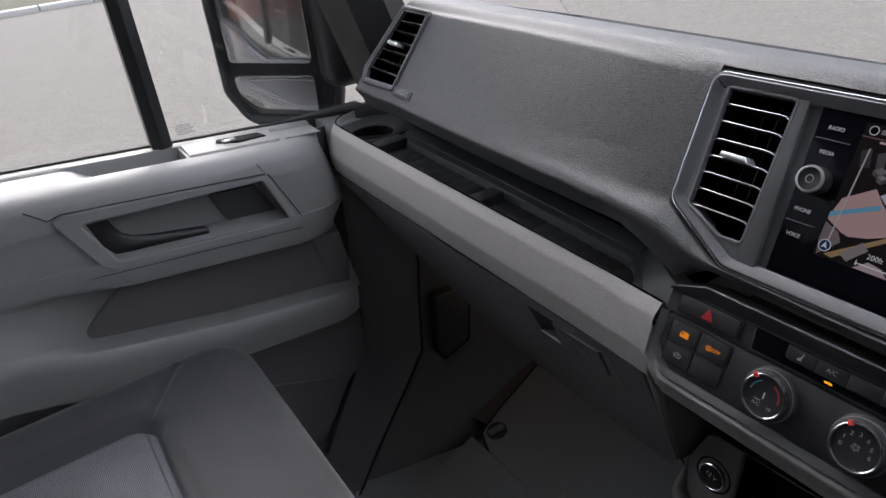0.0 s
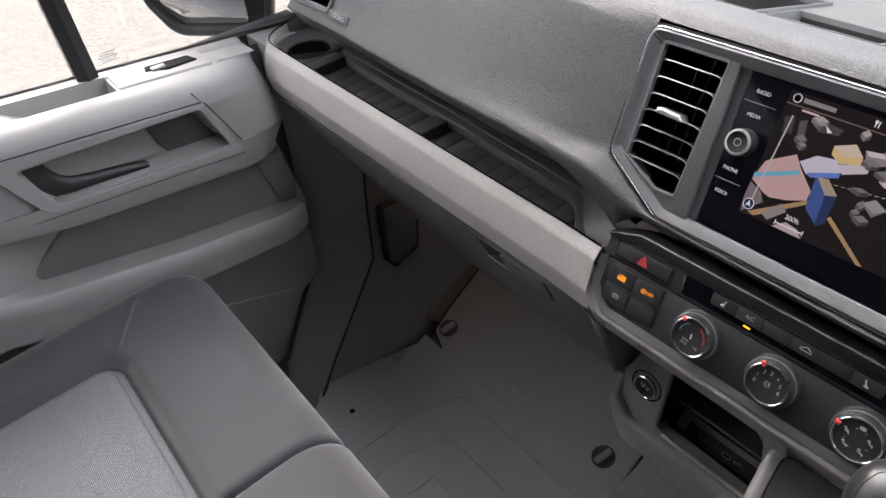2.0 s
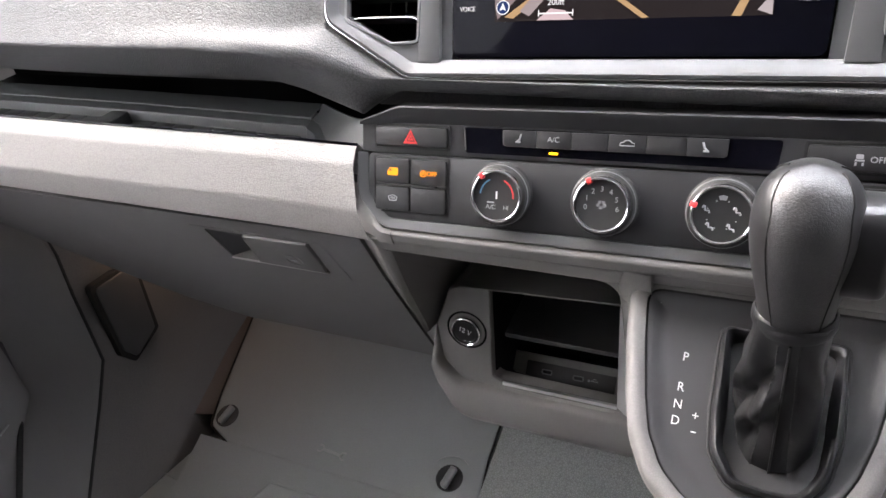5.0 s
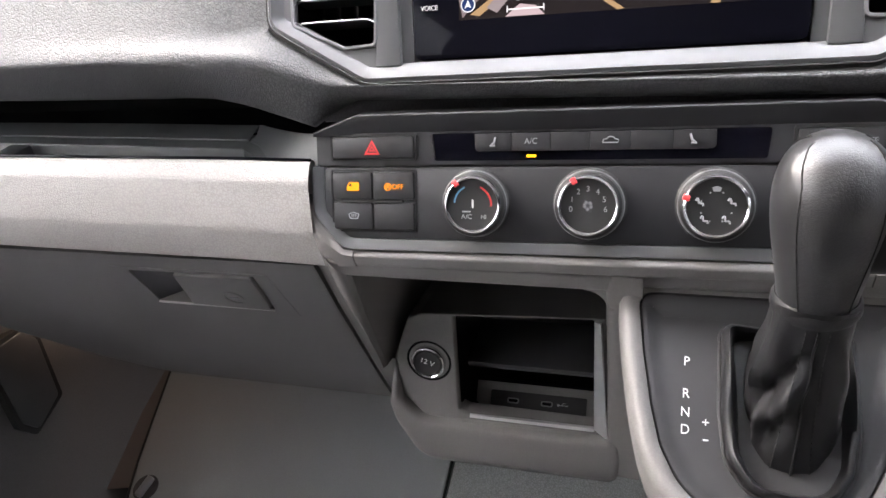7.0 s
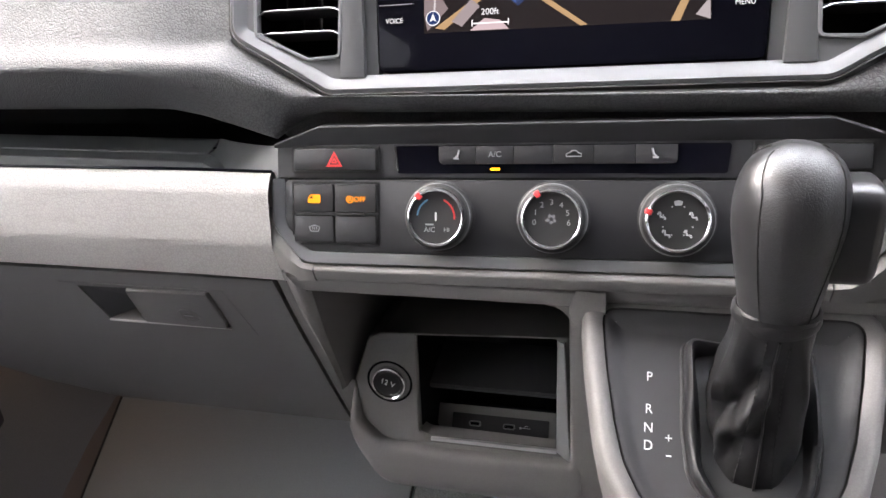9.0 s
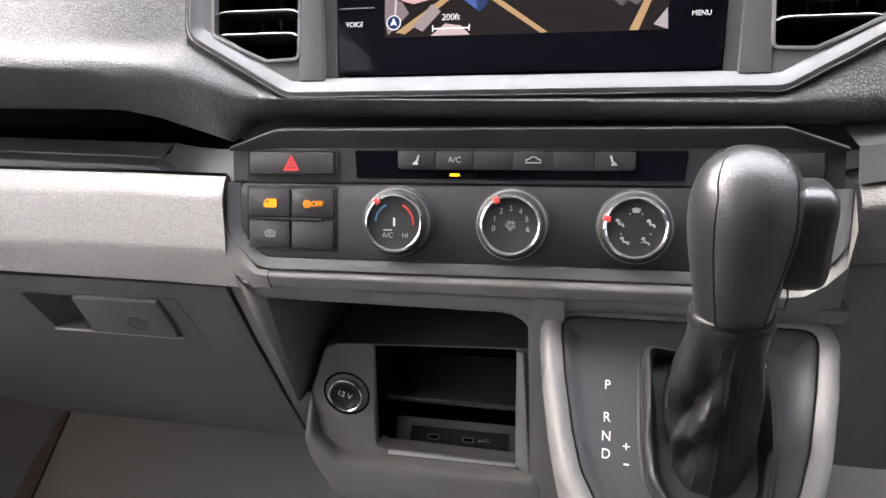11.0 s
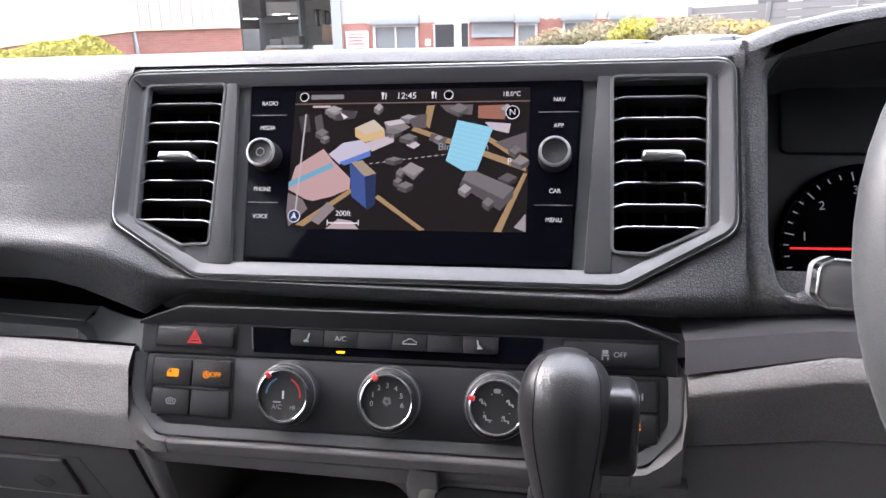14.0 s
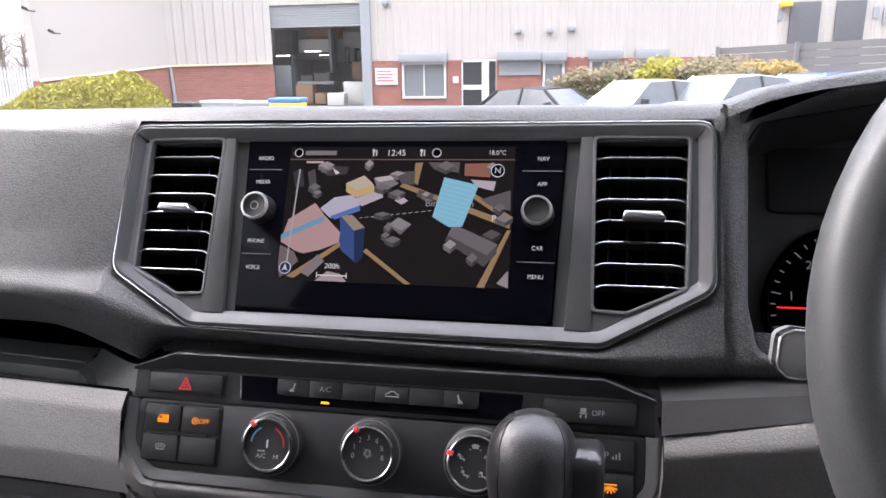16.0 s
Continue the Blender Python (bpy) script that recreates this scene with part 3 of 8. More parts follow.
# the face is cut round the latch pocket
for za, zb in zip(zs, zs[1:]):
    spans = [lid_edges(za), lid_edges(zb)]
    pocket = 0.498 <= zb and za <= 0.5600
    xa = [spans[0][0], -0.47, -0.400, -0.250, spans[0][1]]
    xb = [spans[1][0], -0.47, -0.400, -0.250, spans[1][1]]
    for i in range(4):
        if pocket and i == 2:
            continue
        q = [(xa[i], face_y(za) - 0.0045, za), (xa[i + 1], face_y(za) - 0.0045, za), (xb[i + 1], face_y(zb) - 0.0045, zb), (xb[i], face_y(zb) - 0.0045, zb)]
        bm.faces.new([vert(Vector(p)) for p in q])
    for i in (0, 4):
        q = [(xa[i], face_y(za) - 0.0045, za), (xb[i], face_y(zb) - 0.0045, zb), (xb[i], face_y(zb) + 0.012, zb), (xa[i], face_y(za) + 0.012, za)]
        bm.faces.new([vert(Vector(p)) for p in q])
for z in (zs[0], zs[-1]):
    e = lid_edges(z)
    xx = [e[0], -0.47, -0.400, -0.250, e[1]]
    for i in range(4):
        bm.faces.new([vert(Vector(p)) for p in ((xx[i], face_y(z) - 0.0045, z), (xx[i + 1], face_y(z) - 0.0045, z), (xx[i + 1], face_y(z) + 0.012, z), (xx[i], face_y(z) + 0.012, z))])
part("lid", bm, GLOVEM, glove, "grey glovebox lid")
MLID = plane_matrix((0, face_y(0.529) - 0.0045, 0.529), (face_y(0.560) - face_y(0.498), 0.062))
lo = [(-0.400, -0.0350), (-0.250, -0.0350), (-0.250, 0.0350), (-0.400, 0.0350)]
li = [(-0.3880, -0.0240), (-0.2700, -0.0240), (-0.2630, 0.0320), (-0.3850, 0.0300)]
part("latch_surround", frame_ring(lo, li, 0.0002, MLID, base=-0.02), GLOVEM, glove)
hollow = ((-0.3870, 0.0310, -0.0005), (-0.3420, 0.0310, -0.017), (-0.3500, -0.0250, -0.020), (-0.3890, -0.0250, -0.0005))
part("latch_pocket", loft([[MLID @ Vector((u, v, w - o)) for u, v, w in hollow] for o in (0.0, 0.02)]), DARKP, glove, "finger recess beside the latch")
latch = part("latch", prism(fillet([(-0.3500, -0.0220), (-0.2730, -0.0235), (-0.2690, -0.0080), (-0.2655, 0.0310), (-0.3390, 0.0295)], 0.002), 0.0026, MLID, bevel=0.0012, base=-0.020), GLOVEM, glove, "grey glovebox latch plate")
part("lock_ring", lathe([(0.0076, 0.0), (0.0080, 0.0034), (0.0092, 0.0034), (0.0094, 0.0)], at_uv(MLID, -0.2980, -0.0030, 0.0), 28), GLOVEM, latch)
part("lock_slot", prism(rect(-0.0042, 0.0042, -0.0008, 0.0008, 0.0006), 0.0034, at_uv(MLID, -0.2980, -0.0030, 0.0), base=0.002), CHROME, latch, "bright lock slot")
# highlight on the recess's lower edge, put in as a paler strip
part("latch_highlight", prism(rect(-0.3890, -0.2700, -0.0262, -0.0242, 0.0005), 0.0016, MLID, base=-0.004, bevel=0.0004), BAND, glove, "pale strip for the highlight on the latch recess edge")

# cover strip between the glovebox and the centre stack
def cover_section(z):
    xr = table(z, (0.30, -0.1865), (0.44, -0.1895), (0.598, -0.176))
    xl = lid_edges(max(z, 0.312))[1] + 0.0022
    y = face_y(min(max(z, 0.30), 0.578)) - 0.0035
    return [Vector((xl, y + 0.03, z)), Vector((xl, y + 0.001, z)), Vector((xl + 0.001, y, z)), Vector((xr, y - table(z, (0.30, 0.0), (0.578, 0.008)), z)), Vector((xr, y + 0.03, z))]


part("side_strip", loft([cover_section(z) for z in (0.300, 0.345, 0.40, 0.45, 0.516, 0.557, 0.58)], closed=False), GLOVEM, dash, "narrow grey strip beside the glovebox")

# ---- centre fascia with screen and vents ----
fascia = thing("centre_fascia", "satin grey fascia surround framing screen and two vents", "fascia", at=(0, -0.02, 0.78))
FO = [(-0.2185, 0.0105), (-0.2180, -0.1050), (-0.1480, -0.1445), (0.1480, -0.1445), (0.2180, -0.1050), (0.2185, 0.0105)]
fo = fillet(FO, [0.012, 0.016, 0.02, 0.02, 0.016, 0.012], 5)
part("shadow_gap", frame_ring(inset(fo, -0.0030), inset(fo, 0.006), 0.0006, MF, base=-0.012), SEAM, fascia)
part("chrome_line", frame_ring(inset(fo, -0.0006), inset(fo, 0.0008), 0.0034, MF, base=-0.006, bevel=0.0004), CHROME, fascia, "thin bright outline of the fascia")
part("outer_frame", frame_ring(inset(fo, 0.0010), inset(fo, 0.0125), 0.0045, MF, base=-0.012, bevel=0.0018, dip=0.004), SATIN, fascia, "satin grey rounded frame")
body = inset(fo, 0.0122)
vl = [(-0.2025, -0.0004), (-0.2004, -0.1040), (-0.1625, -0.1213), (-0.1404, -0.1203), (-0.1394, 0.0000)]
vr = [(-p[0], p[1]) for p in reversed(vl)]
gl = [(-0.1202, 0.0010), (-0.1140, -0.1308), (0.1140, -0.1308), (0.1202, 0.0010)]
# ribs and plate between the openings, each its own piece of the frame
part("top_rail", prism([(-0.2060, 0.0010), (0.2060, 0.0010), (0.2060, -0.0003), (-0.2060, -0.0003)], 0.0006, MF, base=-0.012), SATIND, fascia)
for s in (-1, 1):
    post = [(s * 0.1385, 0.0005), (s * 0.1303, 0.0005), (s * 0.1230, -0.1340), (s * 0.1405, -0.1340)]
    part("upright", prism(post, 0.0016, MF, base=-0.012, bevel=0.0008), SATIND, fascia, "satin grey upright between screen and vent")
    corner = [(s * 0.1405, -0.1210), (s * 0.1405, -0.1340), (s * 0.1500, -0.1340), (s * 0.2070, -0.1020), (s * 0.2013, -0.1005), (s * 0.1650, -0.1212)]
    part("corner_plate", prism(corner, 0.0006, MF, base=-0.012), SATIND, fascia)
    side = [(s * 0.2028, 0.0005), (s * 0.2075, 0.0005), (s * 0.2072, -0.1015), (s * 0.2013, -0.1008)]
    part("side_plate", prism(side, 0.0006, MF, base=-0.012), SATIND, fascia)
    cove = [(s * 0.1302, 0.0010), (s * 0.1212, 0.0010), (s * 0.1152, -0.1335), (s * 0.1230, -0.1335)]
    part("screen_cove", prism(cove, -0.0030, MF, base=-0.012), SATIND, fascia, "recessed grey side of the screen surround")


def air_vent(outline, m, label, tab_u, slats, group, tab_v):
    """A vent: dark shaft, chrome edge, slats that follow the outline, and a sliding tab on the middle slat."""
    c = sum((Vector(p) for p in outline), Vector((0, 0))) / len(outline)
    v = thing("air_vent", label, "air vent", group, at=m @ Vector((c.x, c.y, 0)))
    o = fillet(outline, 0.004, 3)
    part("shaft", loft([[m @ Vector((p[0], p[1], w)) for p in q] for q, w in ((o, 0.0008), (inset(o, 0.001), -0.02), (inset(o, 0.004), -0.055))] + [[m @ Vector((p[0], p[1], -0.056)) for p in inset(o, 0.004)]], caps=False), HOLE, v, "dark vent shaft")
    part("back_plate", prism(inset(o, 0.0035), -0.050, m, base=-0.056), HOLE, v)
    part("chrome_edge", frame_ring(inset(o, -0.0010), inset(o, 0.0012), 0.0022, m, base=-0.004, bevel=0.0004), SATIN, v, "thin satin edge")
    vtop, vbot = max(p[1] for p in outline), min(p[1] for p in outline)

    def span(vv):
        cr = []
        for i in range(len(outline)):
            (u0, v0), (u1, v1) = outline[i - 1], outline[i]
            if (v0 - vv) * (v1 - vv) < 0:
                cr.append(lerp(u0, u1, (vv - v0) / (v1 - v0)))
        return (min(cr) + 0.0015, max(cr) - 0.0015) if len(cr) > 1 else None
    for k in range(slats):
        vv = lerp(vtop - 0.0142, vbot + 0.0185, k / (slats - 1))
        e = span(vv)
        if not e:
            continue
        prof = [(0.0006, -0.0010), (0.0008, -0.0030), (0.0004, -0.0160), (-0.0004, -0.0160), (-0.0006, -0.0030), (-0.0005, -0.0010)]
        s = part("slat", loft([[m @ Vector((u, vv + a + (b * 0.10), b - 0.001)) for a, b in prof] for u in e]), SLATM, v)
        # the bright nose of the slat droops towards both ends
        nose = ((e[0], -0.0024), (e[0] + 0.0045, -0.0004), (e[0] + 0.0085, 0.0), (e[1] - 0.0085, 0.0), (e[1] - 0.0045, -0.0004), (e[1], -0.0024))
        part("slat_edge", loft([[m @ Vector((u, vv + a + o, w)) for a, w in ((0.0004, -0.0014), (0.0004, 0.0), (-0.0001, 0.0003), (-0.0004, -0.0010))] for u, o in nose]), SLATNOSE, s)
    for k in range(4):
        uu = lerp(min(p[0] for p in outline) + 0.012, max(p[0] for p in outline) - 0.012, k / 3)
        part("guide_vane", loft([[m @ Vector((uu + a, vv, w)) for a, w in ((-0.0007, -0.024), (0.0007, -0.024), (0.0007, -0.045), (-0.0007, -0.045))] for vv in (vtop - 0.004, vbot + 0.026)]), SLATM, v)
    part("tab", prism(fillet([(tab_u - 0.0135, tab_v - 0.0016), (tab_u + 0.0155, tab_v - 0.0022), (tab_u + 0.0110, tab_v + 0.0034), (tab_u - 0.0120, tab_v + 0.0036)], 0.0014), 0.0075, m, base=-0.006, bevel=0.0018, seg=3), STEEL, v, "satin metal slider tab")
    return v


air_vent(vl, MF, "centre air vent with chrome-edged slats, passenger side of screen", -0.172, 7, "centre vents", -0.0565)
air_vent(vr, MF, "centre air vent with chrome-edged slats, driver side of screen", 0.172, 7, "centre vents", -0.0565)
part("side_vent_frame", frame_ring(fillet([(-0.0110, 0.0590), (-0.0600, -0.0420), (-0.0500, -0.0640), (0.0400, -0.0610), (0.0640, 0.0580)], 0.008, 4), fillet(vf, 0.004, 4), 0.0035, MV, base=-0.012, bevel=0.002), PAD, dash, "raised surround of the side vent")
air_vent(vf, MV, "side air vent with chrome-edged slats at the dash end", 0.002, 6, "", 0.002)

# ---- infotainment screen ----
screen = thing("infotainment_screen", "gloss black touchscreen with a lit city map and side keys", "screen", at=MF @ Vector((0, -0.065, 0)))
go = fillet(gl, [0.003, 0.006, 0.006, 0.003], 4)
part("glass", prism(go, -0.0008, MF, base=-0.011, bevel=0.0006), GLOSSB, screen, "gloss black glass front")
DU, DV0, DV1 = 0.0848, -0.0172, -0.1078
ZS = -0.0007


def shine(name, colour, strength=0.55):
    return glow(name, colour, strength * 0.38)


part("display", prism([(-DU, -0.0060), (-DU, DV1), (DU, DV1), (DU, -0.0060)], ZS, MF, base=ZS - 0.0002), shine("display_background", (0.024, 0.018, 0.018), 0.3), screen, "lit map display, dark ground")


def on_map(s, t, layer=1):
    return MF @ Vector((lerp(-DU, DU, s), lerp(DV0, DV1, t), ZS + 0.00006 * layer))


def patch(name, pts, colour, layer=1, strength=0.6):
    bm = bmesh.new()
    top = [on_map(s, t, layer) for s, t in pts]
    low = [on_map(s, t, layer - 0.9) for s, t in pts]
    bm = loft([low, top])
    grey = sum(colour) / 3
    colour = tuple(min(1.0, lerp(c, grey * w, 0.22)) for c, w in zip(colour, (1.12, 1.0, 1.0)))
    key = "map_%02d%02d%02d" % tuple(int(c * 99) for c in colour)
    mat = bpy.data.materials.get(key) or shine(key, colour, strength)
    return part(name, bm, mat, screen)


TAN, GREY, PALE = (0.36, 0.22, 0.08), (0.12, 0.105, 0.105), (0.50, 0.43, 0.47)
for pts in ([(0.377, 0.749), (0.39, 0.722), (0.594, 0.993), (0.57, 0.999)], [(0.042, 0.967), (0.27, 0.675), (0.283, 0.701), (0.079, 0.98)], [(0.87, 0.998), (0.982, 0.548), (0.998, 0.553), (0.901, 1.0)], [(0.514, 0.211), (0.528, 0.18), (0.993, 0.485), (0.992, 0.538)], [(0.571, 0.171), (0.575, 0.013), (0.609, 0.008), (0.592, 0.197)], [(0.80, 0.26), (0.81, 0.23), (0.998, 0.44), (0.998, 0.5)]):
    patch("map_road", pts, TAN, 1)
patch("map_block", [(0.0, 0.686), (0.025, 0.498), (0.142, 0.357), (0.187, 0.454), (0.268, 0.597), (0.267, 0.68), (0.188, 0.743), (0.11, 0.778), (0.075, 0.761)], (0.50, 0.30, 0.28), 2)
patch("map_river", [(0.0, 0.625), (0.185, 0.468), (0.19, 0.507), (0.0, 0.67)], (0.08, 0.36, 0.52), 3)
patch("map_block", [(0.166, 0.402), (0.226, 0.308), (0.304, 0.285), (0.352, 0.358), (0.286, 0.465), (0.215, 0.48)], (0.48, 0.46, 0.56), 2)
patch("map_canal", [(0.214, 0.467), (0.345, 0.372), (0.348, 0.416), (0.237, 0.493)], (0.05, 0.16, 0.55), 3)
patch("map_block", [(0.32, 0.312), (0.441, 0.238), (0.444, 0.304), (0.353, 0.379)], PALE, 2)
patch("map_block", [(0.273, 0.187), (0.353, 0.12), (0.4, 0.199), (0.404, 0.265), (0.32, 0.306), (0.277, 0.259)], (0.62, 0.42, 0.14), 3)
patch("map_roof", [(0.273, 0.187), (0.353, 0.12), (0.4, 0.199), (0.322, 0.245)], (0.55, 0.46, 0.33), 4)
patch("map_block", [(0.397, 0.146), (0.467, 0.125), (0.51, 0.185), (0.459, 0.238), (0.412, 0.212)], (0.22, 0.20, 0.20), 2)
patch("map_roof", [(0.397, 0.140), (0.467, 0.119), (0.49, 0.150), (0.42, 0.175)], (0.50, 0.46, 0.44), 3)
patch("map_tower", [(0.26, 0.466), (0.329, 0.577), (0.343, 0.833), (0.277, 0.74)], (0.02, 0.075, 0.28), 4)
patch("map_tower", [(0.329, 0.577), (0.377, 0.554), (0.38, 0.8), (0.345, 0.853)], (0.01, 0.028, 0.10), 4)
patch("map_roof", [(0.265, 0.466), (0.314, 0.451), (0.377, 0.554), (0.329, 0.582)], (0.34, 0.26, 0.17), 5)
patch("map_block", [(0.479, 0.533), (0.521, 0.464), (0.578, 0.522), (0.535, 0.606)], (0.16, 0.145, 0.15), 2)
patch("map_roof", [(0.479, 0.525), (0.521, 0.464), (0.578, 0.518), (0.535, 0.572)], (0.27, 0.25, 0.25), 3)
patch("map_block", [(0.758, 0.509), (0.947, 0.662), (0.943, 0.738), (0.894, 0.84), (0.726, 0.645)], (0.085, 0.076, 0.078), 2)
patch("map_roof", [(0.758, 0.509), (0.947, 0.662), (0.905, 0.75), (0.737, 0.60)], (0.17, 0.15, 0.145), 3)
patch("map_hall", [(0.706, 0.131), (0.855, 0.194), (0.796, 0.529), (0.739, 0.535), (0.666, 0.455)], (0.16, 0.56, 0.72), 4)
for k in range(9):
    a, b = k / 9.5 + 0.06, k / 9.5 + 0.085
    patch("map_hall_line", [(lerp(0.706, 0.668, a), lerp(0.131, 0.455, a)), (lerp(0.853, 0.794, a), lerp(0.194, 0.52, a)), (lerp(0.853, 0.794, b), lerp(0.194, 0.52, b)), (lerp(0.706, 0.668, b), lerp(0.131, 0.455, b))], (0.20, 0.60, 0.75), 5)
for pts, c in (([(0.105, 0.929), (0.176, 0.783), (0.21, 0.834), (0.144, 0.966)], (0.24, 0.20, 0.20)), ([(0.174, 0.996), (0.227, 0.916), (0.285, 0.933), (0.318, 0.996)], (0.42, 0.32, 0.33)), ([(0.091, 0.095), (0.123, 0.068), (0.141, 0.229), (0.109, 0.243)], (0.085, 0.075, 0.08)), ([(0.021, 0.095), (0.064, 0.068), (0.081, 0.216), (0.04, 0.23)], (0.05, 0.045, 0.05)), ([(0.79, 0.018), (0.906, 0.013), (0.9, 0.129), (0.791, 0.117)], (0.34, 0.12, 0.07)), ([(0.819, 0.148), (0.926, 0.163), (0.918, 0.24), (0.847, 0.207)], PALE), ([(0.865, 0.31), (0.989, 0.231), (0.992, 0.397), (0.907, 0.36)], GREY), ([(0.63, 0.008), (0.769, 0.008), (0.766, 0.091), (0.661, 0.066)], GREY), ([(0.497, 0.329), (0.518, 0.277), (0.556, 0.328), (0.529, 0.36)], PALE), ([(0.494, 0.093), (0.578, 0.079), (0.577, 0.197), (0.52, 0.185)], (0.10, 0.085, 0.085)), ([(0.0, 0.87), (0.0, 0.712), (0.065, 0.762), (0.092, 0.839), (0.014, 0.986)], (0.18, 0.14, 0.14)), ([(0.95, 0.965), (0.995, 0.86), (0.998, 0.998)], (0.3, 0.27, 0.27)), ([(0.15, 0.03), (0.28, 0.05), (0.27, 0.11), (0.18, 0.13)], (0.06, 0.05, 0.052)), ([(0.60, 0.235), (0.67, 0.27), (0.655, 0.33), (0.59, 0.29)], (0.11, 0.095, 0.09))):
    patch("map_block", pts, c, 2)
rng = random.Random(11)
for k in range(46):
    cs, ct = rng.uniform(0.12, 0.97), rng.uniform(0.02, 0.46) if k < 34 else rng.uniform(0.5, 0.95)
    if 0.64 < cs < 0.87 and 0.08 < ct < 0.56 or 0.15 < cs < 0.42 and 0.08 < ct < 0.85:
        continue
    w, d = rng.uniform(0.018, 0.04), rng.uniform(0.02, 0.045)
    g = rng.choice((0.10, 0.16, 0.22, 0.32))
    top = [(cs - w, ct), (cs, ct - d), (cs + w, ct - d * 0.2), (cs + w * 0.1, ct + d * 0.8)]
    patch("map_roof", top, (g * 1.06, g, g * 0.97), 3)
    patch("map_block", [top[0], top[3], (top[3][0], top[3][1] + 0.035), (top[0][0], top[0][1] + 0.035)], (g * 0.55, g * 0.5, g * 0.5), 2)
    patch("map_block", [top[3], top[2], (top[2][0], top[2][1] + 0.035), (top[3][0], top[3][1] + 0.035)], (g * 0.3, g * 0.28, g * 0.29), 2)
LIT = shine("lit_white_letters", (0.75, 0.75, 0.76), 0.55)
for k in range(12):
    s = 0.345 + k * 0.0272
    patch("map_dash", [(s, 0.475 - k * 0.0062), (s + 0.015, 0.470 - k * 0.0062), (s + 0.015, 0.475 - k * 0.0062), (s, 0.480 - k * 0.0062)], (0.5, 0.5, 0.5), 1)
patch("map_slider", [(0.050, 0.07), (0.057, 0.07), (0.043, 0.87), (0.036, 0.87)], (0.42, 0.40, 0.40), 5)
patch("map_cursor", [(0.205, 0.06), (0.24, 0.10), (0.222, 0.115)], (0.7, 0.66, 0.66), 5)
patch("status_line", [(0.0, -0.02), (1.0, -0.02), (1.0, -0.010), (0.0, -0.010)], (0.16, 0.10, 0.09), 2)
patch("status_tab", [(0.08, 0.0), (0.16, 0.0), (0.16, 0.018), (0.08, 0.018)], (0.55, 0.4, 0.38), 3)
# the street's name is shown as a plain bar
patch("status_bar", [(0.070, -0.090), (0.215, -0.090), (0.215, -0.052), (0.070, -0.052)], (0.22, 0.21, 0.21), 2)
TXT = lambda s, t, w=0.0006: Matrix.Translation(on_map(s, t) - on_map(0, 0)) @ Matrix.Translation(on_map(0, 0)) @ (MF.to_3x3().to_4x4())
words("clock", "12:45", 0.0066, TXT(0.487, -0.070), LIT, screen)
words("temperature", "18.0°C", 0.0046, TXT(0.925, -0.072), LIT, screen)
words("city_name", "Birmingham", 0.0074, TXT(0.735, 0.345), shine("dim_white_letters", (0.30, 0.30, 0.31), 0.6), screen)
words("scale_text", "200ft", 0.0054, TXT(0.247, 0.875), LIT, screen)
patch("scale_bar", [(0.18, 0.945), (0.315, 0.945), (0.315, 0.955), (0.18, 0.955)], (0.7, 0.7, 0.7), 6)
for s in (0.18, 0.313):
    patch("scale_tick", [(s, 0.925), (s + 0.004, 0.925), (s + 0.004, 0.97), (s, 0.97)], (0.7, 0.7, 0.7), 6)
words("parking_mark", "P", 0.0066, TXT(0.925, 0.462), LIT, screen)
for s, t, r in ((0.931, 0.075, 0.0043), (0.035, 0.90, 0.0040), (0.040, -0.072, 0.0028), (0.665, -0.072, 0.0028)):
    p = on_map(s, t, 6)
    m = MF.copy()
    m.translation = p
    part("map_disc", lathe([(0.0001, 0.00002), (r, 0.00002), (r, -0.0003)], m, 28), shine("map_disc_fill", (0.012, 0.03, 0.10), 0.6) if t > 0.5 else GLOSSB, screen)
    part("map_disc_rim", lathe([(r, -0.0003), (r, 0.00006), (r + 0.0006, 0.00006), (r + 0.0006, -0.0003)], m, 28), LIT, screen)
words("compass_letter", "N", 0.0062, TXT(0.931, 0.075) @ Matrix.Translation((0, 0, 0.0004)), LIT, screen)
pa = TXT(0.035, 0.90) @ Matrix.Translation((0, 0, 0.0004))
part("position_arrow", loft([[pa @ Vector(p) for p in ((0, 0.0030, h), (0.0022, -0.0022, h), (0, -0.0010, h), (-0.0022, -0.0022, h))] for h in (0.0, 0.0002)]), LIT, screen)
for s, w in ((0.385, 0.010), (0.598, 0.010)):
    c = TXT(s, -0.072)
    part("status_icon", joined(prism(rect(-0.0005, 0.0005, -0.0024, 0.0006), 0.0003, c), lathe([(0.0012, -0.0002), (0.0012, 0.0003), (0.00001, 0.0003)], c @ Matrix.Translation((0, 0.0016, 0)), 14), prism(rect(0.0018, 0.0026, -0.0024, 0.0022), 0.0003, c)), LIT, screen)
for u, v, body in ((-0.1040, -0.0152, "RADIO"), (-0.1042, -0.0338, "MEDIA"), (-0.1044, -0.0794, "PHONE"), (-0.1043, -0.0992, "VOICE"), (0.1048, -0.0152, "NAV"), (0.1046, -0.0338, "APP"), (0.1030, -0.0794, "CAR"), (0.1026, -0.0992, "MENU")):
    words("key_word", body, 0.0043, at_uv(MF, u, v, -0.0004), LIT, screen, squash=0.92)
for u0, u1, v in ((-0.1170, -0.0905, -0.0240), (-0.1145, -0.0915, -0.0890), (0.0905, 0.1180, -0.0240), (0.0895, 0.1150, -0.0890)):
    part("key_divider", prism(rect(u0, u1, v - 0.00022, v + 0.00022), -0.0004, MF, base=-0.0009), GREYPRINT, screen)
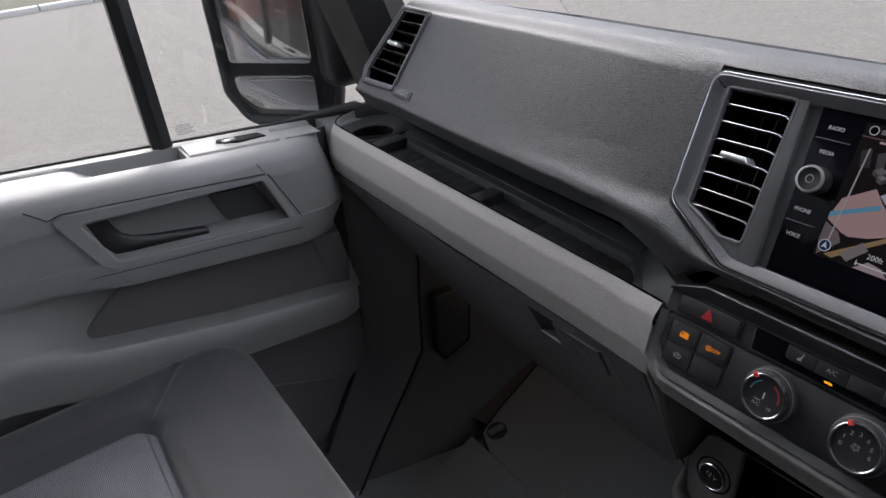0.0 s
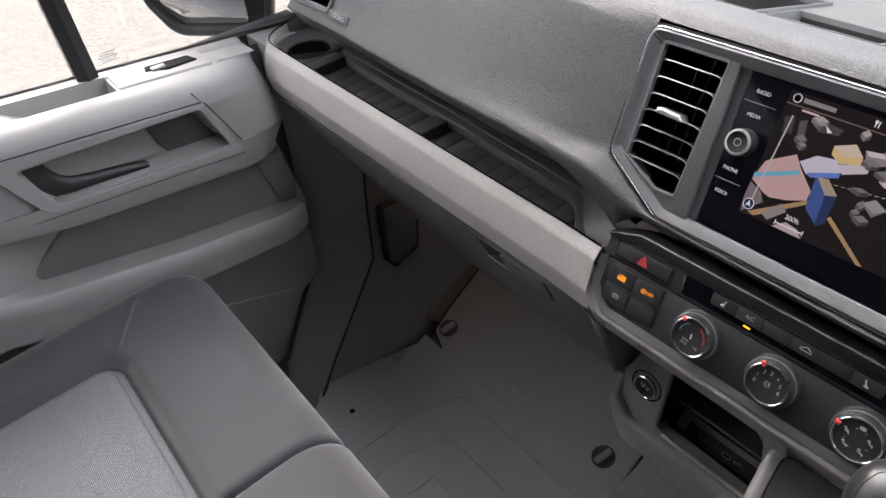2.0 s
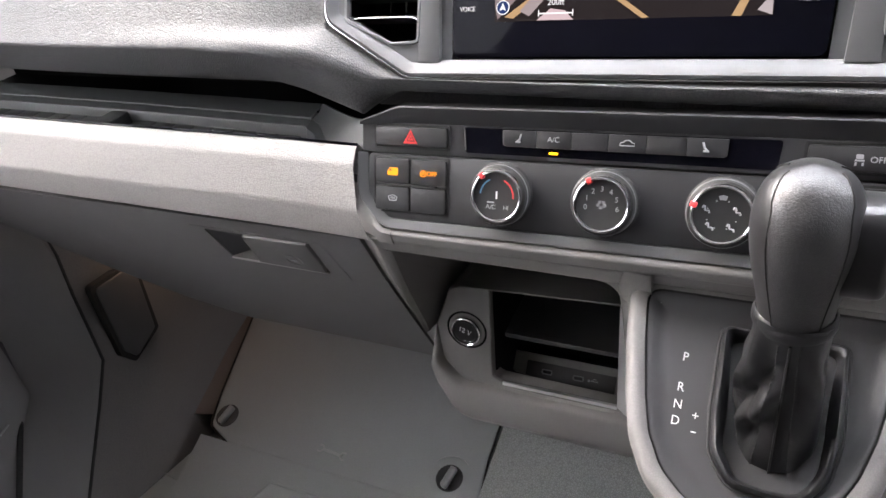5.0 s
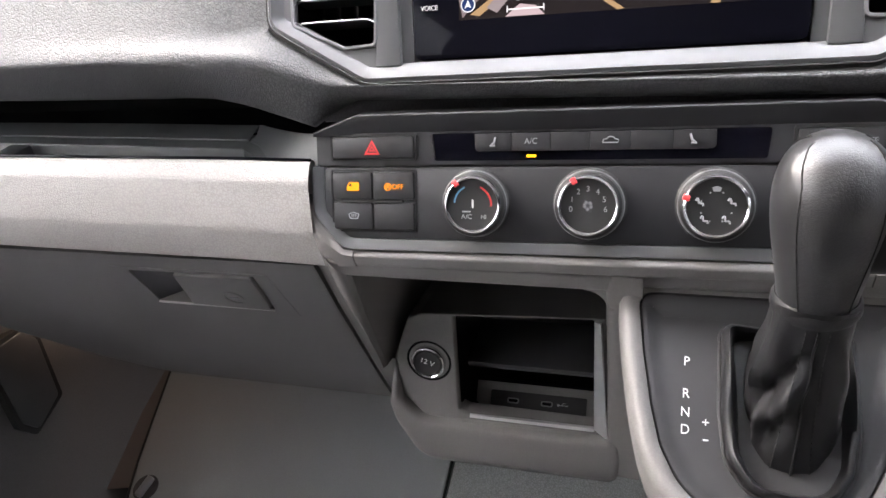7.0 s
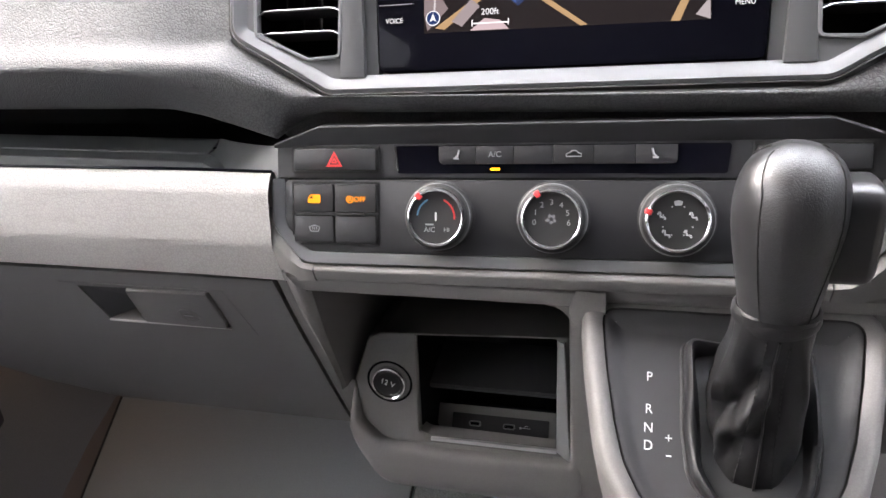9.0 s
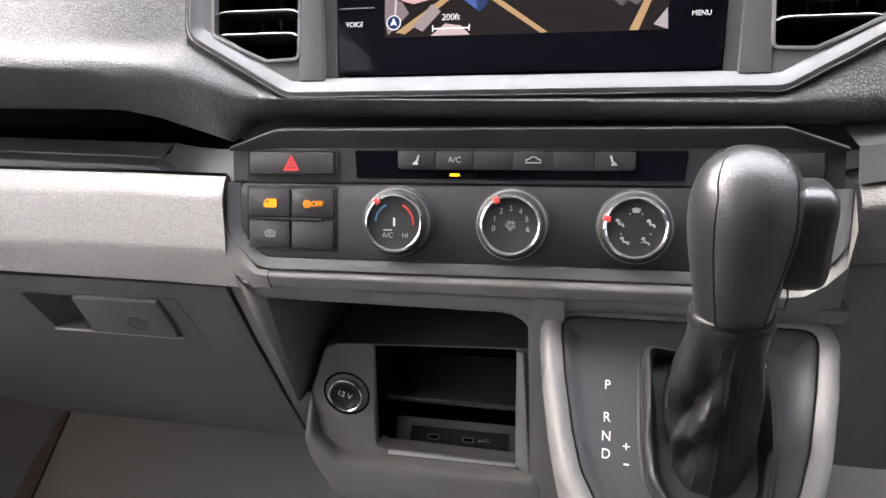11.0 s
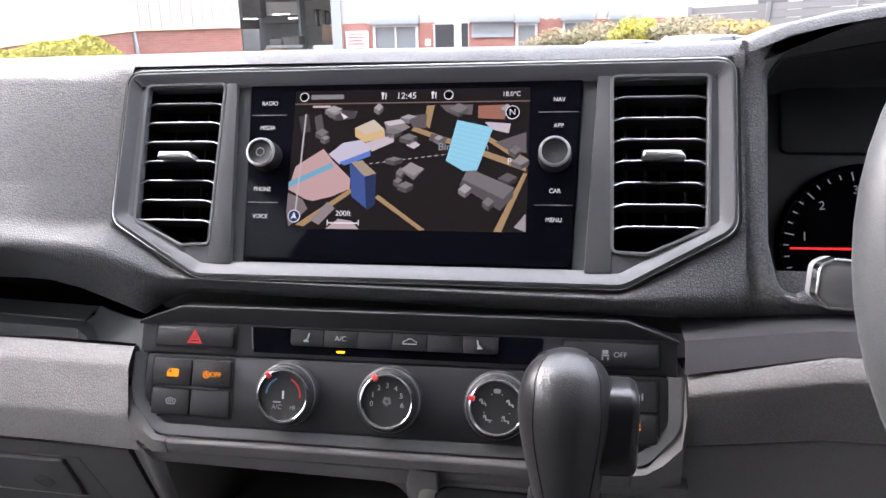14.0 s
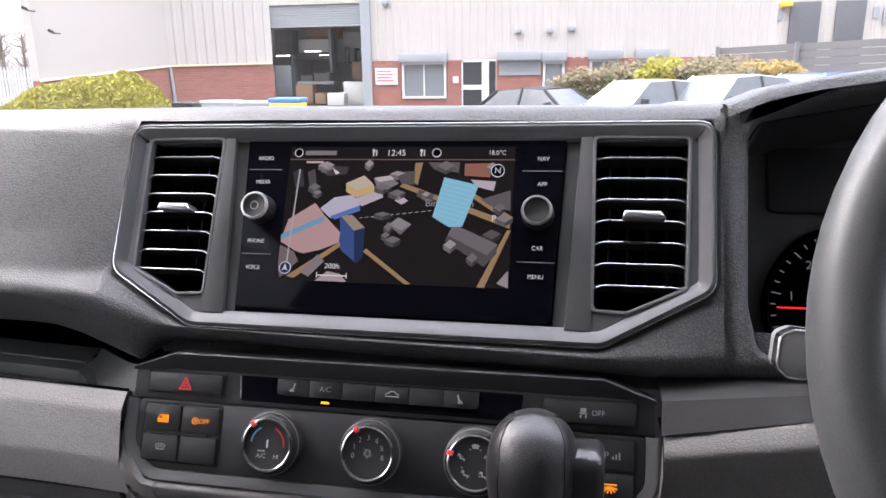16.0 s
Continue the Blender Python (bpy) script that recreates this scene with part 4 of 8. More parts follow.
for s in (-1, 1):
    m = at_uv(MF, s * 0.1025, -0.0555, -0.001)
    kn = part("rotary_knob", lathe([(0.0112, 0.0), (0.0112, 0.004), (0.0100, 0.0125), (0.0092, 0.0140), (0.0084, 0.0135), (0.0001, 0.0132)], m, 40), SLATM, screen, "small black rotary knob")
    part("knob_ring", lathe([(0.0084, 0.0130), (0.0088, 0.0148), (0.0100, 0.0146), (0.0106, 0.0125)], m, 40), STEEL, kn, "chrome ring")
    if s < 0:
        part("power_mark", lathe([(0.0024, 0.0132), (0.0026, 0.0137), (0.0032, 0.0137), (0.0034, 0.0132)], m, 24), GREYPRINT, kn)

# ---- climate panel ----
panel = thing("climate_panel", "satin black climate control panel with three dials and push buttons", "control panel", at=MC @ Vector((0, -0.03, 0)))
PO = [(-0.1520, 0.0165), (-0.1840, 0.0056), (-0.1840, -0.0500), (-0.1650, -0.0715), (0.1650, -0.0715), (0.1840, -0.0500), (0.1840, 0.0056), (0.1520, 0.0165)]
po = fillet(PO, [0.004, 0.004, 0.010, 0.006, 0.006, 0.010, 0.004, 0.004], 4)
part("backing", prism(po, -0.0040, MC, base=-0.030), PANELM, panel)
part("rim", loft([[MC @ Vector((u, v, w)) for v, w in ((0.0195 - f, -0.010), (0.0172 - f, 0.0022), (0.0160 - f, 0.0034), (0.0142 - f, 0.0030), (0.0040, -0.0010), (0.0036, -0.006))] for u, f in ((-0.1842, 0.0112), (-0.1522, 0.0), (0.1522, 0.0), (0.1842, 0.0112))]), PANELM, panel, "dark overhanging brow of the panel", angle=30)
bev_o = arc_profile([(-0.1868, -0.0172), (-0.1868, -0.0500), (-0.1655, -0.0735), (0.1655, -0.0735), (0.1868, -0.0500), (0.1868, -0.0172)], 0.008, 4)
bev_i = arc_profile([(-0.1778, -0.0172), (-0.1778, -0.0480), (-0.1612, -0.0652), (0.1612, -0.0652), (0.1778, -0.0480), (0.1778, -0.0172)], 0.006, 4)
part("bevel_frame", loft([[MC @ Vector((p.x, p.y, w)) for p, w in ((a, -0.008), (a, 0.0022), (a.lerp(b, 0.10), 0.0034), (a.lerp(b, 0.22), 0.0034), (a.lerp(b, 0.92), 0.0006), (b, -0.004))] for a, b in zip(bev_o, bev_i)], closed=False), SATIND, panel, "satin grey bevelled frame under the buttons", angle=50)
low = fillet([(-0.1785, -0.0178), (-0.1785, -0.0480), (-0.1620, -0.0655), (0.1620, -0.0655), (0.1785, -0.0480), (0.1785, -0.0178)], 0.004, 3)
part("dial_plate", prism(low, 0.0004, MC, base=-0.010, bevel=0.0008), PANELM, panel, "black plate behind the dials")
part("upper_plate", prism([(-0.1836, -0.0160), (-0.1836, 0.0050), (0.1836, 0.0050), (0.1836, -0.0160)], -0.0002, MC, base=-0.010), PANELM, panel)


def push_button(u0, u1, v0, v1, name="button", label="", r=0.0018):
    b = part(name, prism(rect(u0 + 0.0006, u1 - 0.0006, v0 + 0.0006, v1 - 0.0006, r), 0.0022, MC, base=-0.006, bevel=0.0009), BUTTON, panel, label)
    return b


def well_edge(u0, u1, v0, v1):
    part("button_gap", frame_ring(rect(u0 - 0.0012, u1 + 0.0012, v0 - 0.0012, v1 + 0.0012, 0.002), rect(u0, u1, v0, v1, 0.0015), 0.0009, MC, base=-0.008), SEAM, panel)


well_edge(-0.1717, -0.1125, -0.0125, 0.0030)
hz = push_button(-0.1717, -0.1125, -0.0125, 0.0030, "hazard_button", "black hazard button with a red triangle")
tri = lambda r, y: [(0, r + y), (-r * 0.92, -r * 0.62 + y), (r * 0.92, -r * 0.62 + y)]
mh = at_uv(MC, -0.1420, -0.0056, 0.0023)
part("triangle", frame_ring(tri(0.0062, 0), tri(0.0038, 0), 0.0001, mh, base=-0.0004), REDP, hz, "red triangle")
part("triangle_core", frame_ring(tri(0.0026, 0), tri(0.0010, 0), 0.0001, mh, base=-0.0004), REDP, hz)
well_edge(-0.1723, -0.1127, -0.0600, -0.0202)
quad = {}
for i, (u0, u1) in enumerate(((-0.1723, -0.1425), (-0.1425, -0.1127))):
    for j, (v0, v1) in enumerate(((-0.0398, -0.0202), (-0.0600, -0.0406))):
        quad[i, j] = push_button(u0, u1, v0, v1)
part("divider_bar", prism(rect(-0.1640, -0.1210, -0.0409, -0.0395, 0.0006), 0.0026, MC, base=0.0), SEAM, panel)
mv = at_uv(MC, -0.1567, -0.0306, 0.0023) @ Matrix.Diagonal((0.85, 0.85, 1, 1))
part("van_icon", joined(prism(fillet([(-0.0052, -0.0030), (-0.0052, 0.0004), (-0.0030, 0.0036), (0.0052, 0.0036), (0.0052, -0.0030)], 0.0008), 0.0001, mv, base=-0.0004)), AMBER, quad[0, 0], "lit amber van symbol")
part("van_window", prism([(-0.0040, 0.0004), (-0.0024, 0.0026), (-0.0010, 0.0026), (-0.0010, 0.0004)], 0.0002, mv, base=-0.0003), BUTTON, quad[0, 0])
mo = at_uv(MC, -0.1270, -0.0306, 0.0023) @ Matrix.Diagonal((0.85, 0.85, 1, 1))
part("stop_ring", frame_ring([(0.0030 * math.cos(a * 0.3142) - 0.0052, 0.0030 * math.sin(a * 0.3142)) for a in range(20)], [(0.0023 * math.cos(a * 0.3142) - 0.0052, 0.0023 * math.sin(a * 0.3142)) for a in range(20)], 0.0001, mo, base=-0.0004), AMBER, quad[1, 0])
words("stop_letter", "A", 0.0048, mo @ Matrix.Translation((-0.0052, 0, 0)), AMBER, quad[1, 0])
words("off_word", "OFF", 0.0056, mo @ Matrix.Translation((0.0030, 0, 0)), AMBER, quad[1, 0])
md = at_uv(MC, -0.1567, -0.0500, 0.0023)
part("defrost_icon", frame_ring(fillet([(-0.0042, 0.0012), (-0.0030, -0.0022), (0.0030, -0.0022), (0.0042, 0.0012), (0, 0.0026)], 0.0008), fillet([(-0.0034, 0.0010), (-0.0024, -0.0015), (0.0024, -0.0015), (0.0034, 0.0010), (0, 0.0019)], 0.0006), 0.0001, md, base=-0.0004), GREYPRINT, quad[0, 1])
part("defrost_waves", joined(*[prism(rect(a - 0.0003, a + 0.0003, -0.0008, 0.0012), 0.0001, md, base=-0.0003) for a in (-0.0014, 0, 0.0014)]), GREYPRINT, quad[0, 1])

# slot with the row of keys
slot = part("key_slot", prism(fillet([(-0.1008, 0.0036), (-0.0990, -0.0138), (0.0990, -0.0138), (0.1008, 0.0036)], 0.002), 0.0002, MC, base=-0.006), GLOSSB, panel, "gloss black key row")
part("slot_edge", prism([(-0.1010, 0.0030), (-0.0999, 0.0030), (-0.0984, -0.0120), (-0.0992, -0.0120)], 0.0006, MC, base=-0.003), CHROME, panel)
for a in range(6):
    u0 = -0.0717 + a * 0.0239
    rr = [(u0 + 0.0002, 0.0030), (u0 + 0.0002, -0.0080), (u0 + 0.0237, -0.0080), (u0 + 0.0237, 0.0030)]
    part("row_key", prism(fillet(rr, [0.0, 0.003 if a == 0 else 0.0, 0.003 if a == 5 else 0.0, 0.0], 3), 0.0016, MC, base=-0.003, bevel=0.0003), BUTTON, panel)
words("key_word", "A/C", 0.0050, at_uv(MC, -0.0358, -0.0022, 0.0017), GREYPRINT, panel)
part("key_lamp", prism(rect(-0.0388, -0.0328, -0.0120, -0.0104, 0.0006), 0.0006, MC, base=-0.001), glow("yellow_key_lamp", (1.0, 0.45, 0.01), 0.5), panel, "lit amber key lamp")


def seat_icon(u, s):
    m = at_uv(MC, u, -0.0022, 0.0017) @ Matrix.Diagonal((0.8, 0.8, 1, 1))
    part("seat_icon", joined(tube([m @ Vector(p) for p in ((s * 0.0022, 0.0036, 0), (s * 0.0010, -0.0008, 0), (-s * 0.0010, -0.0022, 0))], 0.0007, 6), tube([m @ Vector(p) for p in ((-s * 0.0024, -0.0030, 0), (s * 0.0018, -0.0030, 0))], 0.0007, 6)), GREYPRINT, panel, "grey heated-seat symbol")


seat_icon(-0.0600, 1)
seat_icon(0.0590, -1)
mcar = at_uv(MC, 0.0122, -0.0022, 0.0017) @ Matrix.Diagonal((0.8, 0.8, 1, 1))
part("car_icon", tube([mcar @ Vector(p) for p in ((-0.0058, -0.0018, 0), (-0.0052, 0.0004, 0), (-0.0030, 0.0008, 0), (-0.0014, 0.0024, 0), (0.0018, 0.0024, 0), (0.0034, 0.0008, 0), (0.0056, 0.0002, 0), (0.0056, -0.0018, 0), (-0.0058, -0.0018, 0))], 0.0004, 5), GREYPRINT, panel, "grey recirculation symbol")

# buttons on the driver's side
well_edge(0.1130, 0.1730, -0.0125, 0.0030)
ob_ = push_button(0.1130, 0.1730, -0.0125, 0.0030, "stability_button", "black button with a grey symbol")
words("off_word", "OFF", 0.0048, at_uv(MC, 0.1488, -0.0050, 0.0023), GREYPRINT, ob_)
mi = at_uv(MC, 0.1395, -0.0050, 0.0023) @ Matrix.Diagonal((0.85, 0.85, 1, 1))
part("skid_icon", joined(prism(rect(-0.0022, 0.0022, 0.0004, 0.0034, 0.0006), 0.0001, mi, base=-0.0004), prism(rect(-0.0028, 0.0028, -0.0012, 0.0000), 0.0001, mi, base=-0.0004), prism(rect(-0.0026, -0.0014, -0.0040, -0.0018), 0.0001, mi, base=-0.0004), prism(rect(0.0014, 0.0026, -0.0040, -0.0018), 0.0001, mi, base=-0.0004)), GREYPRINT, ob_)
well_edge(0.1127, 0.1723, -0.0600, -0.0202)
quadr = {}
for i, (u0, u1) in enumerate(((0.1127, 0.1425), (0.1425, 0.1723))):
    for j, (v0, v1) in enumerate(((-0.0398, -0.0202), (-0.0600, -0.0406))):
        quadr[i, j] = push_button(u0, u1, v0, v1)
words("sensor_letter", "P", 0.0058, at_uv(MC, 0.1545, -0.0302, 0.0023), GREYPRINT, quadr[1, 0])
part("sensor_marks", joined(*[prism([(0.1580 + a * 0.0020, -0.0325), (0.1590 + a * 0.0020, -0.0325), (0.1590 + a * 0.0020, -0.0305 + a * 0.0012), (0.1580 + a * 0.0020, -0.0305 + a * 0.0012)], 0.0024, MC, base=0.002) for a in range(3)]), GREYPRINT, quadr[1, 0])
ml = at_uv(MC, 0.1567, -0.0495, 0.0023)
part("lamp_icon", joined(prism(rect(-0.0046, 0.0046, 0.0012, 0.0022), 0.0001, ml, base=-0.0004), *[tube([ml @ Vector((0, 0.0004, 0)), ml @ Vector((0.0050 * math.sin(a), 0.0004 - 0.0042 * math.cos(a), 0))], 0.0005, 5) for a in (-1.25, -0.75, -0.25, 0.25, 0.75, 1.25)]), AMBER, quadr[1, 1], "lit amber lamp symbol")


def dial(u, v, mark, kind):
    m = at_uv(MC, u, v)
    d = part("dial", lathe([(0.0226, -0.002), (0.0226, 0.0006), (0.0214, 0.0016), (0.0207, 0.0070), (0.0200, 0.0092), (0.0182, 0.0104), (0.0165, 0.0100), (0.0001, 0.0100)], m, 64), SLATM, panel, "black rotary climate dial")
    part("dial_ring", lathe([(0.0160, 0.0099), (0.0163, 0.0112), (0.0172, 0.0117), (0.0180, 0.0113), (0.0187, 0.0097)], m, 64), CHROME, d, "bright chrome ring")
    part("skirt_ring", lathe([(0.0207, 0.0046), (0.0212, 0.0054), (0.0210, 0.0064), (0.0203, 0.0070)], m, 64), SATIN, d)
    a = radians(mark)
    mm = m @ Matrix.Rotation(a, 4, "Z")
    part("marker", prism(rect(-0.0017, 0.0017, 0.0150, 0.0192, 0.0008), 0.0122, mm, base=0.008, bevel=0.0006), REDMARK, d, "red position marker")
    f = m @ Matrix.Translation((0, 0, 0.0101))

    def arc(r, a0, a1, w, mat, name):
        n = 14
        o = [(r * math.sin(radians(lerp(a0, a1, k / n))), r * math.cos(radians(lerp(a0, a1, k / n)))) for k in range(n + 1)]
        i = [((r - w) * math.sin(radians(lerp(a1, a0, k / n))), (r - w) * math.cos(radians(lerp(a1, a0, k / n)))) for k in range(n + 1)]
        part(name, prism(o + i, 0.0001, f, base=-0.0003), mat, d)
    if kind == "heat":
        arc(0.0125, -85, -25, 0.0011, BLUEP, "cold_arc")
        arc(0.0125, 25, 95, 0.0011, REDP, "warm_arc")
        words("dial_word", "A/C", 0.0044, f @ Matrix.Translation((-0.0040, -0.0078, 0)), GREYPRINT, d)
        words("dial_word", "HI", 0.0040, f @ Matrix.Translation((0.0070, -0.0078, 0)), GREYPRINT, d)
        part("max_bar", prism(rect(-0.0068, -0.0014, -0.0050, -0.0040), 0.0001, f, base=-0.0003), GREYPRINT, d)
        part("thermometer", prism(rect(-0.0006, 0.0006, -0.0022, 0.0032, 0.0005), 0.0001, f, base=-0.0003), PRINT, d)
    elif kind == "fan":
        for k, ch in enumerate("0123456"):
            b = radians(lerp(-100, 100, k / 6))
            words("dial_number", ch, 0.0048, f @ Matrix.Translation((0.0104 * math.sin(b), 0.0104 * math.cos(b) - 0.0004, 0)), GREYPRINT, d)
        part("fan_icon", joined(*[prism(fillet([(0.0004, 0.0004), (0.0026, 0.0010), (0.0022, 0.0028), (0.0002, 0.0022)], 0.0004, 2), 0.0001, f @ Matrix.Rotation(radians(72 * k), 4, "Z"), base=-0.0003) for k in range(5)]), ICONW, d)
    else:
        for b, s in ((-70, 1), (70, 1), (-140, 1), (140, 1)):
            q = f @ Matrix.Translation((0.0092 * math.sin(radians(b)), 0.0092 * math.cos(radians(b)), 0)) @ Matrix.Diagonal((0.85, 0.85, 0.4, 1))
            part("airflow_icon", joined(tube([q @ Vector(p) for p in ((-0.0016, 0.0022, 0), (-0.0010, -0.0012, 0), (0.0016, -0.0014, 0), (0.0020, -0.0030, 0))], 0.00065, 5), tube([q @ Vector(p) for p in ((-0.0030, 0.0004, 0), (-0.0020, 0.0024, 0))], 0.0005, 5)), GREYPRINT, d)
        q = f @ Matrix.Translation((0, 0.0102, 0)) @ Matrix.Diagonal((0.85, 0.85, 1, 1))
        part("airflow_icon", prism(fillet([(-0.0030, 0.0012), (-0.0022, -0.0016), (0.0022, -0.0016), (0.0030, 0.0012), (0, 0.0020)], 0.0004), 0.0001, q, base=-0.0003), GREYPRINT, d)
        for k in range(8):
            b = radians(k * 45 + 22)
            part("airflow_dot", lathe([(0.0005, -0.0002), (0.0005, 0.0001), (0.00001, 0.0001)], f @ Matrix.Translation((0.0088 * math.sin(b), 0.0088 * math.cos(b), 0)), 8), GREYPRINT, d)
    return d


dial(-0.0712, -0.0410, 40, "heat")
dial(0.0003, -0.0410, 30, "fan")
dial(0.0722, -0.0410, 72, "air")

# ---- centre stack below the panel ----
stack = thing("centre_stack", "grey plastic centre stack with an open cubby", "console", at=(-0.08, 0.0, 0.45))
part("lower_strip", loft([[Vector((x, p.x, p.y + x * 0.0147)) for p in arc_profile([(-0.085, 0.6040), (-0.1105, 0.6050), (-0.1145, 0.6025), (-0.1120, 0.5925), (-0.100, 0.5915)], [0, 0.002, 0.003, 0.003, 0], 4)] for x in (-0.1565, 0.0, 0.1565)], closed=False), LOWER, stack, "grey strip under the climate panel", angle=60)


def under_panel(s, u, v, rows, w=0.0022):
    """A column of the filler below the panel's corner: its top on the bevelled frame, the rest (y, z)."""
    return [MC @ Vector((s * u, v, w))] + [Vector((s * u, y, z + s * u * 0.0147)) for y, z in rows]


# the band turns in under the panel's lower corner; its underside shade is coloured in
part("strip_end", loft([under_panel(-1, 0.1870, -0.0172, ((-0.1079, 0.6147), (-0.1020, 0.5846), (-0.080, 0.5836))),
                        under_panel(-1, 0.1869, -0.0500, ((-0.1080, 0.6140), (-0.1022, 0.5848), (-0.080, 0.5838))),
                        under_panel(-1, 0.1762, -0.0617, ((-0.1105, 0.6085), (-0.1062, 0.5880), (-0.080, 0.587))),
                        under_panel(-1, 0.1655, -0.0735, ((-0.1143, 0.6035), (-0.1112, 0.5918), (-0.080, 0.591))),
                        under_panel(-1, 0.1572, -0.0737, ((-0.1146, 0.6025), (-0.1120, 0.5922), (-0.080, 0.591)))], closed=False), LOWER, stack, "grey corner piece under the panel", angle=50)
part("strip_end", loft([under_panel(1, 0.1884, -0.0172, ((-0.1040, 0.6400), (-0.1038, 0.5880), (-0.080, 0.5870))),
                        under_panel(1, 0.1869, -0.0500, ((-0.1060, 0.6180), (-0.1042, 0.5885), (-0.080, 0.5870))),
                        under_panel(1, 0.1762, -0.0617, ((-0.1105, 0.6085), (-0.1075, 0.5895), (-0.080, 0.588))),
                        under_panel(1, 0.1655, -0.0735, ((-0.1143, 0.6035), (-0.1112, 0.5918), (-0.080, 0.591))),
                        under_panel(1, 0.1572, -0.0737, ((-0.1146, 0.6025), (-0.1120, 0.5922), (-0.080, 0.591)))], closed=False), LOWER, stack, angle=50)
# hood of the cubby: a frame round a dark cave
def back(p, x, y=0.06):
    return Vector((x, y, p[2]))


hood_x = (-0.1815, -0.1780, -0.1700, -0.10, 0.0, 0.016)
part("hood_frame", loft([[Vector((x, p.x, p.y)) for p in arc_profile([(-0.085, 0.5925), (-0.1062, 0.5922), (-0.1085, 0.5895), (-0.1035, 0.5755), (-0.0955, 0.5725), (0.06, 0.5700)], [0, 0.003, 0.004, 0.004, 0.004, 0], 4)] for x in hood_x], closed=False), LOWER, stack, "rounded grey hood over the cubby", angle=70)
outer = [(-0.1815, -0.1120, 0.5935), (-0.1832, -0.0950, 0.5450), (-0.1845, -0.0720, 0.4950), (-0.1870, -0.0520, 0.4515), (-0.1885, -0.0470, 0.4380)]
inner = [(-0.1690, -0.1045, 0.5760), (-0.1755, -0.0850, 0.5250), (-0.1805, -0.0665, 0.4820), (-0.1852, -0.0510, 0.4500), (-0.1870, -0.0460, 0.4370)]
part("hood_side", loft([[Vector((o[0] - 0.0040, o[1] + 0.030, o[2])), Vector((o[0] - 0.0030, o[1] + 0.006, o[2])), Vector((o[0] - 0.0010, o[1] + 0.0030, o[2])), Vector(o).lerp(Vector(i), 0.5) + Vector((0, -0.0012, 0)), Vector(i) + Vector((-0.001, 0.0005, 0)), Vector(i) + Vector((0.001, 0.003, 0))] for o, i in zip(outer, inner)], closed=False), LOWER, stack, "slanted grey side of the cubby", angle=60)
part("cave_side", loft([[Vector(i) + Vector((0.001, 0.003, 0)), back(i, x)] for i, x in zip(inner, (-0.150, -0.155, -0.165, -0.170, -0.172))], closed=False), LOWER, stack, "inner side of the cubby")
right = [(0.0145, -0.1095, 0.5925), (0.0125, -0.1080, 0.5850), (0.0108, -0.1045, 0.5740), (0.0095, -0.0860, 0.5200), (0.0085, -0.0690, 0.4600), (0.0080, -0.0590, 0.3950), (0.0080, -0.0560, 0.3500)]
part("right_column", loft([[back(p, 0.004), Vector((p[0], p[1] + 0.005, p[2])), Vector((p[0] + 0.0006, p[1] + 0.0015, p[2])), Vector((p[0] + 0.003, p[1] - 0.0005, p[2])), Vector((p[0] + 0.010, p[1] - 0.002, p[2])), Vector((0.034, p[1] - 0.003, p[2])), Vector((0.036, p[1] + 0.03, p[2]))] for p in right], closed=False), LOWER, stack, "rounded grey column beside the cubby", angle=60)
part("corner_fillet", loft([[Vector((0.0125 - 0.016 * (1 - math.sin(a)), y, 0.5735 - 0.016 * (1 - math.cos(a)))) for a in [k * math.pi / 16 for k in range(9)]] + [Vector((0.016, y, 0.5740 - 0.016)), Vector((0.016, y, 0.577)), Vector((-0.0035, y, 0.577))] for y in (-0.1005, -0.06, 0.05)]), LOWER, stack, "rounded inner corner of the hood", angle=50)
# back of the cave coloured black for the shade under the hood
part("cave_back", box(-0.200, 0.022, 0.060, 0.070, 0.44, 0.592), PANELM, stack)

# socket panel and deep box
KO = fillet([(-0.1605, 0.0360), (-0.1484, 0.0410), (0.0060, 0.0485), (0.0075, -0.0660), (-0.1540, -0.0665), (-0.1735, -0.0450), (-0.1768, -0.0050)], [0.005, 0.005, 0.002, 0.002, 0.016, 0.016, 0.010], 4)
KI = fillet([(-0.1195, 0.0395), (-0.1190, 0.0400), (-0.0040, 0.0455), (-0.0035, -0.0590), (-0.1150, -0.0572), (-0.1212, -0.0540), (-0.1213, -0.0500)], [0.003, 0.003, 0.002, 0.002, 0.004, 0.003, 0.003], 4)
# block top, box, back and shelf: grey plastic darkened to paint the cubby's shade
part("block_top", loft([[MK @ Vector((u, v, w)) for u, v in ((-0.1768, -0.0050), (-0.1605, 0.0355), (-0.1484, 0.0405), (0.0060, 0.0480))] for w in (-0.006, -0.10)], closed=False), DARKP, stack)
part("socket_panel", frame_ring(KO, KI, -0.0042, MK, base=-0.020, bevel=0.0016), LOWER, stack, "grey panel round socket and cubby box")
KB = [(p[0], p[1] - (0.022 if p[1] < -0.05 else 0.0)) for p in KI]
boxw = [[MK @ Vector((p[0], p[1], w)) for p in inset(KB, d)] for d, w in ((-0.0005, -0.006), (0.002, -0.03), (0.004, -0.095))]
part("cubby_box", loft(boxw, caps=False), HOLE, stack, "cubby box coloured near-black for its inner shade")
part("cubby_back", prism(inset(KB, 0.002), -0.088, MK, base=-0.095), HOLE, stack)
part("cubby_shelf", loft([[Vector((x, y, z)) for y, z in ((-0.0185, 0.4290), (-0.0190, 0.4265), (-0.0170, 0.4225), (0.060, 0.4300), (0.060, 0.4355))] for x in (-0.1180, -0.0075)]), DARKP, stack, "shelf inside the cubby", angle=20)
